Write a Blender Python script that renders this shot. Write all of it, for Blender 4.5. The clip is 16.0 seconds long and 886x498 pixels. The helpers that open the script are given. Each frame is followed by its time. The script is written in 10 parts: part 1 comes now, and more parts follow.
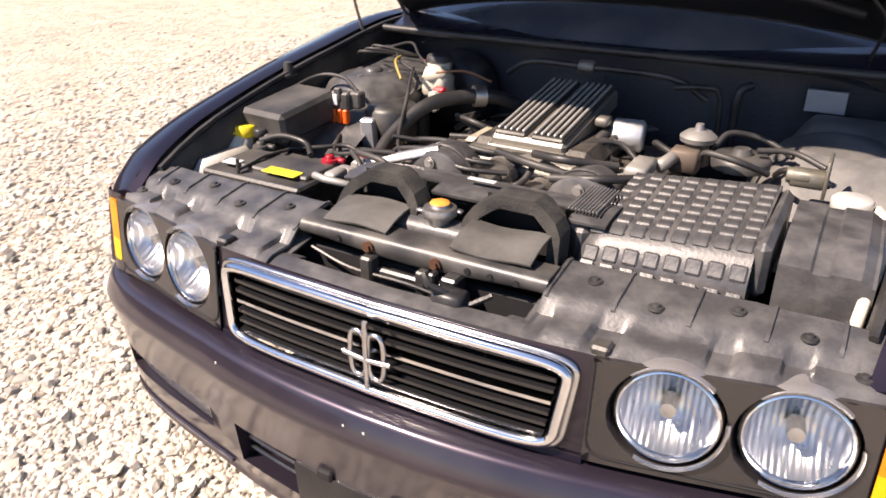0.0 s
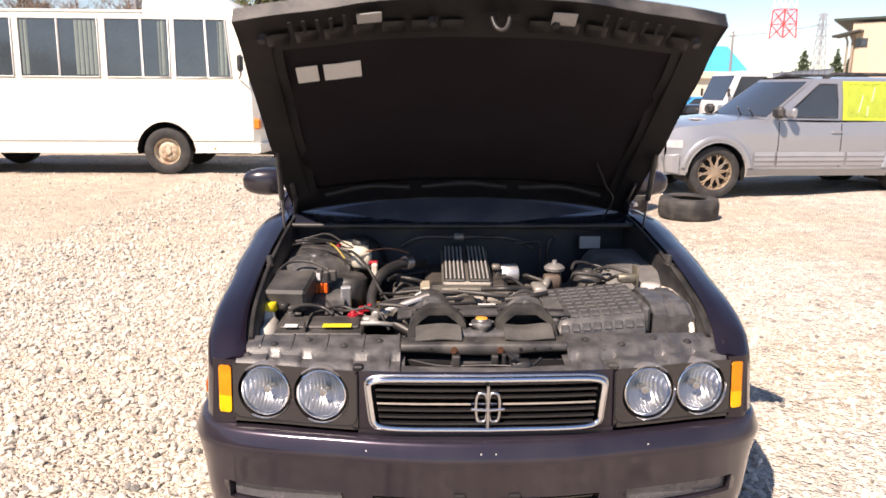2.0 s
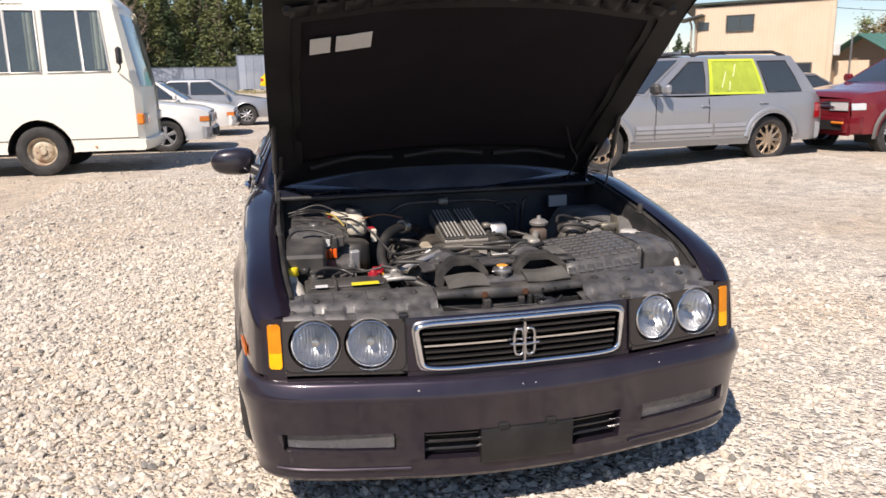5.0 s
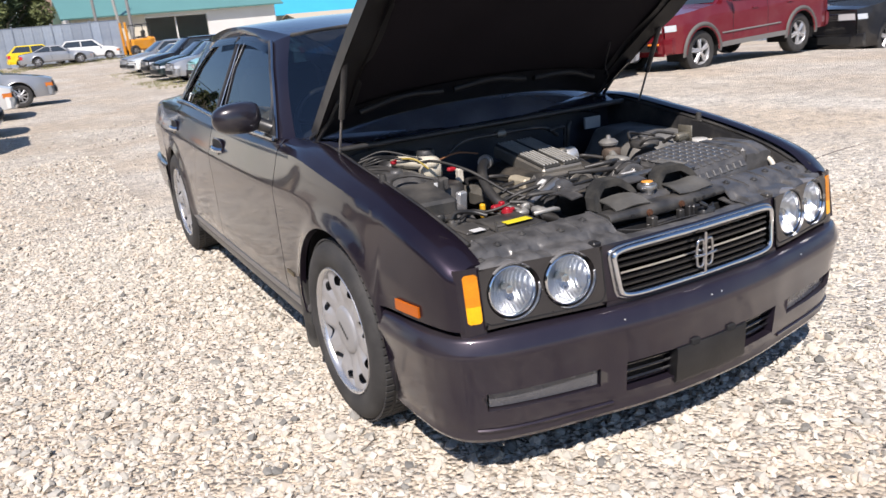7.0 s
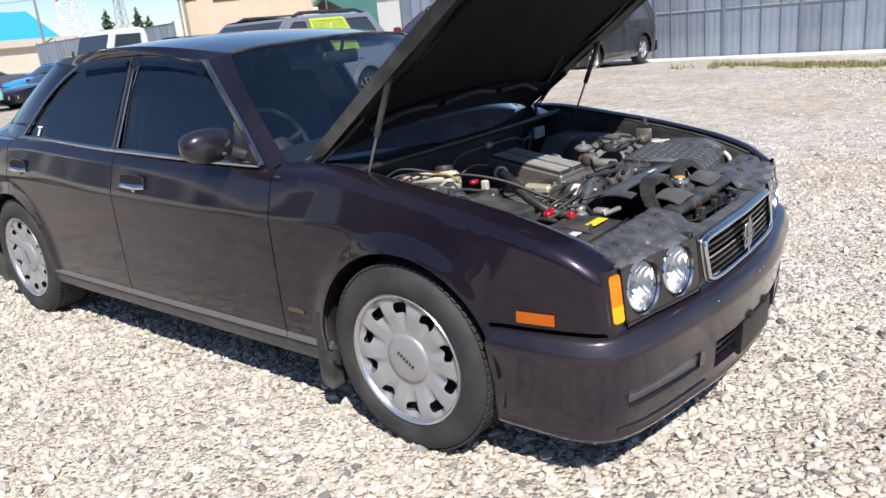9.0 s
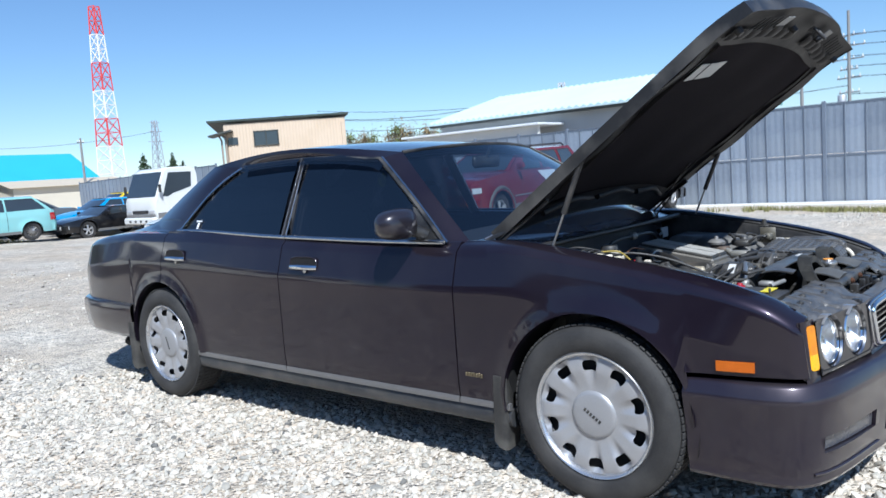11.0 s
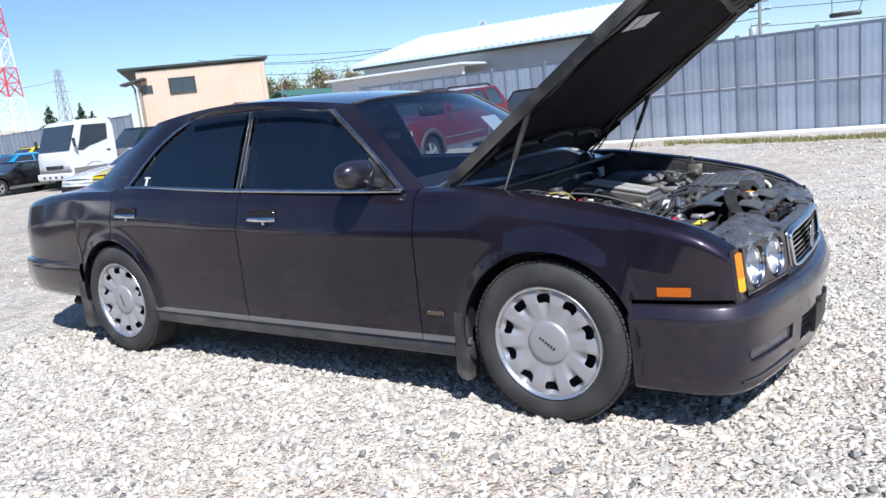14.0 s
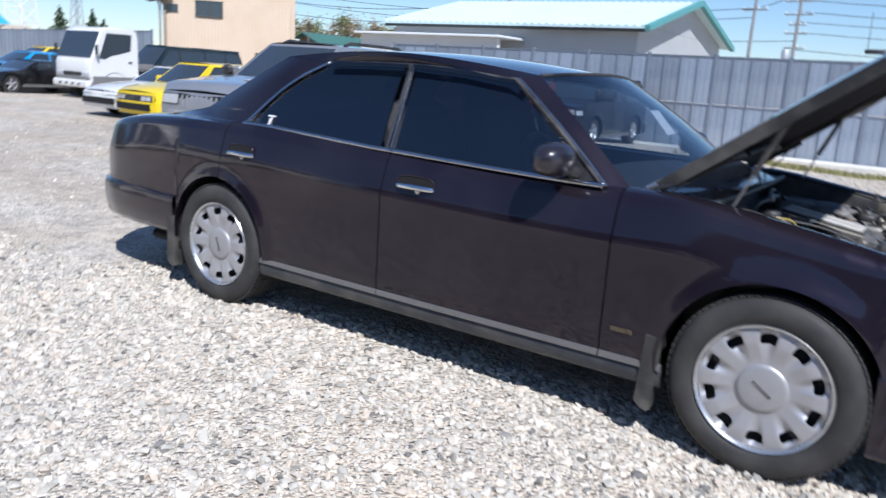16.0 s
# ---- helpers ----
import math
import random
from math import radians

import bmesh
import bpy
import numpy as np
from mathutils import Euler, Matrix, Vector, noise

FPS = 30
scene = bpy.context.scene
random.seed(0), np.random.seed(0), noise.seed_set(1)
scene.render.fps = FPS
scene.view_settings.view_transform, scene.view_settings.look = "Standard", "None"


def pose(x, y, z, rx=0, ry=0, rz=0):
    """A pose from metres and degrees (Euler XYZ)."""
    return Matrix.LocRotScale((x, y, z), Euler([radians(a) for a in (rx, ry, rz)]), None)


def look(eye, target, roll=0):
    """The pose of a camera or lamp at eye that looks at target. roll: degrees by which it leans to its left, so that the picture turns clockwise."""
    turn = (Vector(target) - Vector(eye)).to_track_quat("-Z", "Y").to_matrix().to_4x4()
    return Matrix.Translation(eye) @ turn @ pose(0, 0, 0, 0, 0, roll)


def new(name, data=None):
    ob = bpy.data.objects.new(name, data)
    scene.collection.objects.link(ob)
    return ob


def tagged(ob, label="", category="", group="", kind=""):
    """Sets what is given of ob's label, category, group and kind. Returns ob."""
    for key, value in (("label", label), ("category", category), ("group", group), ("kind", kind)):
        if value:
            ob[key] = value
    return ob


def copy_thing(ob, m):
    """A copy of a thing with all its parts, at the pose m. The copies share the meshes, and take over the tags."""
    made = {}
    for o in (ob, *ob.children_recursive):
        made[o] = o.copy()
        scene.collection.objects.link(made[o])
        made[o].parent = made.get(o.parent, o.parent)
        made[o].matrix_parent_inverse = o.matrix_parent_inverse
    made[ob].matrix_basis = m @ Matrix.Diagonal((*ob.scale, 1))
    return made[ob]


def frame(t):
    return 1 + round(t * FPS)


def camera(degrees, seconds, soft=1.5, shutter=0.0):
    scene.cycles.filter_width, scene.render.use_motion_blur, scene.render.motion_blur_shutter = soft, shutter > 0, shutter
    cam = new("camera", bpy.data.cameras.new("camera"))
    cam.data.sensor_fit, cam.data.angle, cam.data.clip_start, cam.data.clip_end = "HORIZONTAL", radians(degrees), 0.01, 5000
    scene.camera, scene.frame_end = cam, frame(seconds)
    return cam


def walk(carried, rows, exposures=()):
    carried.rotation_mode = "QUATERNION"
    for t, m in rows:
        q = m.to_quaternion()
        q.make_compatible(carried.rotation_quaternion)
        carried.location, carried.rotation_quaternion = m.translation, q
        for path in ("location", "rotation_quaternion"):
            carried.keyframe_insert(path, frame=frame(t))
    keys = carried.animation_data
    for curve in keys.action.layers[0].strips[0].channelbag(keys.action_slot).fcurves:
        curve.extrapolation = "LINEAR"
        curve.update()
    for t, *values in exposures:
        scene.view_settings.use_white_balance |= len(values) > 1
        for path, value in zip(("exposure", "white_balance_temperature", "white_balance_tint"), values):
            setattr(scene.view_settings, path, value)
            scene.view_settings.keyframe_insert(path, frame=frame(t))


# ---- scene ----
cam = camera(61.5, 16.0, 1.5, 0.3)
PATH = [
    (0, (0.597, -0.661, 1.232), (-0.303, 0.903, 0.370), 0.0),
    (0.5, (0.327, -0.831, 1.275), (-0.231, 0.936, 0.520), 0.9),
    (1, (0.066, -1.062, 1.379), (-0.150, 0.816, 0.727), -0.1),
    (1.5, (-0.103, -1.399, 1.392), (-0.105, 0.532, 0.871), 0.7),
    (2, (-0.194, -1.734, 1.418), (-0.121, 0.219, 0.994), 0.4),
    (2.5, (-0.228, -1.991, 1.431), (-0.096, -0.021, 1.110), 0.4),
    (3, (-0.167, -2.178, 1.356), (-0.109, -0.212, 0.994), 0.7),
    (3.2, (-0.162, -2.204, 1.354), (-0.112, -0.260, 0.885), -0.4),
    (5.3, (-0.833, -1.802, 1.342), (-0.343, 0.086, 0.9), -3.1),
    (5.5, (-0.942, -1.755, 1.318), (-0.415, 0.124, 0.881), -5.3),
    (6, (-1.166, -1.598, 1.286), (-0.518, 0.236, 0.82), -5.3),
    (6.5, (-1.394, -1.447, 1.296), (-0.627, 0.315, 0.74), -5.6),
    (7, (-1.637, -1.326, 1.293), (-0.741, 0.363, 0.705), -5.5),
    (7.5, (-1.834, -1.105, 1.276), (-0.808, 0.501, 0.669), -5.4),
    (8, (-2.008, -0.899, 1.299), (-0.856, 0.599, 0.641), -8.2),
    (8.2, (-2.081, -0.809, 1.306), (-0.835, 0.619, 0.666), -7.3),
    (10.3, (-2.977, -0.35, 1.369), (-1.436, 0.785, 0.788), -5.5),
    (10.5, (-3.034, -0.307, 1.328), (-1.521, 0.876, 0.768), -4.4),
    (11, (-3.062, -0.312, 1.18), (-1.537, 0.966, 0.976), -4.1),
    (11.5, (-3.035, -0.337, 1.148), (-1.487, 0.92, 0.998), -2.2),
    (12, (-3.093, -0.383, 1.161), (-1.51, 0.811, 0.896), -3.2),
    (12.5, (-3.134, -0.416, 1.171), (-1.574, 0.785, 0.82), -3.8),
    (13, (-3.221, -0.37, 1.198), (-1.595, 0.735, 0.829), -5.6),
    (13.5, (-3.268, -0.326, 1.216), (-1.64, 0.774, 0.841), -3.9),
    (14, (-3.268, -0.322, 1.228), (-1.654, 0.8, 0.855), -5.9),
    (14.5, (-3.324, -0.235, 1.224), (-1.715, 0.891, 0.845), -4.8),
    (15, (-3.384, -0.034, 1.234), (-1.826, 1.137, 0.786), -4.4),
    (15.5, (-3.349, 0.224, 1.246), (-1.757, 1.34, 0.779), -3.6),
    (15.8, (-3.403, 0.398, 1.272), (-1.774, 1.462, 0.808), -1.3),
    (16, (-3.389, 0.542, 1.264), (-1.768, 1.62, 0.809), 3.8),
]
EXPOSURES = [(0.0, 1.17, 7450, 22), (1.2, 1.13, 7450, 23), (2.4, 0.70, 7450, 22), (3.2, 0.57, 7400, 22), (5.5, 0.45, 6800, 16), (7.0, 0.46, 6450, 15), (7.5, 0.43, 6300, 15), (8.2, 0.40, 6250, 14), (10.4, 0.44, 5750, 9), (11.2, 0.42, 5500, 7), (12.5, 0.48, 5750, 10), (14.5, 0.49, 5650, 12), (16.0, 0.33, 5650, 12)]
walk(cam, [(t, look(eye, target, roll)) for t, eye, target, roll in PATH], EXPOSURES)

# ---- light ----
SUN_AT = Vector((-0.525, -0.645, 1.0)).normalized()
world = bpy.data.worlds.new("sky")
world.use_nodes = True
scene.world = world
sky = world.node_tree.nodes.new("ShaderNodeTexSky")
sky.sky_type = "NISHITA"
sky.sun_disc = False
sky.sun_elevation = math.asin(SUN_AT.z)
sky.sun_rotation = math.atan2(SUN_AT.x, SUN_AT.y)
sky.air_density, sky.dust_density, sky.ozone_density = 1.0, 0.1, 4.5
back = world.node_tree.nodes["Background"]
back.inputs["Strength"].default_value = 0.092
world.node_tree.links.new(sky.outputs[0], back.inputs["Color"])
sun = new("sun", bpy.data.lights.new("sun", "SUN"))
sun.data.energy, sun.data.angle, sun.data.color = 5.0, radians(0.53), (1.0, 0.94, 0.85)
sun.matrix_world = look((0, 0, 30), Vector((0, 0, 30)) - SUN_AT)

# ---- materials ----
MATS = {}


def mat(name, color, rough=0.5, metal=0.0, vary=0.15, scale=6.0, fine=60.0, bump=0.05, coat=0.0, dirt=None, dirt_amount=0.0, random_hue=0.0):
    """A painted, plastic, metal or mineral surface: base colour with coarse and fine variation, dirt patches and relief."""
    if name in MATS:
        return MATS[name]
    m = bpy.data.materials.new(name)
    m.use_nodes = True
    nt = m.node_tree
    n, l = nt.nodes, nt.links
    b = n["Principled BSDF"]
    co = n.new("ShaderNodeTexCoord")
    big, small = n.new("ShaderNodeTexNoise"), n.new("ShaderNodeTexNoise")
    for node, s, d in ((big, scale, 4), (small, fine, 3)):
        node.inputs["Scale"].default_value, node.inputs["Detail"].default_value = s, d
        l.new(co.outputs["Object"], node.inputs["Vector"])
    tone = n.new("ShaderNodeMath")
    tone.operation = "ADD"
    l.new(big.outputs["Fac"], tone.inputs[0])
    l.new(small.outputs["Fac"], tone.inputs[1])
    amount = n.new("ShaderNodeMapRange")
    amount.inputs["From Min"].default_value, amount.inputs["From Max"].default_value = 0.6, 1.4
    amount.inputs["To Min"].default_value, amount.inputs["To Max"].default_value = 1.0 - vary, 1.0 + vary
    l.new(tone.outputs[0], amount.inputs["Value"])
    value = amount.outputs[0]
    if random_hue:
        info, mul = n.new("ShaderNodeObjectInfo"), n.new("ShaderNodeMapRange")
        mul.inputs["To Min"].default_value, mul.inputs["To Max"].default_value = 1 - random_hue, 1 + random_hue
        l.new(info.outputs["Random"], mul.inputs["Value"])
        both = n.new("ShaderNodeMath")
        both.operation = "MULTIPLY"
        l.new(value, both.inputs[0])
        l.new(mul.outputs[0], both.inputs[1])
        value = both.outputs[0]
    scaled = n.new("ShaderNodeVectorMath")
    scaled.operation = "SCALE"
    scaled.inputs[0].default_value = color[:3]
    l.new(value, scaled.inputs["Scale"])
    out = scaled.outputs[0]
    if dirt:
        patch = n.new("ShaderNodeMapRange")
        patch.inputs["From Min"].default_value, patch.inputs["From Max"].default_value = 0.42, 0.68
        patch.inputs["To Max"].default_value = dirt_amount
        l.new(big.outputs["Fac"], patch.inputs["Value"])
        mix = n.new("ShaderNodeMix")
        mix.data_type = "RGBA"
        mix.inputs["B"].default_value = (*dirt, 1)
        l.new(patch.outputs[0], mix.inputs["Factor"])
        l.new(out, mix.inputs["A"])
        out = mix.outputs["Result"]
    l.new(out, b.inputs["Base Color"])
    ro = n.new("ShaderNodeMapRange")
    ro.inputs["From Min"].default_value, ro.inputs["From Max"].default_value = 0.3, 0.7
    ro.inputs["To Min"].default_value, ro.inputs["To Max"].default_value = max(0.02, rough - 0.25 * vary), min(1, rough + 0.5 * vary)
    l.new(big.outputs["Fac"], ro.inputs["Value"])
    l.new(ro.outputs[0], b.inputs["Roughness"])
    b.inputs["Metallic"].default_value = metal
    b.inputs["Coat Weight"].default_value, b.inputs["Coat Roughness"].default_value = coat, 0.075
    if bump:
        bp = n.new("ShaderNodeBump")
        bp.inputs["Strength"].default_value, bp.inputs["Distance"].default_value = bump, 0.01
        l.new(small.outputs["Fac"], bp.inputs["Height"])
        l.new(bp.outputs[0], b.inputs["Normal"])
    MATS[name] = m
    return m


def glass(name, tint, gloss=0.9, rough=0.0, ior=1.52):
    """A thin tinted pane: what is behind shows through the tint, and the surface mirrors by its angle."""
    if name in MATS:
        return MATS[name]
    m = bpy.data.materials.new(name)
    m.use_nodes = True
    n, l = m.node_tree.nodes, m.node_tree.links
    n.remove(n["Principled BSDF"])
    clear, shine, mix, face, power, scale = (n.new("ShaderNode" + k) for k in ("BsdfTransparent", "BsdfGlossy", "MixShader", "LayerWeight", "Math", "Math"))
    clear.inputs["Color"].default_value = (*tint, 1)
    shine.inputs["Roughness"].default_value = rough
    shine.inputs["Color"].default_value = (gloss, gloss, gloss, 1)
    face.inputs["Blend"].default_value = 0.5
    f0 = ((ior - 1) / (ior + 1)) ** 2
    power.operation, scale.operation = "POWER", "MULTIPLY_ADD"
    power.inputs[1].default_value = 5.0
    scale.inputs[1].default_value, scale.inputs[2].default_value = 1 - f0, f0
    l.new(face.outputs["Facing"], power.inputs[0])
    l.new(power.outputs[0], scale.inputs[0])
    l.new(scale.outputs[0], mix.inputs["Fac"])
    l.new(clear.outputs[0], mix.inputs[1])
    l.new(shine.outputs[0], mix.inputs[2])
    l.new(mix.outputs[0], n["Material Output"].inputs["Surface"])
    MATS[name] = m
    return m


def paint(name, color, metal=0.35, rough=0.3, dust=0.12, coat_rough=0.06):
    """Car paint: a coloured base under one glossy clear coat."""
    m = mat(name, color, rough, metal, 0.08, 2.5, 900, 0.01, 1.0, (0.30, 0.27, 0.22), dust)
    b = m.node_tree.nodes["Principled BSDF"]
    b.inputs["Coat Roughness"].default_value = coat_rough
    b.inputs["Specular IOR Level"].default_value = 0.08
    b.inputs["Coat IOR"].default_value = 1.46
    return m


PAINT = paint("plum black metallic paint", (0.0165, 0.0120, 0.0212), 0.5, 0.32, 0.03, 0.065)
# base lighter than PAINT: the bumper's sky sheen is put into the colour
PAINT_LOW = paint("dusty bumper paint with sky sheen", (0.0305, 0.0245, 0.0360), 0.5, 0.33, 0.08, 0.12)
PAINT_BLUE = paint("plum black roof paint", (0.0130, 0.0100, 0.0200), 0.5, 0.28, 0.03)
GARNISH = mat("charcoal satin plastic", (0.016, 0.014, 0.015), 0.28, 0, 0.12, 5, 200, 0.02, 0.5, (0.15, 0.13, 0.11), 0.08)
BLACK = mat("black plastic", (0.02, 0.02, 0.021), 0.4, 0, 0.2, 8, 120, 0.06, 0, (0.2, 0.185, 0.165), 0.3)
DUSTY = mat("dusty black plastic", (0.056, 0.0555, 0.0570), 0.40, 0, 0.18, 22, 160, 0.08, 0.12, (0.20, 0.19, 0.18), 0.30)
GREYPL = mat("grey dusty plastic", (0.12, 0.118, 0.115), 0.5, 0, 0.2, 9, 90, 0.06, 0, (0.28, 0.265, 0.245), 0.4)
# near-black that stands in for the shade inside hollows and openings
DARK = mat("dark void shade", (0.006, 0.006, 0.007), 0.8, 0, 0.3, 5, 60, 0.05)
RUBBER = mat("tyre rubber", (0.027, 0.026, 0.026), 0.72, 0, 0.2, 9, 120, 0.08, 0, (0.085, 0.08, 0.074), 0.3)
RUBBER2 = mat("rubber hose", (0.024, 0.023, 0.023), 0.45, 0, 0.25, 12, 120, 0.05, 0, (0.12, 0.11, 0.095), 0.22)
CHROME = mat("chrome", (0.72, 0.73, 0.75), 0.09, 1, 0.06, 6, 80, 0.01)
CHROME2 = mat("aged chrome trim", (0.5, 0.5, 0.51), 0.22, 1, 0.12, 6, 80, 0.02)
ALLOY = mat("silver wheel paint", (0.41, 0.41, 0.425), 0.34, 0.45, 0.06, 6, 200, 0.02, 0.2, (0.26, 0.25, 0.235), 0.15)
ALLOYLIP = mat("polished rim lip", (0.56, 0.56, 0.57), 0.25, 0.8, 0.08, 8, 200, 0.02)
ALLOY2 = mat("grey wheel cap", (0.36, 0.36, 0.37), 0.4, 0.4, 0.06, 6, 200, 0.02)
STEEL = mat("bare steel", (0.42, 0.41, 0.4), 0.38, 0.9, 0.2, 10, 120, 0.05, 0, (0.2, 0.15, 0.1), 0.3)
CAST = mat("cast aluminium", (0.25, 0.235, 0.21), 0.5, 0.7, 0.2, 12, 150, 0.15, 0, (0.2, 0.18, 0.15), 0.4)
DARKSTEEL = mat("black painted steel", (0.025, 0.025, 0.027), 0.4, 0.2, 0.2, 8, 120, 0.05, 0, (0.2, 0.18, 0.15), 0.35)
FABRIC = mat("hood insulation felt", (0.0135, 0.0112, 0.0140), 0.95, 0, 0.3, 5, 300, 0.3)
FABRIC.node_tree.nodes["Principled BSDF"].inputs["Specular IOR Level"].default_value = 0.12
HOODIN = mat("black hood inner panel", (0.0055, 0.0050, 0.0062), 0.55, 0.1, 0.25, 7, 120, 0.05, 0, (0.02, 0.018, 0.017), 0.2)
AMBER = mat("amber lamp plastic", (0.60, 0.20, 0.0), 0.35, 0, 0.22, 26, 300, 0.02, 0.1)
AMBER_GLOW = mat("amber plastic with painted glow", (0.85, 0.40, 0.0), 0.3, 0, 0.15, 40, 300, 0.02, 0.1)
BROW = mat("glossy smoke grey plastic", (0.16, 0.155, 0.155), 0.2, 0, 0.1, 10, 200, 0.02, 0.8)
SLAT = mat("glossy black grille plastic", (0.012, 0.012, 0.013), 0.2, 0, 0.15, 10, 200, 0.02, 0.4)
ORANGE = mat("orange marker plastic", (0.46, 0.10, 0.0), 0.35, 0, 0.15, 26, 300, 0.02, 0.1)
YELLOW = mat("yellow plastic", (0.78, 0.58, 0.02), 0.4, 0, 0.08)
REDPL = mat("red plastic", (0.33, 0.012, 0.022), 0.35, 0, 0.1)
ORANGEPL = mat("orange fuse plastic", (0.75, 0.12, 0.015), 0.35, 0, 0.1)
CREAM = mat("aged white plastic", (0.62, 0.58, 0.5), 0.45, 0, 0.1, 9, 90, 0.03, 0, (0.3, 0.25, 0.18), 0.35)
LABEL = mat("printed label", (0.55, 0.55, 0.54), 0.6, 0, 0.06)
LABELGREY = mat("aged printed label", (0.3, 0.3, 0.3), 0.6, 0, 0.06)
GOLD = mat("tarnished badge", (0.24, 0.20, 0.13), 0.3, 0.8, 0.1)
REFLECTOR = mat("lamp reflector", (0.64, 0.65, 0.67), 0.28, 1, 0.05, 40, 200, 0.15)
LENS = glass("lamp glass", (0.93, 0.95, 0.96))


def ribbed(m):
    """Upright flutes in the lamp glass and its reflector."""
    n, l = m.node_tree.nodes, m.node_tree.links
    co, wave, bp = n.new("ShaderNodeTexCoord"), n.new("ShaderNodeTexWave"), n.new("ShaderNodeBump")
    wave.inputs["Scale"].default_value = 34
    bp.inputs["Strength"].default_value, bp.inputs["Distance"].default_value = 0.28, 0.003
    l.new(co.outputs["Object"], wave.inputs["Vector"])
    l.new(wave.outputs["Fac"], bp.inputs["Height"])
    for node in n:
        if node.type in ("BSDF_GLOSSY", "BSDF_PRINCIPLED", "FRESNEL"):
            l.new(bp.outputs[0], node.inputs["Normal"])


ribbed(LENS)
ribbed(REFLECTOR)
FOGGLASS = mat("frosted fog lamp glass", (0.10, 0.10, 0.108), 0.25, 0.2, 0.12, 20, 200, 0.2, 0.5)
TINT = glass("dark tinted glass", (0.055, 0.06, 0.075), 0.8, 0.0, 2.35)
SCREEN = glass("windscreen glass", (0.60, 0.66, 0.71), 0.95, 0.0, 2.15)
CABIN = mat("dark cabin trim", (0.028, 0.029, 0.034), 0.75, 0, 0.15, 8, 100, 0.1)


# ---- mesh helpers ----
class Shape:
    """Collects vertices and faces of one mesh."""

    def __init__(self):
        self.v, self.f = [], []
        self.crisp = True

    def add(self, verts, faces, m=None):
        k = len(self.v)
        self.v += [tuple(m @ Vector(p)) for p in verts] if m is not None else [tuple(p) for p in verts]
        self.f += [tuple(i + k for i in face) for face in faces]
        return self

    def box(self, c, s, bevel=0.004, m=None):
        """A box with chamfered edges: centre, full size."""
        h = [max(a / 2, 1e-4) for a in s]
        b = min(bevel, 0.45 * min(s))
        verts, at = [], {}
        for sx in (-1, 1):
            for sy in (-1, 1):
                for sz in (-1, 1):
                    for k in range(3):
                        p = [sg * (h[j] - (0 if j == k else b)) for j, sg in enumerate((sx, sy, sz))]
                        at[sx, sy, sz, k] = len(verts)
                        verts.append([p[j] + c[j] for j in range(3)])
        faces = []
        for k in range(3):
            i, j = (k + 1) % 3, (k + 2) % 3
            for s0 in (-1, 1):
                quad = []
                for a, bb in ((-1, -1), (1, -1), (1, 1), (-1, 1)):
                    q = [0, 0, 0]
                    q[k], q[i], q[j] = s0, a, bb
                    quad.append(at[(*q, k)])
                faces.append(tuple(quad if s0 > 0 else quad[::-1]))
            for a in (-1, 1):
                for bb in (-1, 1):
                    q0, q1 = [0, 0, 0], [0, 0, 0]
                    q0[i] = q1[i] = a
                    q0[j] = q1[j] = bb
                    q0[k], q1[k] = -1, 1
                    e = [at[(*q0, i)], at[(*q1, i)], at[(*q1, j)], at[(*q0, j)]]
                    faces.append(tuple(e if a * bb < 0 else e[::-1]))
        for sx in (-1, 1):
            for sy in (-1, 1):
                for sz in (-1, 1):
                    t = [at[sx, sy, sz, k] for k in range(3)]
                    faces.append(tuple(t if sx * sy * sz > 0 else t[::-1]))
        return self.add(verts, faces, m)

    def ring_sweep(self, rings, closed_ring=True, caps=True, closed_path=False):
        """Joins rings of equal length."""
        self.crisp = False
        n, k = len(rings[0]), len(rings)
        verts = [p for r in rings for p in r]
        faces = []
        for a in range(k if closed_path else k - 1):
            b = (a + 1) % k
            for i in range(n if closed_ring else n - 1):
                j = (i + 1) % n
                faces.append((a * n + i, a * n + j, b * n + j, b * n + i))
        if caps and closed_ring and not closed_path:
            faces += [tuple(range(n))[::-1], tuple((k - 1) * n + i for i in range(n))]
        return self.add(verts, faces)

    def tube(self, pts, r, seg=8, closed=False, flat=1.0, caps=True):
        """A round tube along points; r may be a list."""
        self.crisp = False
        pts = [Vector(p) for p in pts]
        k = len(pts)
        radii = r if isinstance(r, (list, tuple)) else [r] * k
        rings, side = [], None
        for i, p in enumerate(pts):
            a = pts[(i - 1) % k] if closed or i else p
            b = pts[(i + 1) % k] if closed or i < k - 1 else p
            d = (b - a).normalized()
            if side is None:
                side = d.orthogonal().normalized()
            side = (side - d * side.dot(d)).normalized()
            up = d.cross(side)
            rings.append([p + radii[i] * (math.cos(t) * side + flat * math.sin(t) * up) for t in [2 * math.pi * j / seg for j in range(seg)]])
        return self.ring_sweep(rings, True, caps, closed)

    def cyl(self, p0, p1, r0, r1=None, seg=20, bevel=0.0):
        self.crisp = False
        r1 = r0 if r1 is None else r1
        p0, p1 = Vector(p0), Vector(p1)
        if not bevel:
            return self.tube([p0, p1], [r0, r1], seg)
        d = (p1 - p0).normalized() * bevel
        return self.tube([p0, p0 + d, p1 - d, p1], [r0 - bevel, r0, r1, r1 - bevel], seg)

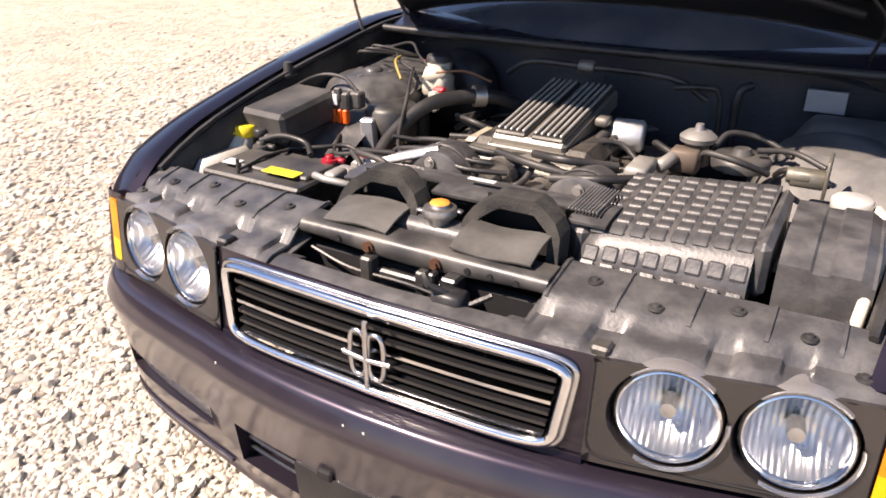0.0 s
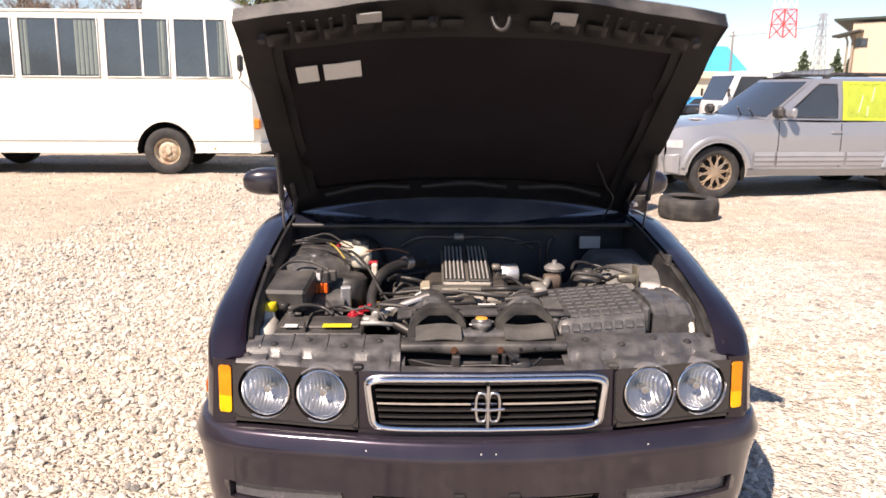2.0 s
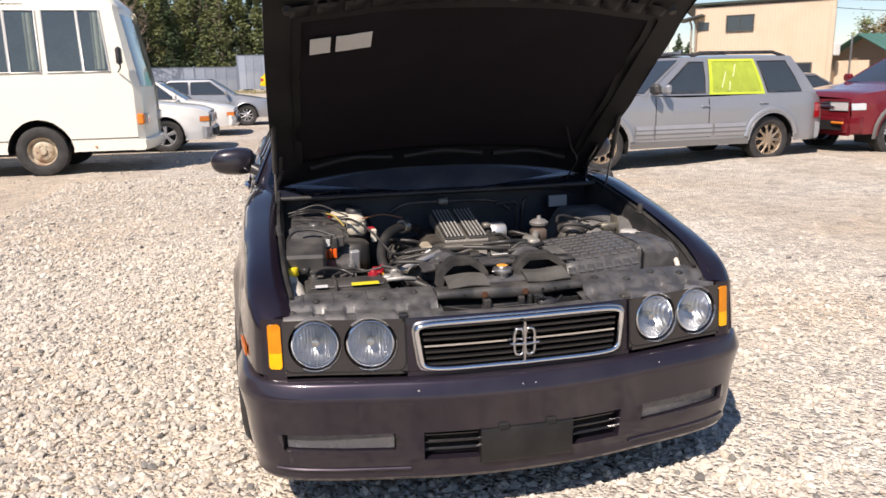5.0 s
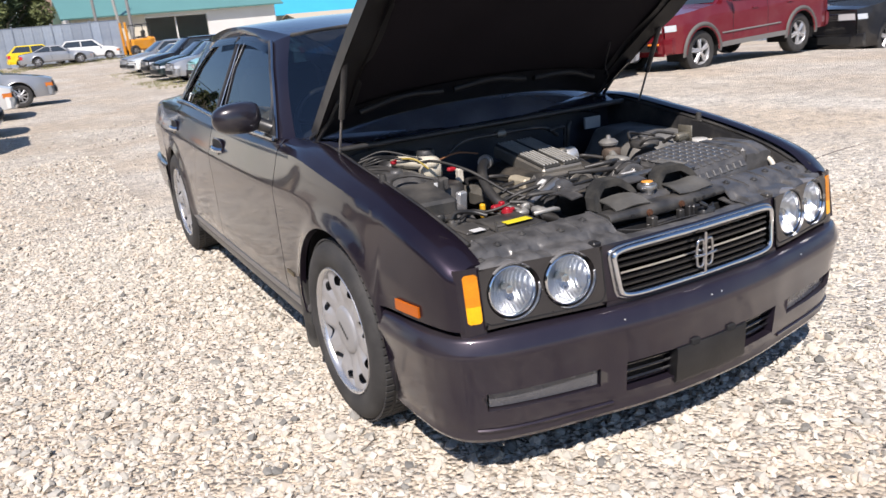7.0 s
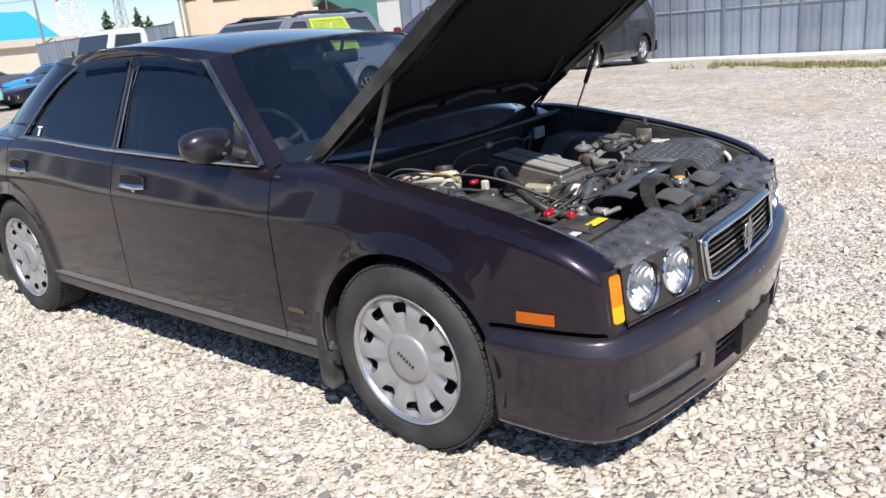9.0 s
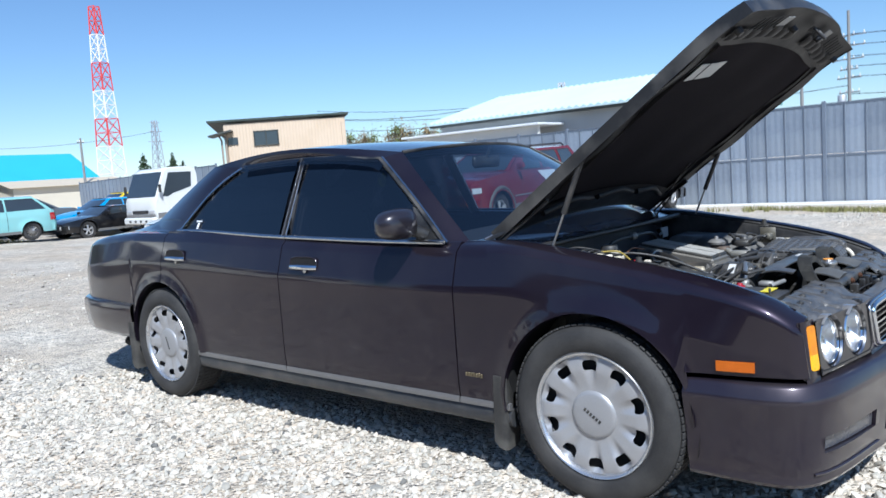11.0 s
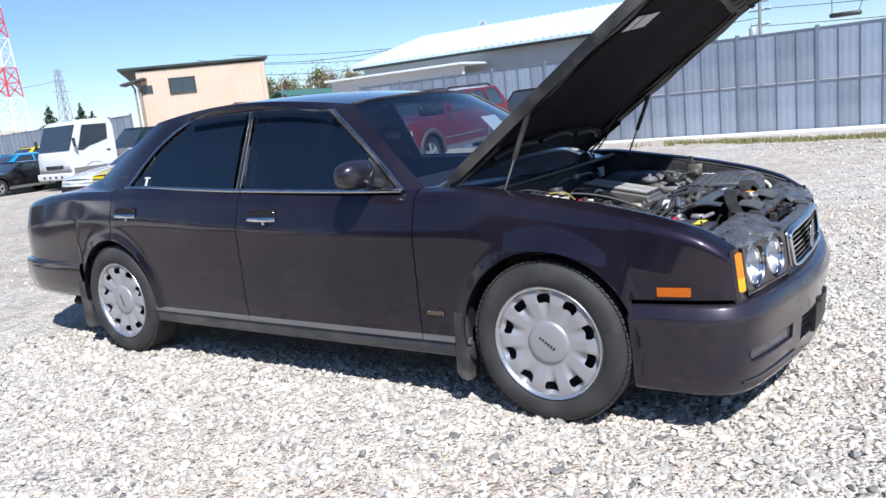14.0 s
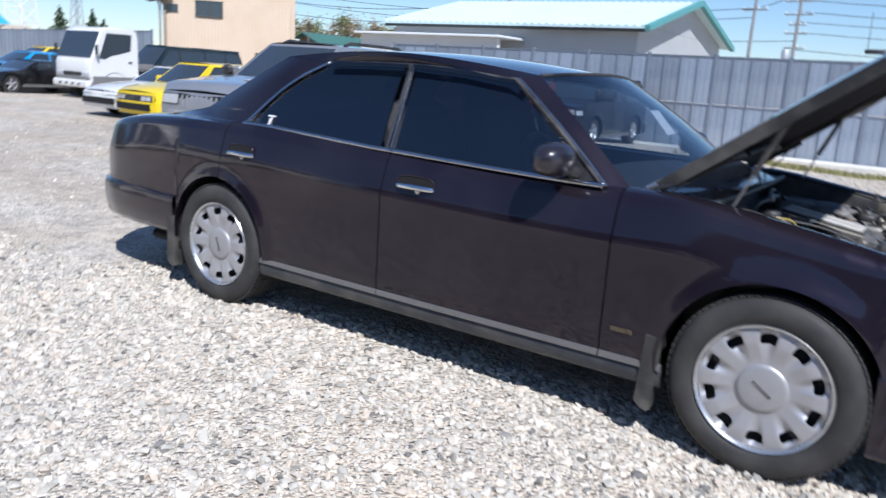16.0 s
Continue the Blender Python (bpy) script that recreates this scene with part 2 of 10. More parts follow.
    def lathe(self, profile, origin=(0, 0, 0), axis="x", seg=40, sweep=2 * math.pi):
        """Turns (radius, along) pairs about an axis through origin."""
        self.crisp = False
        rings = []
        full = abs(sweep - 2 * math.pi) < 1e-6
        for i in range(seg if full else seg + 1):
            t = sweep * i / seg
            c, s = math.cos(t), math.sin(t)
            ring = []
            for r, a in profile:
                q = {"x": (a, r * c, r * s), "y": (r * c, a, r * s), "z": (r * c, r * s, a)}[axis]
                ring.append([q[j] + origin[j] for j in range(3)])
            rings.append(ring)
        return self.ring_sweep(rings, False, False, full)

    def grid(self, fn, us, vs, skip=None):
        """A sheet fn(u, v); skip(u, v) at a cell's middle leaves it out."""
        self.crisp = False
        verts = [fn(u, v) for u in us for v in vs]
        n, faces = len(vs), []
        for i in range(len(us) - 1):
            for j in range(n - 1):
                if skip and skip((us[i] + us[i + 1]) / 2, (vs[j] + vs[j + 1]) / 2):
                    continue
                faces.append((i * n + j, (i + 1) * n + j, (i + 1) * n + j + 1, i * n + j + 1))
        return self.add(verts, faces)

    def solid(self, poly, depth, m=None, bevel=0.0):
        """A flat outline (x, y) raised by depth, with a chamfered top edge."""
        n = len(poly)
        rings = [[(x, y, 0) for x, y in poly]]
        if bevel:
            cx, cy = sum(p[0] for p in poly) / n, sum(p[1] for p in poly) / n
            rings.append([(x, y, depth - bevel) for x, y in poly])
            shrunk = []
            for x, y in poly:
                d = math.hypot(x - cx, y - cy) or 1
                shrunk.append((x - (x - cx) / d * bevel, y - (y - cy) / d * bevel, depth))
            rings.append(shrunk)
        else:
            rings.append([(x, y, depth) for x, y in poly])
        s = Shape().ring_sweep(rings)
        return self.add(s.v, s.f, m)

    def mirrored(self):
        """The same shape on the other side of x = 0."""
        out = Shape()
        out.v = [(-x, y, z) for x, y, z in self.v]
        out.f = [f[::-1] for f in self.f]
        return out

    def thick(self, d):
        """Gives an open sheet a thickness by moving a copy along -normal."""
        me = bpy.data.meshes.new("t")
        me.from_pydata(self.v, [], self.f)
        bm = bmesh.new()
        bm.from_mesh(me)
        bmesh.ops.recalc_face_normals(bm, faces=bm.faces)
        bmesh.ops.solidify(bm, geom=bm.faces[:], thickness=d)
        self.v = [tuple(v.co) for v in bm.verts]
        bm.verts.index_update()
        self.f = [tuple(v.index for v in f.verts) for f in bm.faces]
        bm.free()
        bpy.data.meshes.remove(me)
        return self

    def mesh(self, name, material, smooth=52):
        me = bpy.data.meshes.new(name)
        me.from_pydata(self.v, [], self.f)
        bm = bmesh.new()
        bm.from_mesh(me)
        bmesh.ops.remove_doubles(bm, verts=bm.verts[:], dist=1e-5)
        bmesh.ops.recalc_face_normals(bm, faces=bm.faces[:])
        bm.to_mesh(me)
        bm.free()
        me.materials.append(material)
        if smooth:
            me.shade_smooth()
            me.set_sharp_from_angle(angle=radians(min(smooth, 30) if self.crisp else smooth))
        return me


def part(name, shape, material, parent, label="", smooth=52, category=""):
    """Links a shape as one mesh object under a thing or a part."""
    ob = new(name, shape.mesh(name, material, smooth))
    ob.parent = parent
    return tagged(ob, label, category)


def empty(name, label, category, m=None, group="", kind=""):
    ob = new(name)
    ob.empty_display_size = 0.2
    if m is not None:
        ob.matrix_basis = m
    return tagged(ob, label, category, group, kind)


def thing(name, shape, material, label, category, m=None, group="", kind="", smooth=52):
    ob = new(name, shape.mesh(name, material, smooth))
    if m is not None:
        ob.matrix_basis = m
    return tagged(ob, label, category, group, kind)


def lerp(table, x):
    """Straight lines through (x, value) pairs."""
    xs, ys = zip(*table)
    return float(np.interp(x, xs, ys))


def smooth_curve(table):
    """A smooth function through (x, value) pairs."""
    xs, ys = np.array([p[0] for p in table], float), np.array([p[1] for p in table], float)
    h = np.diff(xs)
    d = np.diff(ys) / h
    m = np.zeros(len(xs))
    m[0], m[-1] = d[0], d[-1]
    for i in range(1, len(xs) - 1):
        m[i] = 0 if d[i - 1] * d[i] <= 0 else 2 / (1 / d[i - 1] + 1 / d[i])

    def fn(x):
        x = min(max(x, xs[0]), xs[-1])
        i = min(int(np.searchsorted(xs, x, "right")) - 1, len(h) - 1)
        t = (x - xs[i]) / h[i]
        return float(ys[i] * (2 * t**3 - 3 * t**2 + 1) + h[i] * m[i] * (t**3 - 2 * t**2 + t) + ys[i + 1] * (3 * t**2 - 2 * t**3) + h[i] * m[i + 1] * (t**3 - t**2))

    return fn


def spread(a, b, n):
    return [a + (b - a) * i / n for i in range(n + 1)]


def spline(pts, n=8):
    """Points along a smooth line through pts."""
    p = [Vector(q) for q in pts]
    p = [2 * p[0] - p[1]] + p + [2 * p[-1] - p[-2]]
    out = []
    for i in range(1, len(p) - 2):
        for k in range(n):
            t = k / n
            out.append(0.5 * (2 * p[i] + (p[i + 1] - p[i - 1]) * t + (2 * p[i - 1] - 5 * p[i] + 4 * p[i + 1] - p[i + 2]) * t * t + (3 * p[i] - 3 * p[i + 1] + p[i + 2] - p[i - 1]) * t**3))
    return out + [p[-2]]

# ---- ground ----
HEIGHTS = [(0, 0, 0), (0, 5, 0), (-3, 0, 0), (-5, 10, 0), (4, 8, 0), (9, 7.6, 0.1), (7, 7.3, 0.1), (11, 7.5, 0.08), (5, -3, 0), (-6, -5, 0), (14, 7.8, -0.1), (17.6, 3, -0.36), (17.6, 8, -0.32),
           (10, 27, -0.2), (5.5, 25, 0.0), (9, 24, -0.19), (6, 15.5, -0.2), (6.6, 17.5, -0.2), (-1.6, 22.5, 0.06), (4.7, 38, 0.17), (1.1, 44, 0.6), (5.4, 58, 0.8), (20, 20, -0.35), (-15, 30, 0.3), (25, 45, 0.2)]


def ground_z(x, y):
    """Gentle rise and fall of the yard."""
    w = [1.0 / (0.5 + (x - a) ** 2 + (y - b) ** 2) ** 1.6 for a, b, _ in HEIGHTS]
    z = sum(k * h[2] for k, h in zip(w, HEIGHTS)) / sum(w)
    far = min(1.0, max(0.0, (math.hypot(x, y) - 70) / 60))
    return z * (1 - far) + 0.4 * far


def gravel_material():
    m = bpy.data.materials.new("crushed white gravel")
    m.use_nodes = True
    n, l = m.node_tree.nodes, m.node_tree.links
    b = n["Principled BSDF"]
    geo = n.new("ShaderNodeNewGeometry")
    cells, stones, patches, specks = (n.new("ShaderNodeTex" + k) for k in ("Voronoi", "Voronoi", "Noise", "Noise"))
    for node, s in ((cells, 58), (stones, 24), (patches, 0.45), (specks, 14)):
        node.inputs["Scale"].default_value = s
        l.new(geo.outputs["Position"], node.inputs["Vector"])
    patches.inputs["Detail"].default_value = 5
    ramp = n.new("ShaderNodeValToRGB")
    e = ramp.color_ramp.elements
    e[0].position, e[0].color = 0.0, (0.404, 0.366, 0.312, 1)
    e[1].position, e[1].color = 1.0, (0.848, 0.782, 0.680, 1)
    for pos, c in ((0.18, (0.505, 0.465, 0.406, 1)), (0.35, (0.667, 0.614, 0.529, 1)), (0.7, (0.768, 0.703, 0.605, 1))):
        ramp.color_ramp.elements.new(pos).color = c
    l.new(cells.outputs["Color"], ramp.inputs["Fac"])
    earth = n.new("ShaderNodeMix")
    earth.data_type = "RGBA"
    earth.inputs["B"].default_value = (0.626, 0.495, 0.350, 1)
    pr = n.new("ShaderNodeMapRange")
    pr.inputs["From Min"].default_value, pr.inputs["From Max"].default_value = 0.40, 0.60
    pr.inputs["To Max"].default_value = 0.62
    # more bare earth away from the car, towards the lorry-worn side of the yard
    split, side, more = n.new("ShaderNodeSeparateXYZ"), n.new("ShaderNodeMapRange"), n.new("ShaderNodeMath")
    l.new(geo.outputs["Position"], split.inputs[0])
    side.inputs["From Min"].default_value, side.inputs["From Max"].default_value = -1.6, -4.5
    side.inputs["To Max"].default_value = 0.14
    l.new(split.outputs["X"], side.inputs["Value"])
    more.operation = "ADD"
    l.new(patches.outputs["Fac"], more.inputs[0])
    l.new(side.outputs[0], more.inputs[1])
    l.new(more.outputs[0], pr.inputs["Value"])
    l.new(pr.outputs[0], earth.inputs["Factor"])
    l.new(ramp.outputs[0], earth.inputs["A"])
    shade = n.new("ShaderNodeMix")
    shade.data_type, shade.blend_type = "RGBA", "MULTIPLY"
    shade.inputs["Factor"].default_value = 0.3
    l.new(earth.outputs["Result"], shade.inputs["A"])
    l.new(specks.outputs["Fac"], shade.inputs["B"])
    # worn grey-brown wheel tracks and bare spots, drawn out along the yard
    stretch, worn, wr, wear = n.new("ShaderNodeMapping"), n.new("ShaderNodeTexNoise"), n.new("ShaderNodeMapRange"), n.new("ShaderNodeMix")
    stretch.inputs["Scale"].default_value = (1.0, 0.55, 1.0)
    stretch.inputs["Rotation"].default_value = (0, 0, 0.6)
    l.new(geo.outputs["Position"], stretch.inputs["Vector"])
    l.new(stretch.outputs[0], worn.inputs["Vector"])
    worn.inputs["Scale"].default_value, worn.inputs["Detail"].default_value, worn.inputs["Roughness"].default_value = 0.75, 8, 0.68
    wr.inputs["From Min"].default_value, wr.inputs["From Max"].default_value, wr.inputs["To Max"].default_value = 0.50, 0.66, 0.55
    # the traffic side of the yard, behind the car, is worn barer
    away, barer = n.new("ShaderNodeMapRange"), n.new("ShaderNodeMath")
    away.inputs["From Min"].default_value, away.inputs["From Max"].default_value, away.inputs["To Max"].default_value = 2.5, 11.0, 0.11
    l.new(split.outputs["Y"], away.inputs["Value"])
    l.new(worn.outputs["Fac"], barer.inputs[0])
    l.new(away.outputs[0], barer.inputs[1])
    l.new(barer.outputs[0], wr.inputs["Value"])
    wear.data_type = "RGBA"
    wear.inputs["B"].default_value = (0.42, 0.355, 0.285, 1)
    l.new(wr.outputs[0], wear.inputs["Factor"])
    l.new(shade.outputs["Result"], wear.inputs["A"])
    # single darker chips among the pale ones
    chips, cr, dark = n.new("ShaderNodeSeparateColor"), n.new("ShaderNodeMapRange"), n.new("ShaderNodeMix")
    l.new(stones.outputs["Color"], chips.inputs[0])
    cr.inputs["From Min"].default_value, cr.inputs["From Max"].default_value, cr.inputs["To Max"].default_value = 0.80, 0.86, 0.55
    l.new(chips.outputs[0], cr.inputs["Value"])
    dark.data_type = "RGBA"
    dark.inputs["B"].default_value = (0.30, 0.27, 0.24, 1)
    l.new(cr.outputs[0], dark.inputs["Factor"])
    l.new(wear.outputs["Result"], dark.inputs["A"])
    clods, kr, mottle = n.new("ShaderNodeTexNoise"), n.new("ShaderNodeMapRange"), n.new("ShaderNodeMix")
    clods.inputs["Scale"].default_value, clods.inputs["Detail"].default_value, clods.inputs["Roughness"].default_value = 4.0, 10, 0.8
    l.new(geo.outputs["Position"], clods.inputs["Vector"])
    kr.inputs["From Min"].default_value, kr.inputs["From Max"].default_value, kr.inputs["To Min"].default_value, kr.inputs["To Max"].default_value = 0.36, 0.60, 0.72, 1.16
    l.new(clods.outputs["Fac"], kr.inputs["Value"])
    mottle.data_type, mottle.blend_type = "RGBA", "MULTIPLY"
    mottle.inputs["Factor"].default_value = 1.0
    l.new(dark.outputs["Result"], mottle.inputs["A"])
    l.new(kr.outputs[0], mottle.inputs["B"])
    l.new(mottle.outputs["Result"], b.inputs["Base Color"])
    b.inputs["Roughness"].default_value = 0.9
    h = n.new("ShaderNodeMath")
    h.operation = "ADD"
    l.new(cells.outputs["Distance"], h.inputs[0])
    l.new(stones.outputs["Distance"], h.inputs[1])
    bp = n.new("ShaderNodeBump")
    bp.inputs["Strength"].default_value, bp.inputs["Distance"].default_value = 1.0, -0.017
    l.new(h.outputs[0], bp.inputs["Height"])
    l.new(bp.outputs[0], b.inputs["Normal"])
    return m


GRAVEL = gravel_material()
_marks = sorted({round(s * v, 3) for s in (-1, 1) for v in (0, 1, 2, 3, 4, 5, 6, 8, 10, 12, 14, 16, 18, 20, 23, 26, 30, 35, 40, 46, 53, 60, 70, 85, 100, 130, 170, 250, 400, 800, 1800)})
tagged(thing("ground", Shape().grid(lambda x, y: (x, y, ground_z(x, y)), _marks, _marks), GRAVEL, "pale crushed gravel yard under bright sun", "ground"), kind="structure")

# ---- the dark sedan with its hood open ----
car = empty("sedan", "plum black four-door sedan with its hood open on gravel", "car")
AXLE_F, AXLE_R, HUB, ARCH = 0.922, 3.66, 0.318, 0.356
plan_w = smooth_curve([(0.247, 0.766), (0.26, 0.779), (0.28, 0.789), (0.315, 0.799), (0.36, 0.810), (0.45, 0.826), (0.6, 0.842), (0.9, 0.858), (1.4, 0.862), (2.4, 0.866), (3.3, 0.864), (3.9, 0.855), (4.35, 0.834), (4.63, 0.803), (4.78, 0.758), (4.865, 0.705), (4.91, 0.64)])
belt = smooth_curve([(0.255, 0.660), (0.28, 0.676), (0.35, 0.712), (0.54, 0.772), (0.97, 0.850), (1.32, 0.892), (1.58, 0.892), (2.6, 0.912), (3.5, 0.945), (3.9, 0.945), (4.37, 0.925), (4.63, 0.896), (4.79, 0.862), (4.865, 0.828), (4.91, 0.775)])


def ease(t):
    t = min(1.0, max(0.0, t))
    return t * t * (3 - 2 * t)


def half_width(y, z):
    top = belt(y)
    d = top - z
    w = plan_w(y) - (0.22 * (0.15 + 0.85 * ease((y - 0.25) / 0.5)) + 0.09 * ease((y - 1.1) / 0.5)) * max(0.0, 0.165 - d) - 0.02 * max(0.0, 1 - d / 0.03) ** 2
    w -= 0.10 * max(0.0, 0.36 - z)
    for yc in (AXLE_F, AXLE_R):
        r = math.hypot(y - yc, z - HUB)
        if z > 0.2:
            w += 0.016 * math.exp(-(((r - ARCH) / 0.035) ** 2))
    return w


def side_sheet(ys, low, inner, top_steps=4, rows=26, crown=0.014, flange=0.022, lean=0.0):
    """A body panel on the -x side: its flank with the wheel arches cut out and its rolled top edge."""
    vs = spread(0, 1, rows) + [1 + (i + 1) / top_steps for i in range(top_steps)]

    def fn(y, v):
        top, lo = belt(y), low(y)
        if v <= 1:
            z = lo + (top - lo) * v
            return [-half_width(y, z), y + lean * max(0, z - 0.50) * max(0, 1 - (y - ys[0]) / 0.12), z]
        t = v - 1
        return [-(half_width(y, top) * (1 - t) + inner(y) * t), y + lean * (top - 0.50) * max(0, 1 - (y - ys[0]) / 0.12), top + crown * math.sin(t * math.pi / 2)]

    n = len(vs)
    pts = [fn(y, v) for y in ys for v in vs]
    inside = []
    for p in pts:
        hit = None
        for yc in (AXLE_F, AXLE_R):
            if math.hypot(p[1] - yc, p[2] - HUB) < ARCH:
                hit = yc
        inside.append(hit)
    faces = []
    for i in range(len(ys) - 1):
        for j in range(n - 1):
            q = (i * n + j, (i + 1) * n + j, (i + 1) * n + j + 1, i * n + j + 1)
            if not all(inside[k] is not None for k in q):
                faces.append(q)
    for k in {k for q in faces for k in q if inside[k] is not None}:
        yc = inside[k]
        a = math.atan2(pts[k][2] - HUB, pts[k][1] - yc)
        y, z = yc + ARCH * math.cos(a), HUB + ARCH * math.sin(a)
        pts[k] = [-half_width(y, z), y, z]
    used = sorted({k for q in faces for k in q})
    at = {k: i for i, k in enumerate(used)}
    s = Shape()
    s.add([pts[k] for k in used], [tuple(at[k] for k in q) for q in faces])
    edges = {}
    for f in s.f:
        for a, b in zip(f, f[1:] + f[:1]):
            edges[min(a, b), max(a, b)] = edges.get((min(a, b), max(a, b)), 0) + 1
    for (a, b), c in edges.items():
        if c == 1:
            va, vb = s.v[a], s.v[b]
            s.add([va, vb, (vb[0] + flange, vb[1], vb[2] - 0.3 * flange), (va[0] + flange, va[1], va[2] - 0.3 * flange)], [(0, 1, 2, 3)])
    return s


def both_sides(name, shape, material, parent, label="", smooth=40):
    a = part(name, shape, material, parent, label, smooth)
    b = part(name, shape.mirrored(), material, parent, label, smooth)
    return a, b


FENDER_LEAN = 0.13
hood_gap = smooth_curve([(0.27, 0.70), (0.5, 0.725), (0.9, 0.735), (1.3, 0.73), (1.5, 0.735)])
both_sides("fender", side_sheet(spread(0.250, 1.497, 58), lambda y: 0.505 if y < 0.6 else 0.505 - min(1, (y - 0.6) / 0.02) * 0.225, hood_gap, lean=FENDER_LEAN), PAINT, car, "", 40)
doors_f = both_sides("front_door", side_sheet(spread(1.503, 2.567, 30), lambda y: 0.298, lambda y: 0.775), PAINT, car)
doors_r = both_sides("rear_door", side_sheet(spread(2.573, 3.635, 44), lambda y: 0.298, lambda y: 0.785), PAINT, car)
both_sides("quarter_panel", side_sheet(spread(3.641, 4.91, 58), lambda y: 0.52 if y > 4.0 else 0.30, lambda y: 0.66 - 0.08 * max(0, y - 4.2)), PAINT, car)

# inner shell, so that the gaps between panels are dark
shell = Shape()
shell.grid(lambda y, z: (-(half_width(y, z) - 0.035), y, z), spread(1.30, 3.28, 20), spread(0.24, 0.89, 6))
shell.grid(lambda y, z: (-(half_width(y, z) - 0.035), y, z), spread(4.03, 4.78, 8), spread(0.3, 0.84, 6))
both_sides("inner_panel", shell, DARK, car)
part("floorpan", Shape().box((0, 2.45, 0.235), (1.5, 3.9, 0.06), 0.02), DARK, car)

# rocker, silver strip
for s in (-1, 1):
    rock = Shape()
    prof = [(0.80, 0.215), (0.835, 0.208), (0.852, 0.222), (0.856, 0.262), (0.848, 0.276), (0.80, 0.28)]
    rock.ring_sweep([[(s * x, y, z) for x, z in prof] for y in spread(1.262, 3.335, 12)])
    part("rocker_panel", rock, mat("blue grey rocker plastic", (0.03, 0.033, 0.04), 0.4, 0.1, 0.12, 6, 120, 0.03, 0.2, (0.2, 0.18, 0.15), 0.3), car)
    for a, b in ((1.262, 1.497), (1.503, 2.567), (2.573, 3.33)):
        st = Shape()
        st.ring_sweep([[(s * (plan_w(y) + dx - 0.006), y, z) for dx, z in ((-0.01, 0.277), (0.006, 0.279), (0.008, 0.288), (0.004, 0.303), (-0.01, 0.305))] for y in spread(a, b, 8)])
        part("sill_moulding", st, mat("dull silver moulding", (0.22, 0.215, 0.215), 0.38, 0.6, 0.08), car, "dull silver sill strip")

# wheel wells, sheets coloured near-black for the shade inside
for yc in (AXLE_F, AXLE_R):
    for s in (-1, 1):
        well = Shape()
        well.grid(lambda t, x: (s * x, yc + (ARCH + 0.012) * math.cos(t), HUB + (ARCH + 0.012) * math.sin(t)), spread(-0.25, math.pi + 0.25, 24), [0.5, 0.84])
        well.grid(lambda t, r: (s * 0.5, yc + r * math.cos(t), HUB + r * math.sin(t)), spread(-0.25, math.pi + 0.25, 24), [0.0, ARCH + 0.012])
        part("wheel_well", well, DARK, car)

# rear bumper
rear = Shape()
rp = [(-0.02, 0.525), (0.012, 0.52), (0.02, 0.505), (0.022, 0.46), (0.016, 0.40), (0.004, 0.33), (-0.015, 0.305), (-0.06, 0.30)]
path = [(0.853, 4.02), (0.852, 4.2), (0.844, 4.40), (0.824, 4.59), (0.788, 4.755), (0.715, 4.87), (0.55, 4.93), (0.3, 4.955), (0, 4.96)]
path = path + [(-x, y) for x, y in path[-2::-1]]


def sweep_plan(pth, prof, shape):
    """Sweeps an (outward, height) profile along a plan line."""
    rings = []
    for i, (x, y) in enumerate(pth):
        a, b = pth[max(i - 1, 0)], pth[min(i + 1, len(pth) - 1)]
        dx, dy = b[0] - a[0], b[1] - a[1]
        d = math.hypot(dx, dy)
        nx, ny = dy / d, -dx / d
        rings.append([(x + nx * o * shape, y + ny * o * shape, z) for o, z in prof])
    return rings


part("rear_bumper", Shape().ring_sweep(sweep_plan(path, rp, 1), False, False), PAINT, car)
tail = Shape().grid(lambda x, v: (x, 4.903 + 0.035 * (1 - (x / 0.615) ** 2) - 0.012 * v * v, 0.5 + (0.36 - 0.09 * (x / 0.615) ** 4) * v), spread(-0.615, 0.615, 20), spread(0, 1, 5))
part("tail_panel", tail, PAINT, car)
for s in (-1, 1):
    part("tail_lamp", Shape().grid(lambda t, z: (s * (0.52 + 0.11 * math.sin(t)), 4.803 + 0.117 * math.cos(t), z), spread(0, 1.2, 8), [0.62, 0.70, 0.78]).thick(0.02), mat("dark red tail lamp", (0.03, 0.003, 0.004), 0.12, 0, 0.05, 5, 80, 0.0, 1), car, "dark red tail lamp")

# trunk lid
deck_z = smooth_curve([(3.95, 0.975), (4.15, 0.978), (4.44, 0.955), (4.71, 0.918), (4.90, 0.86)])
trunk = Shape().grid(lambda x, y: (x, y + 0.05 * (1 - (x / 0.62) ** 2) * (y - 3.9), deck_z(y) - 0.018 * (x / 0.62) ** 2), spread(-0.62, 0.62, 16), spread(3.98, 4.90, 16))
part("trunk_lid", trunk, PAINT_BLUE, car)


# ---- greenhouse ----
def side_x(z):
    return 0.788 - 0.50 * (z - 0.90) - 0.10 * max(0.0, z - 1.15)


def skin(edge_a, edge_b, n=5, puff=0.0):
    """A sheet between two lines of the same count, swollen outwards in x."""
    s = Shape()
    k = len(edge_a)
    ts = spread(0, 1, n)
    s.grid(lambda i, t: tuple(edge_a[i][j] * (1 - t) + edge_b[i][j] * t + (puff * math.sin(math.pi * t) * (1 if edge_a[i][0] > 0 else -1) if j == 0 else 0) for j in range(3)), list(range(k)), ts)
    return s


def P3(y, z, off=0.0):
    return (-(side_x(z) + off), y, z)


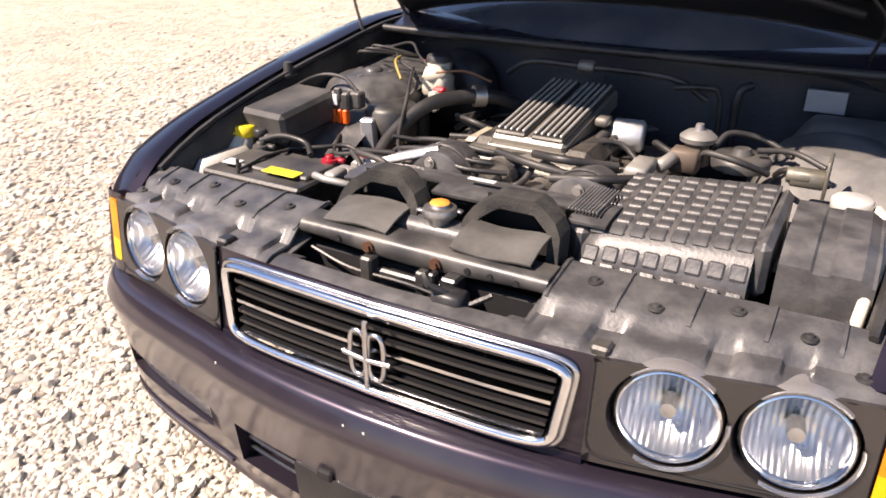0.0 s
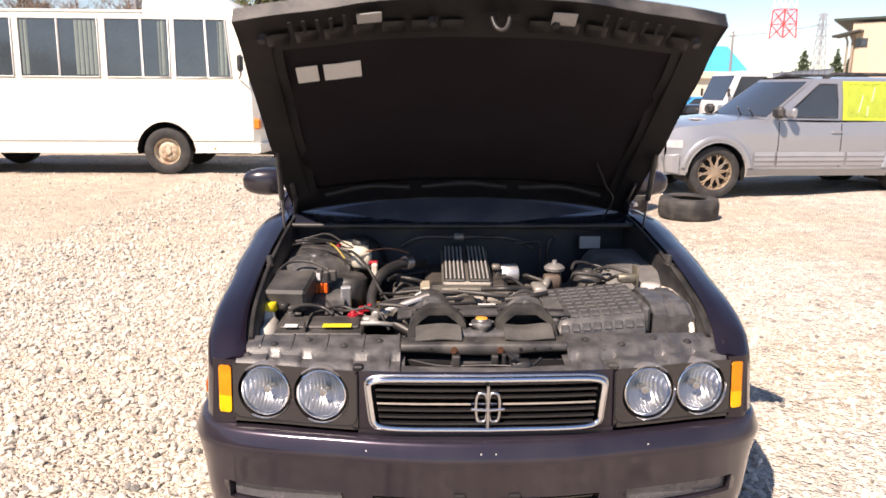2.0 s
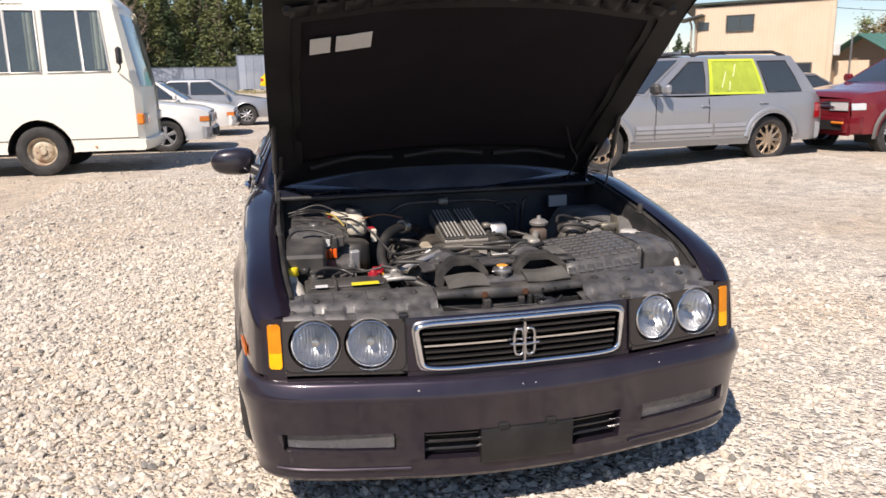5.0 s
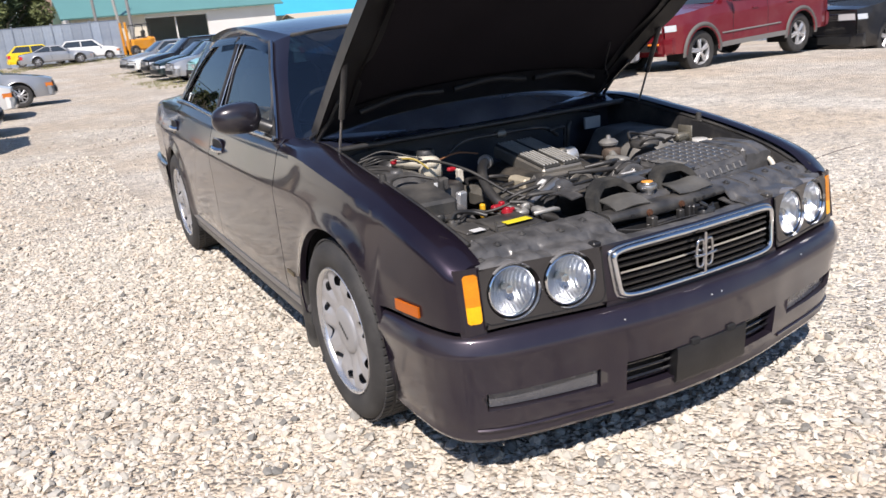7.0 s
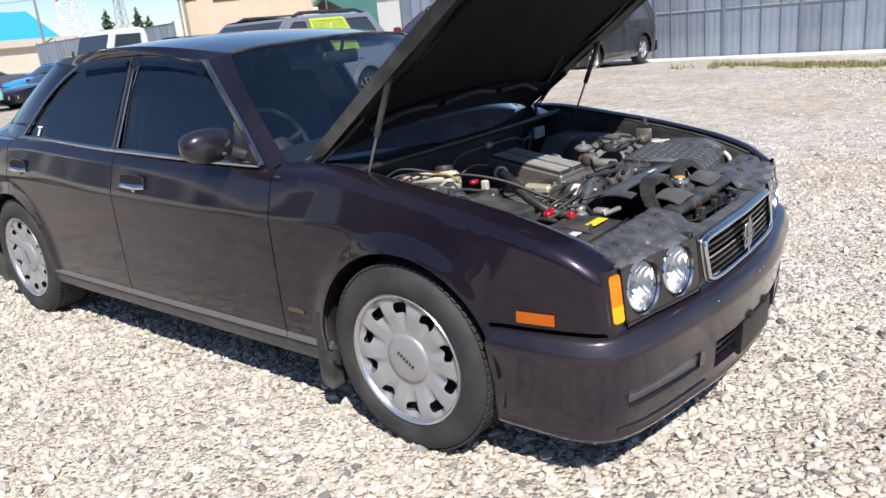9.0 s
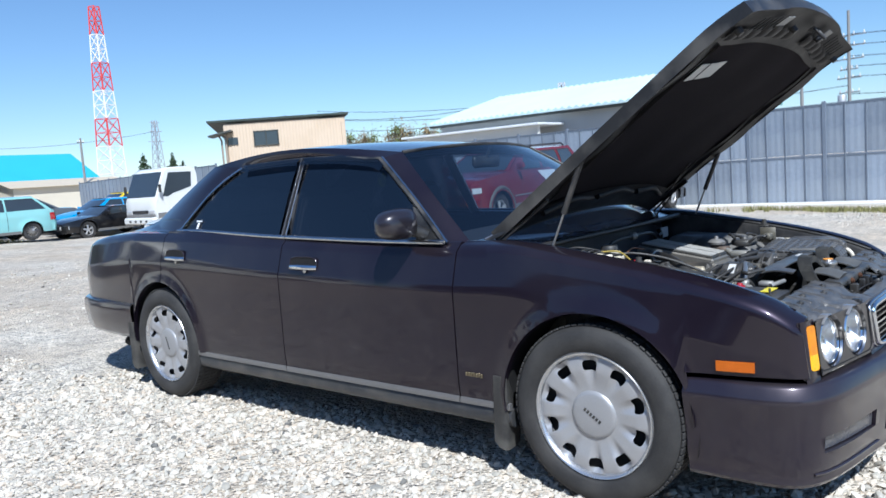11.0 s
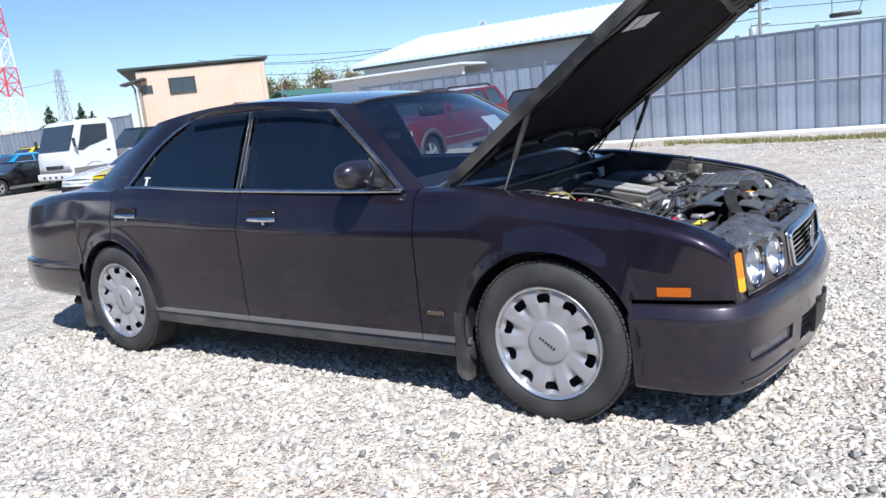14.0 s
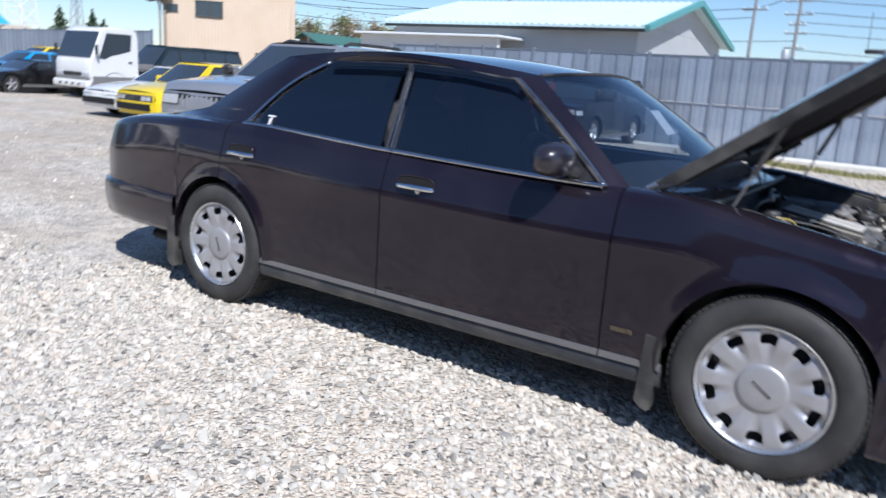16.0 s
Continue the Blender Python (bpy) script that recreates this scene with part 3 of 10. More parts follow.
A0, A1 = (1.575, 0.897), (2.085, 1.262)
C0, C1 = (3.55, 0.955), (3.15, 1.283)
a_edge = [P3(A0[0] + (A1[0] - A0[0]) * t, A0[1] + (A1[1] - A0[1]) * t + 0.012 * math.sin(math.pi * t)) for t in spread(0, 1, 12)]
ws_edge = [(-(0.742 - 0.212 * t + 0.019 * math.sin(math.pi * t)), 1.488 + 0.522 * t, 0.900 + 0.386 * t + 0.012 * math.sin(math.pi * t)) for t in spread(0, 1, 12)]
both_sides("a_pillar", skin(a_edge, ws_edge, 5, 0.008), PAINT, car)
c_edge = [P3(C0[0] + (C1[0] - C0[0]) * t, C0[1] + (C1[1] - C0[1]) * t + 0.046 * math.sin(math.pi * t)) for t in spread(0, 1, 14)]
rw_edge = [(-(0.65 - 0.09 * t), 4.06 - 0.605 * t - 0.018 * math.sin(math.pi * t), 0.966 + 0.338 * t + 0.014 * math.sin(math.pi * t)) for t in spread(0, 1, 14)]
cp = skin(c_edge, rw_edge, 8, 0.022)
cp.add([c_edge[0], rw_edge[0], (-0.63, 4.12, 0.93), (-0.80, 3.55, 0.93)], [(0, 1, 2, 3)])
def foot(u, v):
    """The pillar's foot, which runs out into the shoulder in a hollow curve."""
    b = [c_edge[0][j] + (rw_edge[0][j] - c_edge[0][j]) * u for j in range(3)]
    k = max(0.0, 1 - max(0.0, u - 0.9) / 0.35)
    top = [c_edge[2][j] + (rw_edge[2][j] - c_edge[2][j]) * u for j in range(3)]
    top = [b[j] + (top[j] - b[j]) * k for j in range(3)]
    top[0] -= 0.022 * math.sin(math.pi * min(u, 1)) + 0.003
    x = abs(b[0]) + 0.018 + 0.05 * min(1, u)
    hw, y = half_width(b[1], belt(b[1])), b[1] + 0.02 * u
    t = min(1.0, max(0.0, (hw - x) / (hw - 0.66)))
    out = (-x, y, belt(y) + 0.014 * math.sin(t * math.pi / 2) + 0.002)
    return tuple(top[j] * (1 - v) ** 2 + 2 * b[j] * v * (1 - v) + out[j] * v * v for j in range(3))


cp.grid(foot, spread(0.17, 1.25, 16), spread(0, 1, 8))
both_sides("c_pillar", cp, PAINT, car)
# roof rails and roof
roof_edge = [(-(0.530 + 0.03 * t + 0.035 * math.sin(math.pi * t)), 2.01 + (3.455 - 2.01) * t, 1.286 + 0.018 * t + 0.056 * math.sin(math.pi * t)) for t in spread(0, 1, 20)]
dlo_top = []
for t in spread(0, 1, 20):
    y = A1[0] + (C1[0] - A1[0]) * t
    z = A1[1] + (C1[1] - A1[1]) * t + 0.026 * math.sin(math.pi * t)
    dlo_top.append(P3(y, z))
both_sides("roof_rail", skin(dlo_top, roof_edge, 5, 0.006), PAINT_BLUE, car)


def roof_point(i, u):
    x, y, z = roof_edge[i]
    t = i / 20
    lift = 0.022 * (1 - u * u)
    return (-x * u, y - 0.085 * (1 - u * u) * (1 - t) + 0.07 * (1 - u * u) * t, z + lift)


part("roof", Shape().grid(roof_point, list(range(21)), spread(-1, 1, 16)), PAINT_BLUE, car, "plum black roof reflecting the sky")


def screen_point(t, u, edge, sweep0, sweep1, lift0, lift1):
    i = t * (len(edge) - 1)
    k = min(int(i), len(edge) - 2)
    f = i - k
    x, y, z = (edge[k][j] * (1 - f) + edge[k + 1][j] * f for j in range(3))
    b = 1 - u * u
    return (-x * u, y + (sweep0 * (1 - t) + sweep1 * t) * b, z + (lift0 * (1 - t) + lift1 * t) * b)


ws = Shape().grid(lambda t, u: screen_point(t, u, ws_edge, -0.16, -0.085, 0.01, 0.024), spread(0, 1, 12), spread(-1, 1, 20))
windscreen = part("windscreen", ws, SCREEN, car, "clear curved windscreen")
rw = Shape().grid(lambda t, u: screen_point(t, u, rw_edge, 0.15, 0.07, 0.012, 0.026), spread(0, 1, 10), spread(-1, 1, 16))
part("rear_window", rw, TINT, car, "dark tinted rear window")
for edge in (ws_edge,):
    for s in (-1, 1):
        part("screen_trim", Shape().tube([(-s * p[0] * -1 if s < 0 else -p[0], p[1], p[2] + 0.004) for p in edge], 0.0055, 6), CHROME2 if s < 0 else BLACK, car, "thin windscreen edge strip")
part("screen_trim", Shape().tube([screen_point(1, u, ws_edge, -0.16, -0.085, 0.01, 0.024) for u in spread(-1, 1, 20)], 0.008, 6), BLACK, car)


def pane(quad, nx=10, ny=8, off=-0.004, front_bow=0.012, rear_bow=0.0):
    """A side pane between four (y, z) corners: bottom front, bottom rear, top rear, top front."""
    (ya, za), (yb, zb), (yc, zc), (yd, zd) = quad

    def fn(u, v):
        y = (ya * (1 - u) + yb * u) * (1 - v) + (yd * (1 - u) + yc * u) * v
        z = (za * (1 - u) + zb * u) * (1 - v) + (zd * (1 - u) + zc * u) * v + (rear_bow * u ** 3 + front_bow * (1 - u) ** 3) * math.sin(math.pi * v)
        return P3(y, z, off)

    return Shape().grid(fn, spread(0, 1, nx), spread(0, 1, ny))


front_pane = [(1.625, 0.903), (2.575, 0.920), (2.612, 1.286), (2.105, 1.255)]
rear_pane = [(2.655, 0.922), (3.545, 0.952), (3.148, 1.280), (2.690, 1.291)]
for s, fd, rd in ((-1, doors_f[0], doors_r[0]), (1, doors_f[1], doors_r[1])):
    for q, door in ((front_pane, fd), (rear_pane, rd)):
        sh = pane(q, rear_bow=0.045 if q is rear_pane else 0.0, front_bow=0.0 if q is rear_pane else 0.012)
        part("window_pane", sh if s < 0 else sh.mirrored(), TINT if q is rear_pane else glass("smoked front glass", (0.13, 0.14, 0.17), 0.8, 0.0, 2.25) if s < 0 else glass("clear front glass", (0.78, 0.82, 0.84), 0.8), door, "dark tinted side window")
    fb = Shape().tube([P3(2.615, 0.918, 0.002), P3(2.651, 1.292, 0.002)], 0.03, 8, False, 0.25)
    part("b_pillar", fb if s < 0 else fb.mirrored(), mat("grey pillar trim", (0.10, 0.10, 0.11), 0.4, 0.4, 0.1), car)
    bt = Shape().tube([P3(2.588, 0.92, 0.008), P3(2.627, 1.290, 0.008)], 0.0042, 6)
    part("pillar_trim", bt if s < 0 else bt.mirrored(), CHROME2, car)
    # bright trim: beltline and the arc over the glass
    for ya, yb in ((1.575, 2.567), (2.573, 3.555)):
        b = Shape().tube([(-(side_x(belt(y)) + 0.012), y, belt(y) + 0.014) for y in spread(ya, yb, 10)], 0.011, 8, False, 0.7)
        part("belt_moulding", b if s < 0 else b.mirrored(), CHROME2, fd if ya < 2 else rd, "satin bright beltline strip")
    arc = [P3(p[1], p[2], 0.006) for p in a_edge] + [P3(p[1], p[2] - 0.004, 0.006) for p in dlo_top[1:-1]]
    bl = Shape().tube(arc, 0.011, 6)
    part("window_frame", bl if s < 0 else bl.mirrored(), BLACK, car)
    ch = Shape().tube([P3(p[1] - 0.012, p[2] + 0.006, 0.008) for p in a_edge], 0.006, 6)
    part("pillar_moulding", ch if s < 0 else ch.mirrored(), CHROME2, car)
    rc = Shape().tube([P3(p[1], p[2], 0.006) for p in c_edge], 0.011, 6, False, 0.7)
    part("rear_window_moulding", rc if s < 0 else rc.mirrored(), CHROME2, car, "bright strip along the rear side window")
    # smoked rain visors over the door glass
    for ya, yb in ((2.04, 2.63), (2.66, 3.13)):
        def visor(u, v, ya=ya, yb=yb):
            y = ya + (yb - ya) * u
            z = lerp([(1.96, 1.205), (2.10, 1.263), (2.35, 1.292), (2.58, 1.302), (2.85, 1.301), (3.13, 1.291)], y)
            return P3(y, z + 0.004 - 0.038 * v, 0.014 + 0.014 * math.sin(v * 1.6))
        vi = Shape().grid(visor, spread(0, 1, 10), spread(0, 1, 4))
        part("rain_visor", vi if s < 0 else vi.mirrored(), glass("smoked visor plastic", (0.30, 0.32, 0.36), 0.8, 0.0, 2.1), fd if ya < 2.3 else rd, "smoked plastic rain visor")
    tri = pane([(1.60, 0.902), (1.72, 0.904), (1.80, 1.045), (1.78, 1.04)], 4, 4, 0.004)
    part("mirror_sail", tri if s < 0 else tri.mirrored(), BLACK, fd)

# small white letter-like emblem on the rear side glass
stick = Shape().box((0, 0, 0.016), (0.003, 0.052, 0.008), 0.001).box((0, 0, -0.006), (0.003, 0.016, 0.028), 0.001).box((0, 0, -0.026), (0.003, 0.020, 0.007), 0.001)
em = part("glass_sticker", stick, mat("white sticker", (0.75, 0.75, 0.76), 0.5, 0, 0.05), doors_r[0], "small white sticker on the rear glass")
em.matrix_basis = Matrix.Translation((-0.747, 3.385, 0.992)) @ Matrix.Rotation(0.4636, 4, "Y")

# door handles: chrome bar, flat dark patch as the oval cup's shade, key cylinder below
for s in (-1, 1):
    for y, z, door in ((2.392, 0.800, doors_f), (3.486, 0.820, doors_r)):
        d = door[0] if s < 0 else door[1]
        xh = half_width(y, z)
        rim = Shape().tube([(s * (half_width(y + 0.092 * math.copysign(abs(math.cos(t)) ** 0.5, math.cos(t)), z) + 0.001), y + 0.092 * math.copysign(abs(math.cos(t)) ** 0.5, math.cos(t)), z + 0.004 + 0.034 * math.copysign(abs(math.sin(t)) ** 0.7, math.sin(t))) for t in spread(0, 2 * math.pi, 28)], 0.004, 6)
        part("cup_rim", rim, PAINT, d)
        cup = Shape().grid(lambda a, b: (s * (half_width(y + a, z) + 0.0018), y + a, z + 0.004 + b), spread(-0.088, 0.088, 10), spread(-0.030, 0.030, 4))
        part("handle_recess", cup, DARK, d)
        bar = Shape().tube([(s * (xh + 0.002), y - 0.092, z - 0.010), (s * (xh + 0.020), y - 0.066, z - 0.008), (s * (xh + 0.027), y, z - 0.006), (s * (xh + 0.020), y + 0.066, z - 0.008), (s * (xh + 0.002), y + 0.092, z - 0.010)], 0.0125, 10, False, 0.9)
        handle = part("door_handle", bar, CHROME, d, "chrome door handle")
        part("key_cylinder", Shape().cyl((s * (xh + 0.006), y - 0.022, z - 0.024), (s * (xh + 0.020), y - 0.022, z - 0.025), 0.011, None, 16, 0.002), CHROME2, handle)

# side marker lamps, badge
for s in (-1, 1):
    y0, z0 = 0.443, 0.534
    mk = Shape().grid(lambda a, b: (s * (half_width(y0 + a, z0 + b) + 0.008 - 0.006 * (abs(a) > 0.055)), y0 + a, z0 + b), [-0.055, -0.050, 0, 0.050, 0.055], [-0.0155, -0.012, 0.012, 0.0155])
    part("side_marker", mk.thick(0.006), ORANGE, car, "orange side marker lamp")
bd = Shape()
for i in range(7):
    bd.box((-(half_width(1.42, 0.40) + 0.003), 1.455 - 0.012 * i, 0.40 + 0.002 * math.sin(3 * i)), (0.004, 0.008, 0.016), 0.001)
part("fender_badge", bd, GOLD, car, "small tarnished fender badge")

# mud flaps
for yc, back_y in ((AXLE_F, 1.285), (AXLE_R, 4.03)):
    for s in (-1, 1):
        plan = [(0.755, 0.0), (0.80, -0.015), (0.858, -0.02), (0.872, -0.01), (0.876, 0.012), (0.872, 0.038)]
        fl = Shape()
        fl.ring_sweep([[(s * (0.874 - (0.874 - x) * (0.3 + 0.7 * min(1, 1.7 * w)) - 0.01 * w), back_y + dy + 0.02 * w, 0.41 - (0.29 - 0.8 * max(0, dy)) * w) for x, dy in plan] for w in spread(0, 1, 8)], False, False)
        fl.thick(0.008)
        part("mud_flap", fl, mat("weathered black rubber flap", (0.035, 0.034, 0.033), 0.6, 0, 0.3, 8, 80, 0.1, 0, (0.16, 0.15, 0.13), 0.4), car, "weathered rubber mud flap")

# ---- wheels ----
wheel = empty("wheel", "silver ten-hole alloy wheel with dusty tyre", "")
wheel.parent = car
tyre = Shape().lathe([(0.214, -0.070), (0.2235, -0.090), (0.238, -0.100), (0.265, -0.104), (0.292, -0.099), (0.308, -0.085), (0.3165, -0.065), (0.318, -0.03), (0.318, 0.03), (0.3165, 0.065), (0.308, 0.085), (0.292, 0.099), (0.26, 0.104), (0.222, 0.098), (0.21, 0.085)], (0, 0, 0), "x", 56)
part("tyre", tyre, RUBBER, wheel, "dusty black tyre")
tread = Shape()
for k in range(76):
    t = 2 * math.pi * k / 76
    for a, w in ((-0.066, 0.03), (-0.022, 0.036), (0.022, 0.036), (0.066, 0.03)):
        q = t + a * 2
        tread.box((0, 0, 0), (w, 0.0215, 0.008), 0.002, Matrix.Translation((a, 0.3165 * math.cos(q), 0.3165 * math.sin(q))) @ Matrix.Rotation(q - math.pi / 2, 4, "X"))
tagged(part("tread", tread, RUBBER, wheel), kind="stuff")
rim = Shape().lathe([(0.19, 0.09), (0.20, 0.03), (0.202, -0.02), (0.203, -0.060), (0.206, -0.078), (0.210, -0.087), (0.215, -0.094), (0.220, -0.096), (0.224, -0.091), (0.225, -0.075)], (0, 0, 0), "x", 60)
part("rim", rim, ALLOYLIP, wheel, "silver rim lip")
part("brake_drum", Shape().cyl((-0.03, 0, 0), (0.05, 0, 0), 0.185, None, 32), mat("rusty brake metal", (0.03, 0.025, 0.022), 0.7, 0.3, 0.3), wheel)
# ten-spoke dish: a disc with slots near its edge
cap = Shape()
# rows from the middle outwards: radius, height and half the hole's width as a share of a tenth of the turn
disc_rows = [(0.0, -0.074, 0.25), (0.055, -0.074, 0.25), (0.090, -0.073, 0.25), (0.105, -0.074, 0.25), (0.125, -0.079, 0.25), (0.145, -0.083, 0.25), (0.153, -0.085, 0.25),
             (0.157, -0.0855, 0.185), (0.1605, -0.086, 0.225), (0.167, -0.086, 0.242), (0.175, -0.086, 0.246), (0.184, -0.085, 0.242), (0.188, -0.0845, 0.225), (0.191, -0.084, 0.190), (0.199, -0.083, 0.25), (0.207, -0.080, 0.25)]
disc_cols = [-0.5, -0.4, -0.3, -0.2, -0.1, 0.0, 0.34, 0.67, 1.0, 1.33, 1.66, 2.0, 2.1, 2.2, 2.3, 2.4, 2.5]


def dish(i, k):
    r, x, hw = disc_rows[i]
    c = disc_cols[k % 16]
    ph = (c + 0.5) / 0.5 * (0.5 - hw) if c < 0 else 0.5 - hw + c * hw if c <= 2 else 0.5 + hw + (c - 2) / 0.5 * (0.5 - hw)
    t = 2 * math.pi * (k // 16 + ph) / 10
    if 0.10 < r < 0.205:
        # petals stand proud, the troughs between them run down to the holes
        trough = max(0.0, 1 - abs(ph - 0.5) / 0.31)
        x += 0.019 * trough * trough * (3 - 2 * trough) * min(1.0, (r - 0.10) / 0.06) * min(1.0, (0.207 - r) / 0.012)
    return (x, r * math.cos(t), r * math.sin(t))


cap.grid(dish, list(range(len(disc_rows))), list(range(161)), lambda i, k: 7 <= int(i) < 13 and 5 <= int(k) % 16 < 11)
capob = part("wheel_disc", cap, ALLOY, wheel, "silver ten-hole wheel disc", 60)
# black disc: the shade behind the holes is put into its colour
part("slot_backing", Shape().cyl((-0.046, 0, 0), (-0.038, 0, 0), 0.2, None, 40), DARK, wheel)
hubcap = Shape().lathe([(0.0, -0.086), (0.03, -0.086), (0.07, -0.083), (0.082, -0.079), (0.086, -0.070)], (0, 0, 0), "x", 40)
part("hub_cap", hubcap, ALLOY2, wheel, "plain grey hub cap")
mk = Shape()
for i in range(6):
    mk.box((-0.0875, -0.033 + 0.0132 * i, 0.0), (0.002, 0.008, 0.012), 0.0005)
part("hub_mark", mk, BLACK, wheel, "dark unreadable mark bars")
wheel.matrix_basis = pose(-0.770, AXLE_F, HUB - 0.004, 35, 0, 0)
copy_thing(wheel, pose(-0.770, AXLE_R, HUB - 0.004, 70, 0, 0))
copy_thing(wheel, pose(0.770, AXLE_F, HUB - 0.004, 10, 0, 180))
copy_thing(wheel, pose(0.770, AXLE_R, HUB - 0.004, 50, 0, 180))

# ---- door mirrors ----
for s in (-1, 1):
    mirror = empty("door_mirror", "body-coloured door mirror", "")
    mirror.parent = car
    house = Shape()
    rings = []
    for k, (x, ry, rz) in enumerate([(0.796, 0.020, 0.030), (0.806, 0.046, 0.050), (0.83, 0.064, 0.060), (0.87, 0.070, 0.064), (0.92, 0.066, 0.061), (0.955, 0.056, 0.053), (0.978, 0.040, 0.040), (0.990, 0.022, 0.024), (0.994, 0.006, 0.008)]):
        ring = []
        for j in range(20):
            t = 2 * math.pi * j / 20
            c, q = math.cos(t), math.sin(t)
            ring.append((s * x, 1.745 + 0.05 * (0.9 - x) + ry * math.copysign(abs(c) ** 0.75, c), 0.986 + rz * math.copysign(abs(q) ** 0.7, q)))
        rings.append(ring)
    house.ring_sweep(rings)
    part("housing", house, mat("dusty plum black mirror paint", (0.020, 0.017, 0.024), 0.3, 0.3, 0.1, 5, 200, 0.02, 0.7, (0.2, 0.185, 0.17), 0.06), mirror)
    part("arm", Shape().tube([(s * 0.765, 1.70, 0.93), (s * 0.79, 1.715, 0.945), (s * 0.825, 1.735, 0.96)], [0.03, 0.026, 0.03], 10), BLACK, mirror)
    gl = Shape().box((s * 0.888, 1.809, 0.986), (0.085, 0.006, 0.05), 0.003)
    part("mirror_glass", gl, mat("tinted mirror glass", (0.35, 0.37, 0.42), 0.05, 1, 0.02), mirror, "mirror glass")

# ---- front: lamps, grille, bumper ----


nose_plan = smooth_curve([(0.0, 0.150), (0.15, 0.153), (0.33, 0.165), (0.454, 0.187), (0.614, 0.223), (0.70, 0.238), (0.78, 0.252)])


def front_y(x):
    return nose_plan(abs(x))


def face_y(x, z):
    """The lamp panel leans back towards its top."""
    return front_y(x) + 0.10 * (z - 0.58)


def lamp_cell(hole, x0, x1, z0, z1, depth=0.035, r_corner=0.0):
    """A rectangle of the nose with one round hole and its tunnel."""
    hx, hz, r = hole
    out = lambda x, z, d=0.0: (x, face_y(x, z) + d, z)
    angles = sorted(set(spread(-math.pi, math.pi, 56)[:-1] + [math.atan2(z - hz, x - hx) for x in (x0, x1) for z in (z0, z1)]))
    rows = []
    for t in angles:
        c, q = math.cos(t), math.sin(t)
        far = min([((x1 if c > 0 else x0) - hx) / c if abs(c) > 1e-9 else 9, ((z1 if q > 0 else z0) - hz) / q if abs(q) > 1e-9 else 9])
        rim = [out(hx + (r - 0.1 * d) * c, hz + (r - 0.1 * d) * q, d) for d in (depth, 0.012, 0.003, 0.0)]
        rows.append(rim + [out(hx + (r + (far - r) * k) * c, hz + (r + (far - r) * k) * q) for k in (0.1, 0.4, 0.7, 1.0)])
    return Shape().ring_sweep([list(ring) for ring in zip(*rows)], True, False)


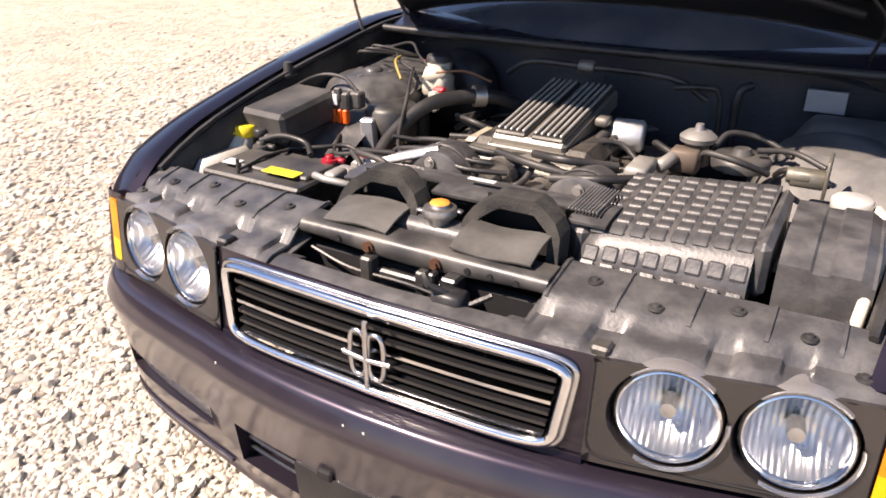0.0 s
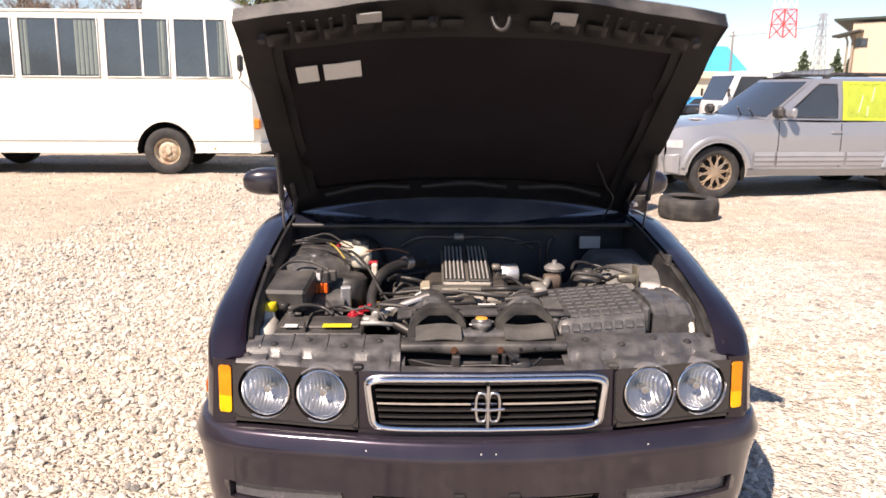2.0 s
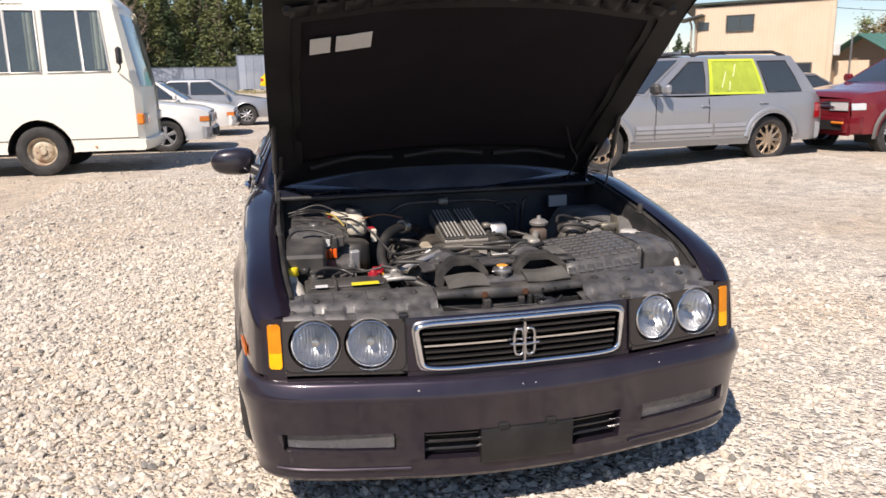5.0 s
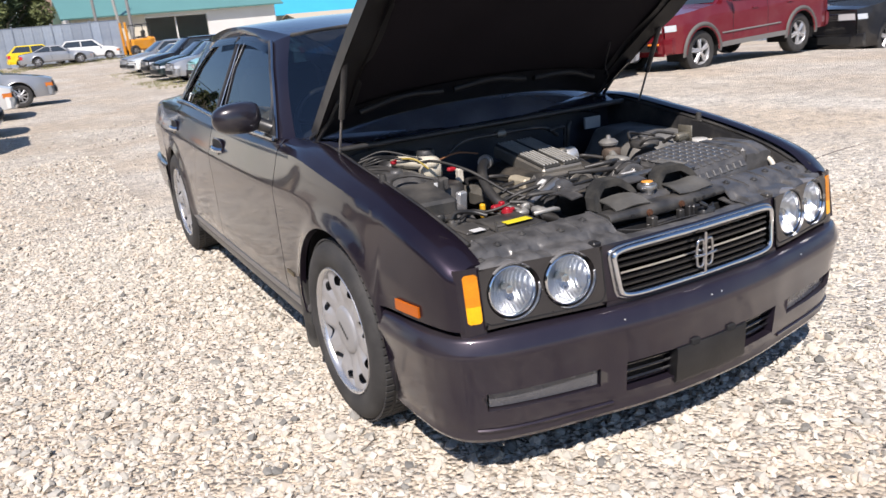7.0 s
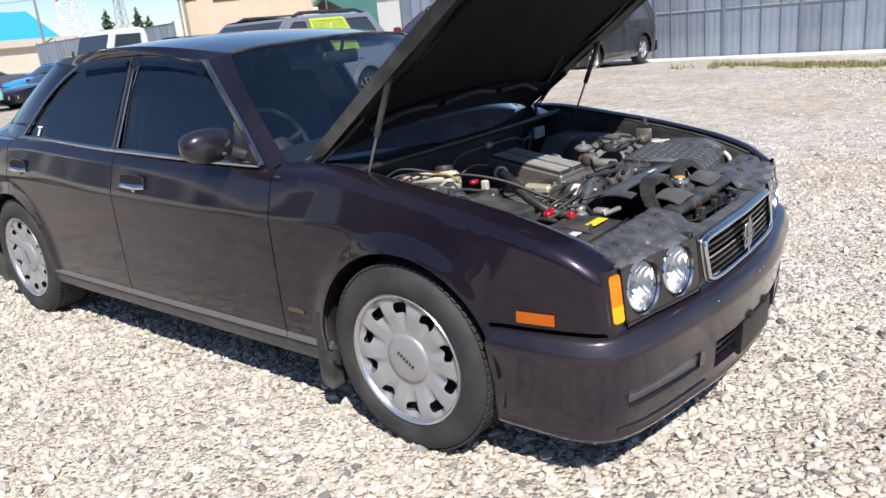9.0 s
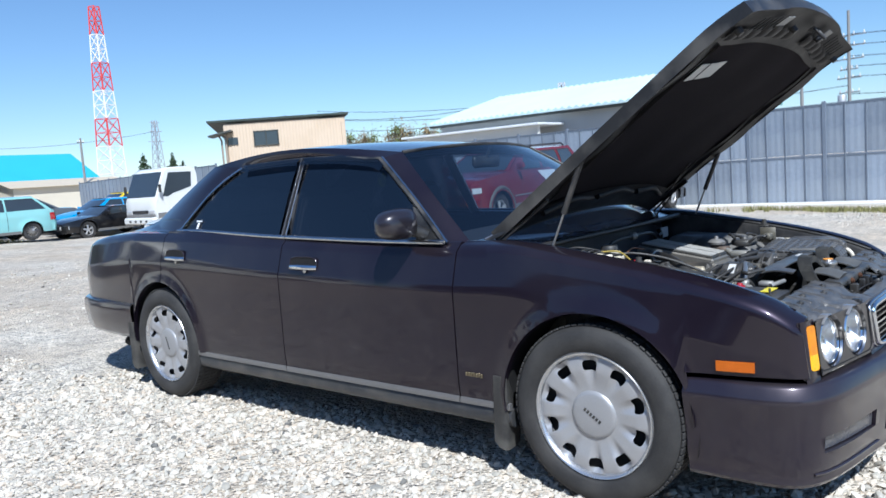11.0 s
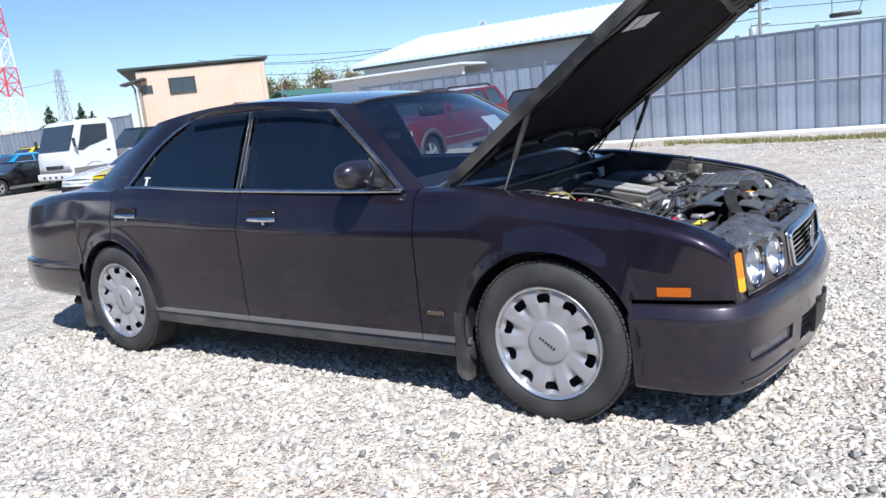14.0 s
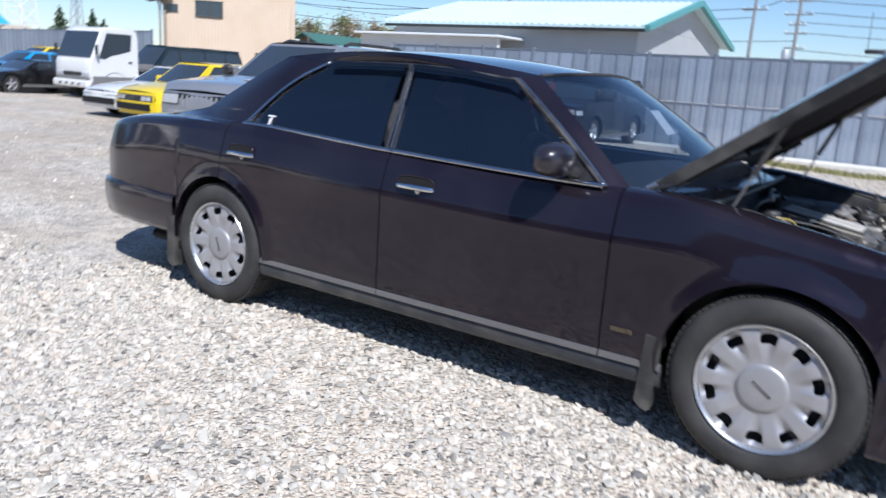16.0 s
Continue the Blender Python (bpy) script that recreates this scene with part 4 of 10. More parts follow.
LAMPS = [(0.614, 0.588), (0.454, 0.590)]
for s in (-1, 1):
    panel = lamp_cell((*LAMPS[0], 0.0775), 0.534, 0.706, 0.500, 0.664)
    other = lamp_cell((*LAMPS[1], 0.0775), 0.352, 0.534, 0.500, 0.664)
    panel.add(other.v, other.f)
    panel.grid(lambda x, d: (x, face_y(x, 0.664) + d, 0.664 - 0.3 * d), spread(0.352, 0.706, 16), [0, 0.006, 0.014])
    panel.grid(lambda x, d: (x, face_y(x, 0.500) + d, 0.500), spread(0.352, 0.706, 16), [0, 0.05])
    part("lamp_panel", panel if s > 0 else panel.mirrored(), GARNISH, car, "charcoal headlamp surround", 35)
    for x, z in LAMPS:
        lamp = empty("headlamp", "round headlamp with clear ribbed glass", "")
        lamp.parent = car
        y = face_y(x, z) + 0.010
        lamp.matrix_basis = pose(s * x, y, z, -6, 0, s * 8)
        part("bezel", Shape().lathe([(0.064, 0.012), (0.064, -0.002), (0.0665, -0.006), (0.070, -0.005), (0.0735, 0.002), (0.0745, 0.03)], (0, 0, 0), "y", 48), CHROME, lamp, "thin chrome ring")
        part("reflector", Shape().lathe([(0.0, 0.062), (0.018, 0.060), (0.035, 0.05), (0.05, 0.035), (0.06, 0.018), (0.065, 0.004)], (0, 0, 0), "y", 48), REFLECTOR, lamp, "silver reflector bowl")
        bulb = Shape().lathe([(0.0, 0.012), (0.011, 0.014), (0.013, 0.022), (0.013, 0.045), (0.009, 0.058)], (0, 0, 0), "y", 20)
        part("bulb_shield", bulb, CHROME2, lamp)
        dome = Shape().lathe([(0.0, -0.012), (0.02, -0.0115), (0.04, -0.009), (0.055, -0.005), (0.0645, 0.001)], (0, 0, 0), "y", 48)
        gl = part("glass", dome, LENS, lamp, "clear ribbed glass")
        gl.visible_shadow = False
        brow = Shape().lathe([(0.073, 0.004), (0.0745, -0.012), (0.078, -0.015), (0.0805, -0.010), (0.082, 0.004), (0.0815, 0.045)], (0, 0, 0), "y", 16, 1.5)
        brow.v = [tuple(Matrix.Rotation(-0.82, 3, "Y") @ Vector(p)) for p in brow.v]
        part("brow", brow, BROW, lamp)
        low = Shape().lathe([(0.0755, -0.006), (0.0785, -0.013), (0.082, -0.006)], (0, 0, 0), "y", 20, 2.2)
        low.v = [tuple(Matrix.Rotation(2.05, 3, "Y") @ Vector(p)) for p in low.v]
        part("lower_rim", low, CHROME2, lamp)
    # amber corner lamp, wrapped round the corner
    def corner(t, z):
        if t < 0.6:
            x = 0.711 + t / 0.6 * 0.030
            z = 0.5875 + (z - 0.5875) * (1 - 0.10 * max(0.0, 1 - t / 0.16) ** 2)
            return (x, face_y(x, z) + 0.001 + 0.003 * (t / 0.6) ** 2, z)
        u = (t - 0.6) / 0.4
        z = 0.585 + (z - 0.585) * (1 - 0.16 * u * u)
        return (0.741 + 0.010 * u, face_y(0.741, z) + 0.004 + 0.009 * u * u, z)
    am = Shape().grid(corner, spread(0, 1, 14), [0.568, 0.60, 0.636, 0.650, 0.654])
    # lower part in brighter yellow: sunlit glow of the lens put into colour
    glow = Shape().grid(corner, spread(0, 1, 14), [0.521, 0.525, 0.545, 0.568])
    am.grid(lambda t, d: (corner(t, 0.654)[0], corner(t, 0.654)[1] + d, corner(t, 0.654)[2]), spread(0, 1, 8), [0, 0.025])
    glow.grid(lambda t, d: (corner(t, 0.521)[0], corner(t, 0.521)[1] + d, corner(t, 0.521)[2]), spread(0, 1, 8), [0, 0.025])
    lens = part("corner_lamp", am if s > 0 else am.mirrored(), AMBER, car, "amber corner lamp")
    part("lower_lens", glow if s > 0 else glow.mirrored(), AMBER_GLOW, lens, "lower lens with sun glow in its yellow")
    post = Shape().grid(lambda u, z: (0.7525 + 0.0135 * u, face_y(0.741, z) + 0.0135 + 0.004 * u + 0.012 * u * u, z), spread(0, 1, 6), spread(0.495, 0.668, 6))
    part("corner_post", post if s > 0 else post.mirrored(), PAINT, car)
    backing = Shape().grid(lambda x, z: (x, face_y(min(x, 0.741), z) + 0.007 + 13.0 * max(0, x - 0.735) ** 2, z), spread(0.700, 0.768, 10), spread(0.486, 0.670, 6))
    part("lamp_filler", backing if s > 0 else backing.mirrored(), PAINT, car)
    gap = [(0.3545, 0.655), (0.3545, 0.56), (0.3545, 0.538), (0.358, 0.524), (0.366, 0.515), (0.379, 0.511), (0.42, 0.510), (0.55, 0.509), (0.66, 0.509), (0.690, 0.511), (0.7035, 0.520)]
    groove = Shape().tube([(x, face_y(x, z) - 0.0002, z) for x, z in gap], 0.0022, 6)
    part("panel_gap", groove if s > 0 else groove.mirrored(), DARK, car)

# grille
grille = empty("grille", "dark slatted grille with chrome frame and emblem", "")
grille.parent = car
outline = []
for k in range(64):
    t = 2 * math.pi * k / 64
    c, q = math.cos(t), math.sin(t)
    zx, zz = math.copysign(abs(c) ** 0.22, c), math.copysign(abs(q) ** 0.22, q)
    outline.append((zx * (0.3165 + 0.009 * zz), 0.577 + zz * 0.069))
for name, r, off, m_ in (("chrome_frame", 0.0085, -0.006, CHROME), ("frame_edge", 0.006, 0.004, CHROME2)):
    grow = 1.0 if name == "chrome_frame" else 1.03
    part(name, Shape().tube([(x * grow, face_y(x, z) + off, 0.577 + (z - 0.577) * (1 + (grow - 1) * 4)) for x, z in outline], r, 8, True), m_, grille)
for i in range(7):
    z = 0.522 + 0.0185 * i
    if i == 3:
        z = 0.5775
    w = 0.300 + 0.008 * (z - 0.577) / 0.07
    sl = Shape().ring_sweep([[(x, face_y(x, z) + dy, z + dz) for dy, dz in ((-0.001, -0.003), (-0.001, 0.003), (0.03, 0.006), (0.03, -0.001))] for x in spread(-w, w, 20)])
    part("slat", sl, SLAT if i != 3 else CHROME, grille, "thin chrome bar" if i == 3 else "")
part("grille_back", Shape().grid(lambda x, z: (x, face_y(x, z) + 0.035, z), spread(-0.32, 0.32, 16), [0.505, 0.58, 0.65]), DARK, grille)
emb = Shape()
ye = front_y(0) - 0.014
for sx in (-1, 1):
    loop = [(sx * (0.017 + 0.015 * math.copysign(abs(math.cos(t)) ** 0.6, math.cos(t))), ye, 0.574 + 0.041 * math.copysign(abs(math.sin(t)) ** 0.7, math.sin(t))) for t in spread(0, 2 * math.pi, 24)[:-1]]
    emb.tube(loop, 0.0046, 8, True)
emb.tube([(0, ye - 0.003, 0.515), (0, ye - 0.004, 0.575), (0, ye - 0.003, 0.636)], 0.005, 8)
emb.tube([(-0.045, ye - 0.002, 0.570), (0, ye - 0.004, 0.567), (0.045, ye - 0.002, 0.570)], 0.0048, 8)
emb.cyl((0, front_y(0), 0.575), (0, ye, 0.575), 0.006)
part("emblem", emb, CHROME2, grille, "plain looped chrome emblem")

# painted surround between grille and lamp panels
ring_in, ring_out = [], []
for x, z in outline:
    zi = 0.577 + (z - 0.577) * 1.10
    dx, dz = x, z - 0.577
    k = min(0.353 / abs(dx) if abs(dx) > 1e-6 else 99, (0.087 if dz > 0 else 0.078) / abs(dz) if abs(dz) > 1e-6 else 99)
    ring_in.append((x * 1.02, face_y(x, zi) + 0.004, zi))
    ring_out.append((dx * k, face_y(dx * k, 0.577 + dz * k) + 0.006, 0.577 + dz * k))
part("grille_surround", Shape().ring_sweep([ring_in, ring_out], True, False), PAINT, car, "", 40)

# fascia below the grille
fas = Shape().grid(lambda x, z: (x, face_y(x, z) + 0.004, z), spread(-0.352, 0.352, 24), [0.488, 0.497, 0.503])
part("fascia", fas, PAINT, car)

# bumper
bumper = empty("front_bumper", "plum black front bumper with fog lamps and lower grille", "")
bumper.parent = car
half = [(0.0, 0.088), (0.1, 0.0905), (0.143, 0.093), (0.2, 0.098), (0.3, 0.111), (0.4, 0.130), (0.5, 0.148), (0.6, 0.168), (0.685, 0.190), (0.752, 0.220), (0.798, 0.258), (0.828, 0.312), (0.845, 0.385), (0.852, 0.46), (0.854, 0.535), (0.852, 0.60)]
arc_s = [0.0]
for a, b in zip(half, half[1:]):
    arc_s.append(arc_s[-1] + math.dist(a, b))
half_x = smooth_curve([(a, p[0]) for a, p in zip(arc_s, half)])
half_yy = smooth_curve([(a, p[1]) for a, p in zip(arc_s, half)])
prof_b = [(-0.060, 0.487), (-0.020, 0.487), (-0.012, 0.4835), (-0.007, 0.477), (0.004, 0.449), (0.008, 0.439), (0.006, 0.427), (-0.004, 0.38), (-0.010, 0.345), (-0.012, 0.322), (-0.014, 0.303), (-0.017, 0.265), (-0.021, 0.228), (-0.026, 0.205), (-0.030, 0.185), (-0.028, 0.172), (-0.035, 0.160), (-0.06, 0.152), (-0.11, 0.150)]


def bump_at(sv, k, inset=0.0):
    """A point of the bumper: sv along it from the middle (sign: side), k along the profile."""
    a = abs(sv)
    x, y = half_x(a), half_yy(a)
    e = 0.03
    dx = half_x(a + e) - half_x(max(a - e, 0))
    dy = (half_yy(a + e) - half_yy(max(a - e, 0))) * (1 if a > e else a / e)
    d = math.hypot(dx, dy) or 1
    nx, ny = dy / d, -dx / d
    i = min(int(k), len(prof_b) - 2)
    f = k - i
    o = prof_b[i][0] * (1 - f) + prof_b[i + 1][0] * f - inset
    z = prof_b[i][1] * (1 - f) + prof_b[i + 1][1] * f
    lift = 0.008 * max(0.0, (a - 0.55) / 0.5) if z < 0.3 else 0
    sgn = 1 if sv >= 0 else -1
    return (sgn * (x + nx * o), y + ny * o, z + lift)


svals = sorted({round(v, 4) for v in [sg * q for sg in (-1, 1) for q in (0.0, 0.036, 0.073, 0.11, 0.146, 0.18, 0.215, 0.25, 0.284, 0.318, 0.346, 0.374, 0.402, 0.43, 0.46, 0.49, 0.52, 0.55, 0.58, 0.61, 0.64, 0.67, 0.70, 0.7225, 0.745, 0.765, 0.785, 0.805, 0.825, 0.85, 0.875, 0.90, 0.93, 0.96, arc_s[-1] - 0.04, arc_s[-1])]})


def bump_hole(sv, k):
    a = abs(sv)
    fog = 0.402 < a < 0.745 and 9 < k < 11
    intake = 0.146 < a < 0.318 and 9 < k < 12.0
    return fog or intake


bs = Shape().grid(bump_at, svals, list(range(len(prof_b))), bump_hole)
for sg in (-1, 1):
    for a0, a1, k0, k1, dep in ((0.402, 0.745, 9, 11, 0.03), (0.146, 0.318, 9, 12, 0.05)):
        for k in (k0, k1):
            bs.grid(lambda v, d: bump_at(sg * v, k, d), spread(a0, a1, 6), [0, dep])
        for v in (a0, a1):
            bs.grid(lambda k, d: bump_at(sg * v, k, d), spread(k0, k1, 4), [0, dep])
part("bumper_cover", bs, PAINT_LOW, bumper, "", 35)
for sg in (-1, 1):
    part("fog_lamp", Shape().grid(lambda v, k: bump_at(sg * v, k, 0.014 + 0.004 * math.cos(9 * v)), spread(0.408, 0.738, 16), spread(9.08, 10.9, 5)), FOGGLASS, bumper, "long frosted fog lamp")
    part("intake_back", Shape().grid(lambda v, k: bump_at(sg * v, k, 0.05), spread(0.146, 0.318, 4), [9, 10, 11, 12]), DARK, bumper)
    for k in (9.9, 10.6, 11.3):
        part("intake_slat", Shape().tube([bump_at(sg * v, k, 0.022) for v in spread(0.148, 0.316, 6)], 0.005, 6), SLAT, bumper)
    lip = Shape().tube([bump_at(sg * v, 13.2, -0.002) for v in spread(0.36, 0.78, 12)], 0.005, 6)
    part("lower_lip", lip, PAINT_LOW, bumper)
pl = Shape().ring_sweep([[(x, bump_at(x, 10.5)[1] + dy, z) for dy, z in ((0.02, 0.323), (-0.008, 0.321), (-0.010, 0.316), (-0.004, 0.216), (0.0, 0.209), (0.025, 0.206))] for x in (-0.145, -0.142, -0.08, 0, 0.08, 0.142, 0.145)])
part("plate_mount", pl, mat("bare black plate mount", (0.007, 0.007, 0.008), 0.45, 0, 0.15, 8, 90, 0.05, 0, (0.12, 0.11, 0.1), 0.1), bumper, "empty black plate mount")
for x in (-0.075, 0.075):
    part("mount_clip", Shape().box((x, bump_at(x, 9.6)[1] - 0.001, 0.326), (0.034, 0.02, 0.022), 0.004), DARK, bumper)
# white dots for paint chips and for glints painted on the bumper's top
for x in (-0.33, -0.02, 0.02, 0.45):
    part("paint_chip", Shape().cyl(bump_at(x, 3.6, 0.002), bump_at(x, 3.6, -0.001), 0.0022, None, 8), LABEL, bumper)

# ---- open hood ----
hood = empty("hood", "open hood, black felt underside with paper labels", "")
hood.parent = car
HY, HZ = 1.395, 0.905
HDIR = Vector((0, 0.409 - HY, 1.620 - HZ))
HLEN = HDIR.length
hd = HDIR.normalized()
hn = Vector((0, hd.z, -hd.y))  # outward, up and back


def hood_pt(u, v, off=0.0):
    """u across (-1..1), v from the hinge to the lip."""
    w = 0.70 + 0.012 * math.sin(math.pi * min(v, 1)) - 0.012 * v
    mid = 1 - u * u
    reach = v * (HLEN - 0.012) + 0.044 * mid * v * v + 0.026 * v * v * max(0.0, 1 - (abs(u) / 0.62) ** 4) + 0.10 * mid * (1 - v)
    crown = 0.035 * (1 - u**4) * (0.4 + 0.6 * math.sin(math.pi * min(1, v * 0.8 + 0.1)))
    nose = -(0.008 + 0.010 * u * u) * max(0, (v - 0.86) / 0.14) ** 2
    p = Vector((u * w - 0.008 * v, HY, HZ)) + hd * reach + hn * (crown + nose + off)
    return tuple(p)


us_, vs_ = spread(-1, 1, 24), spread(0, 1, 28)
outer = Shape().grid(lambda u, v: hood_pt(u, v, 0.034), us_, vs_)
part("hood_skin", outer, PAINT, hood, "", 40)
hem = Shape()
for u in (-1, 1):
    hem.grid(lambda v, d: hood_pt(u, v, d), vs_, [0.034, 0.012, -0.012])
for v in (0, 1):
    hem.grid(lambda u, d: hood_pt(u, v, d), us_, [0.034, 0.012, -0.012])
part("hood_hem", hem, BLACK, hood, "dull black folded edge", 40)
frame_ = Shape().grid(lambda u, v: hood_pt(u, v, -0.012 + 0.006 * math.cos(20 * v)), us_, vs_, lambda u, v: abs(u) < 0.86 and 0.13 < v < 0.86)
for u in (-0.875, 0.875):
    frame_.grid(lambda v, d: hood_pt(u, v, d), spread(0.12, 0.87, 14), [-0.022, -0.004])
part("inner_frame", frame_, HOODIN, hood, "black pressed inner frame")
felt = Shape().grid(lambda u, v: hood_pt(0.88 * u, 0.125 + 0.75 * v, -0.004 - 0.010 * (1 - u**8) * (1 - (2 * v - 1) ** 8) + 0.004 * math.sin(9 * u) * math.sin(5 * v)), spread(-1, 1, 24), spread(0, 1, 20))
part("insulation", felt, FABRIC, hood, "black felt insulation")
ridge = Shape()
for u0 in (-0.55, 0.0, 0.55):
    ridge.tube([hood_pt(u0 + 0.24 * t, 0.115 + 0.012 * math.cos(3 * t), -0.022) for t in spread(-1, 1, 8)], 0.014, 8)
part("stiffening_rib", ridge, HOODIN, hood)


def on_hood(name, u, v, su, sv, m_, label, off=-0.018):
    s = Shape().grid(lambda a, b: hood_pt(u + a, v + b, off), spread(-su / 2, su / 2, 3), spread(-sv / 2, sv / 2, 3))
    s.thick(0.002)
    return part(name, s, m_, hood, label)


lab1 = on_hood("paper_label", -0.745, 0.755, 0.095, 0.065, LABEL, "small white paper label")
lab2 = on_hood("paper_label", -0.59, 0.755, 0.165, 0.065, LABEL, "wide white paper label")
on_hood("lip_label", -0.455, 0.958, 0.10, 0.035, LABELGREY, "grey label on the lip", -0.028)
on_hood("lip_label", 0.33, 0.95, 0.10, 0.045, LABELGREY, "grey label on the lip", -0.028)
for u, su in ((0.03, 0.06), (0.12, 0.05)):
    on_hood("latch_slot", u, 0.95, su, 0.02, DARK, "", -0.027)
for lab, u in ((lab1, -0.745), (lab2, -0.59)):
    lines = Shape()
    for i in range(5):
        w = 0.06 if lab is lab1 else 0.13
        lines.grid(lambda a, b: hood_pt(u + a, 0.733 + 0.0105 * i + b, -0.0192), [-w / 2, w / 2 - 0.01 * (i % 3)], [0, 0.0022])
    part("print_bars", lines, mat("grey print", (0.2, 0.2, 0.21), 0.7), lab, "unreadable print bars")
for s in (-1, 1):
    for k in range(6):
        on_hood("lip_slot", s * (0.5 + 0.055 * k), 0.955, 0.014, 0.05, DARK, "", -0.0275)
for k in range(15):
    u = -0.84 + 0.12 * k
    if abs(u - 0.07) > 0.08:
        pad = Shape().grid(lambda a, b: hood_pt(u + 0.046 * a, 0.905 + 0.022 * b, -0.018 - 0.009 * (1 - a ** 4) * (1 - b ** 4)), spread(-1, 1, 6), spread(-1, 1, 6))
        part("pressed_bead", pad, HOODIN, hood)
latch = Shape().tube([hood_pt(0.07 + 0.035 * math.cos(t), 0.955, -0.03 - 0.05 * math.sin(t)) for t in spread(0, math.pi, 10)], 0.006, 8)
part("latch_loop", latch, DARKSTEEL, hood)
for u in (-0.9, -0.2, 0.3, 0.9):
    p = Vector(hood_pt(u, 0.93, -0.02))
    part("rubber_stop", Shape().cyl(p, p - hn * 0.02, 0.014, 0.011, 12), RUBBER2, hood)
# hinges and gas struts
for s in (-1, 1):
    h = Shape().tube([(s * 0.70, 1.47, 0.885), (s * 0.705, 1.40, 0.915), hood_pt(s * 0.965, 0.10, -0.02), hood_pt(s * 0.955, 0.22, -0.025)], 0.012, 6, False, 0.5)
    part("hinge_arm", h, DARKSTEEL, hood)
    h2 = Shape().tube([(s * 0.69, 1.30, 0.86), (s * 0.70, 1.36, 0.90), hood_pt(s * 0.955, 0.14, -0.025)], 0.009, 6, False, 0.5)
    part("hinge_link", h2, DARKSTEEL, hood)
    top, bot = Vector((s * 0.695, 1.002, 1.190)), Vector((s * 0.705, 1.150, 0.845))
    midp = top * 0.45 + bot * 0.55
    part("strut_body", Shape().tube([top, midp], 0.0105, 10), DARKSTEEL, hood, "black gas strut")
    part("strut_rod", Shape().tube([midp, bot], 0.0045, 8), STEEL, hood, "bright strut rod")
    for q in (top, bot):
        part("ball_joint", Shape().lathe([(0.0, -0.013), (0.009, -0.009), (0.013, 0), (0.009, 0.009), (0, 0.013)], tuple(q), "x", 12), DARKSTEEL, hood)
part("washer_hose", Shape().tube(spline([(0.58, 1.30, 0.88), (0.60, 1.22, 0.98), hood_pt(0.80, 0.18, -0.03), hood_pt(0.7, 0.3, -0.022)], 8), 0.004, 6), RUBBER2, hood)

# cabin
part("dashboard", Shape().ring_sweep([[(x, y, z - 0.05 * (x / 0.68) ** 4) for y, z in ((1.50, 0.80), (1.52, 0.885), (1.70, 0.925), (1.86, 0.90), (1.93, 0.82), (1.90, 0.6), (1.6, 0.6))] for x in spread(-0.68, 0.68, 10)]), CABIN, car)
wheel_ring = [(-0.37 + 0.185 * math.cos(t), 2.02 + 0.07 * math.sin(t), 0.86 + 0.17 * math.sin(t)) for t in spread(0, 2 * math.pi, 28)[:-1]]
st = Shape().tube(wheel_ring, 0.014, 8, True)
st.cyl((-0.37, 1.90, 0.80), (-0.37, 2.01, 0.86), 0.05, 0.07, 12)
for t in (0.3, 2.84, 4.71):
    st.tube([(-0.37, 2.01, 0.86), (-0.37 + 0.18 * math.cos(t), 2.02 + 0.07 * math.sin(t), 0.86 + 0.165 * math.sin(t))], 0.016, 6)
part("steering_wheel", st, BLACK, car)
for x in (-0.37, 0.37):
    seat = empty("front_seat", "dark cloth front seat", "")
    seat.parent = car
    part("cushion", Shape().box((x, 2.35, 0.52), (0.5, 0.5, 0.16), 0.05), CABIN, seat)
    part("backrest", Shape().box((0, 0, 0.3), (0.48, 0.14, 0.6), 0.05, pose(x, 2.62, 0.56, -18)), CABIN, seat)
    part("headrest", Shape().box((x, 2.87, 1.16), (0.25, 0.09, 0.15), 0.04), CABIN, seat)
rs = empty("rear_seat", "dark cloth rear bench", "")
rs.parent = car
part("cushion", Shape().box((0, 3.1, 0.5), (1.3, 0.5, 0.2), 0.05), CABIN, rs)
part("backrest", Shape().box((0, 0, 0.28), (1.3, 0.14, 0.56), 0.05, pose(0, 3.36, 0.5, -22)), CABIN, rs)
part("inside_mirror", Shape().box((0.0, 1.93, 1.22), (0.22, 0.03, 0.06), 0.012).tube([(0, 1.9, 1.29), (0, 1.93, 1.22)], 0.008, 6), BLACK, car)
part("screen_sheet", Shape().box((0, 0, 0), (0.21, 0.002, 0.15), 0.0005, pose(0.40, 1.775, 1.10, -42, 0, 8)), mat("white paper sheet", (0.8, 0.8, 0.79), 0.7, 0, 0.04), car, "white paper sheet behind the windscreen")

# ---- engine bay ----


def sub(name, label=""):
    ob = empty(name, label, "")
    ob.parent = car
    return ob


def bolt(s, p, r=0.008, h=0.006, axis=(0, 0, 1)):
    a = Vector(axis)
    s.cyl(p, Vector(p) + a * h, r * 1.5, None, 12)
    s.cyl(Vector(p) + a * h, Vector(p) + a * h * 2, r, None, 6)


def hose(pts, r, m_=None, name="hose", label="", parent=None, n=6, seg=10):
    return part(name, Shape().tube(spline(pts, n), r, seg), m_ or RUBBER2, parent or car, label)


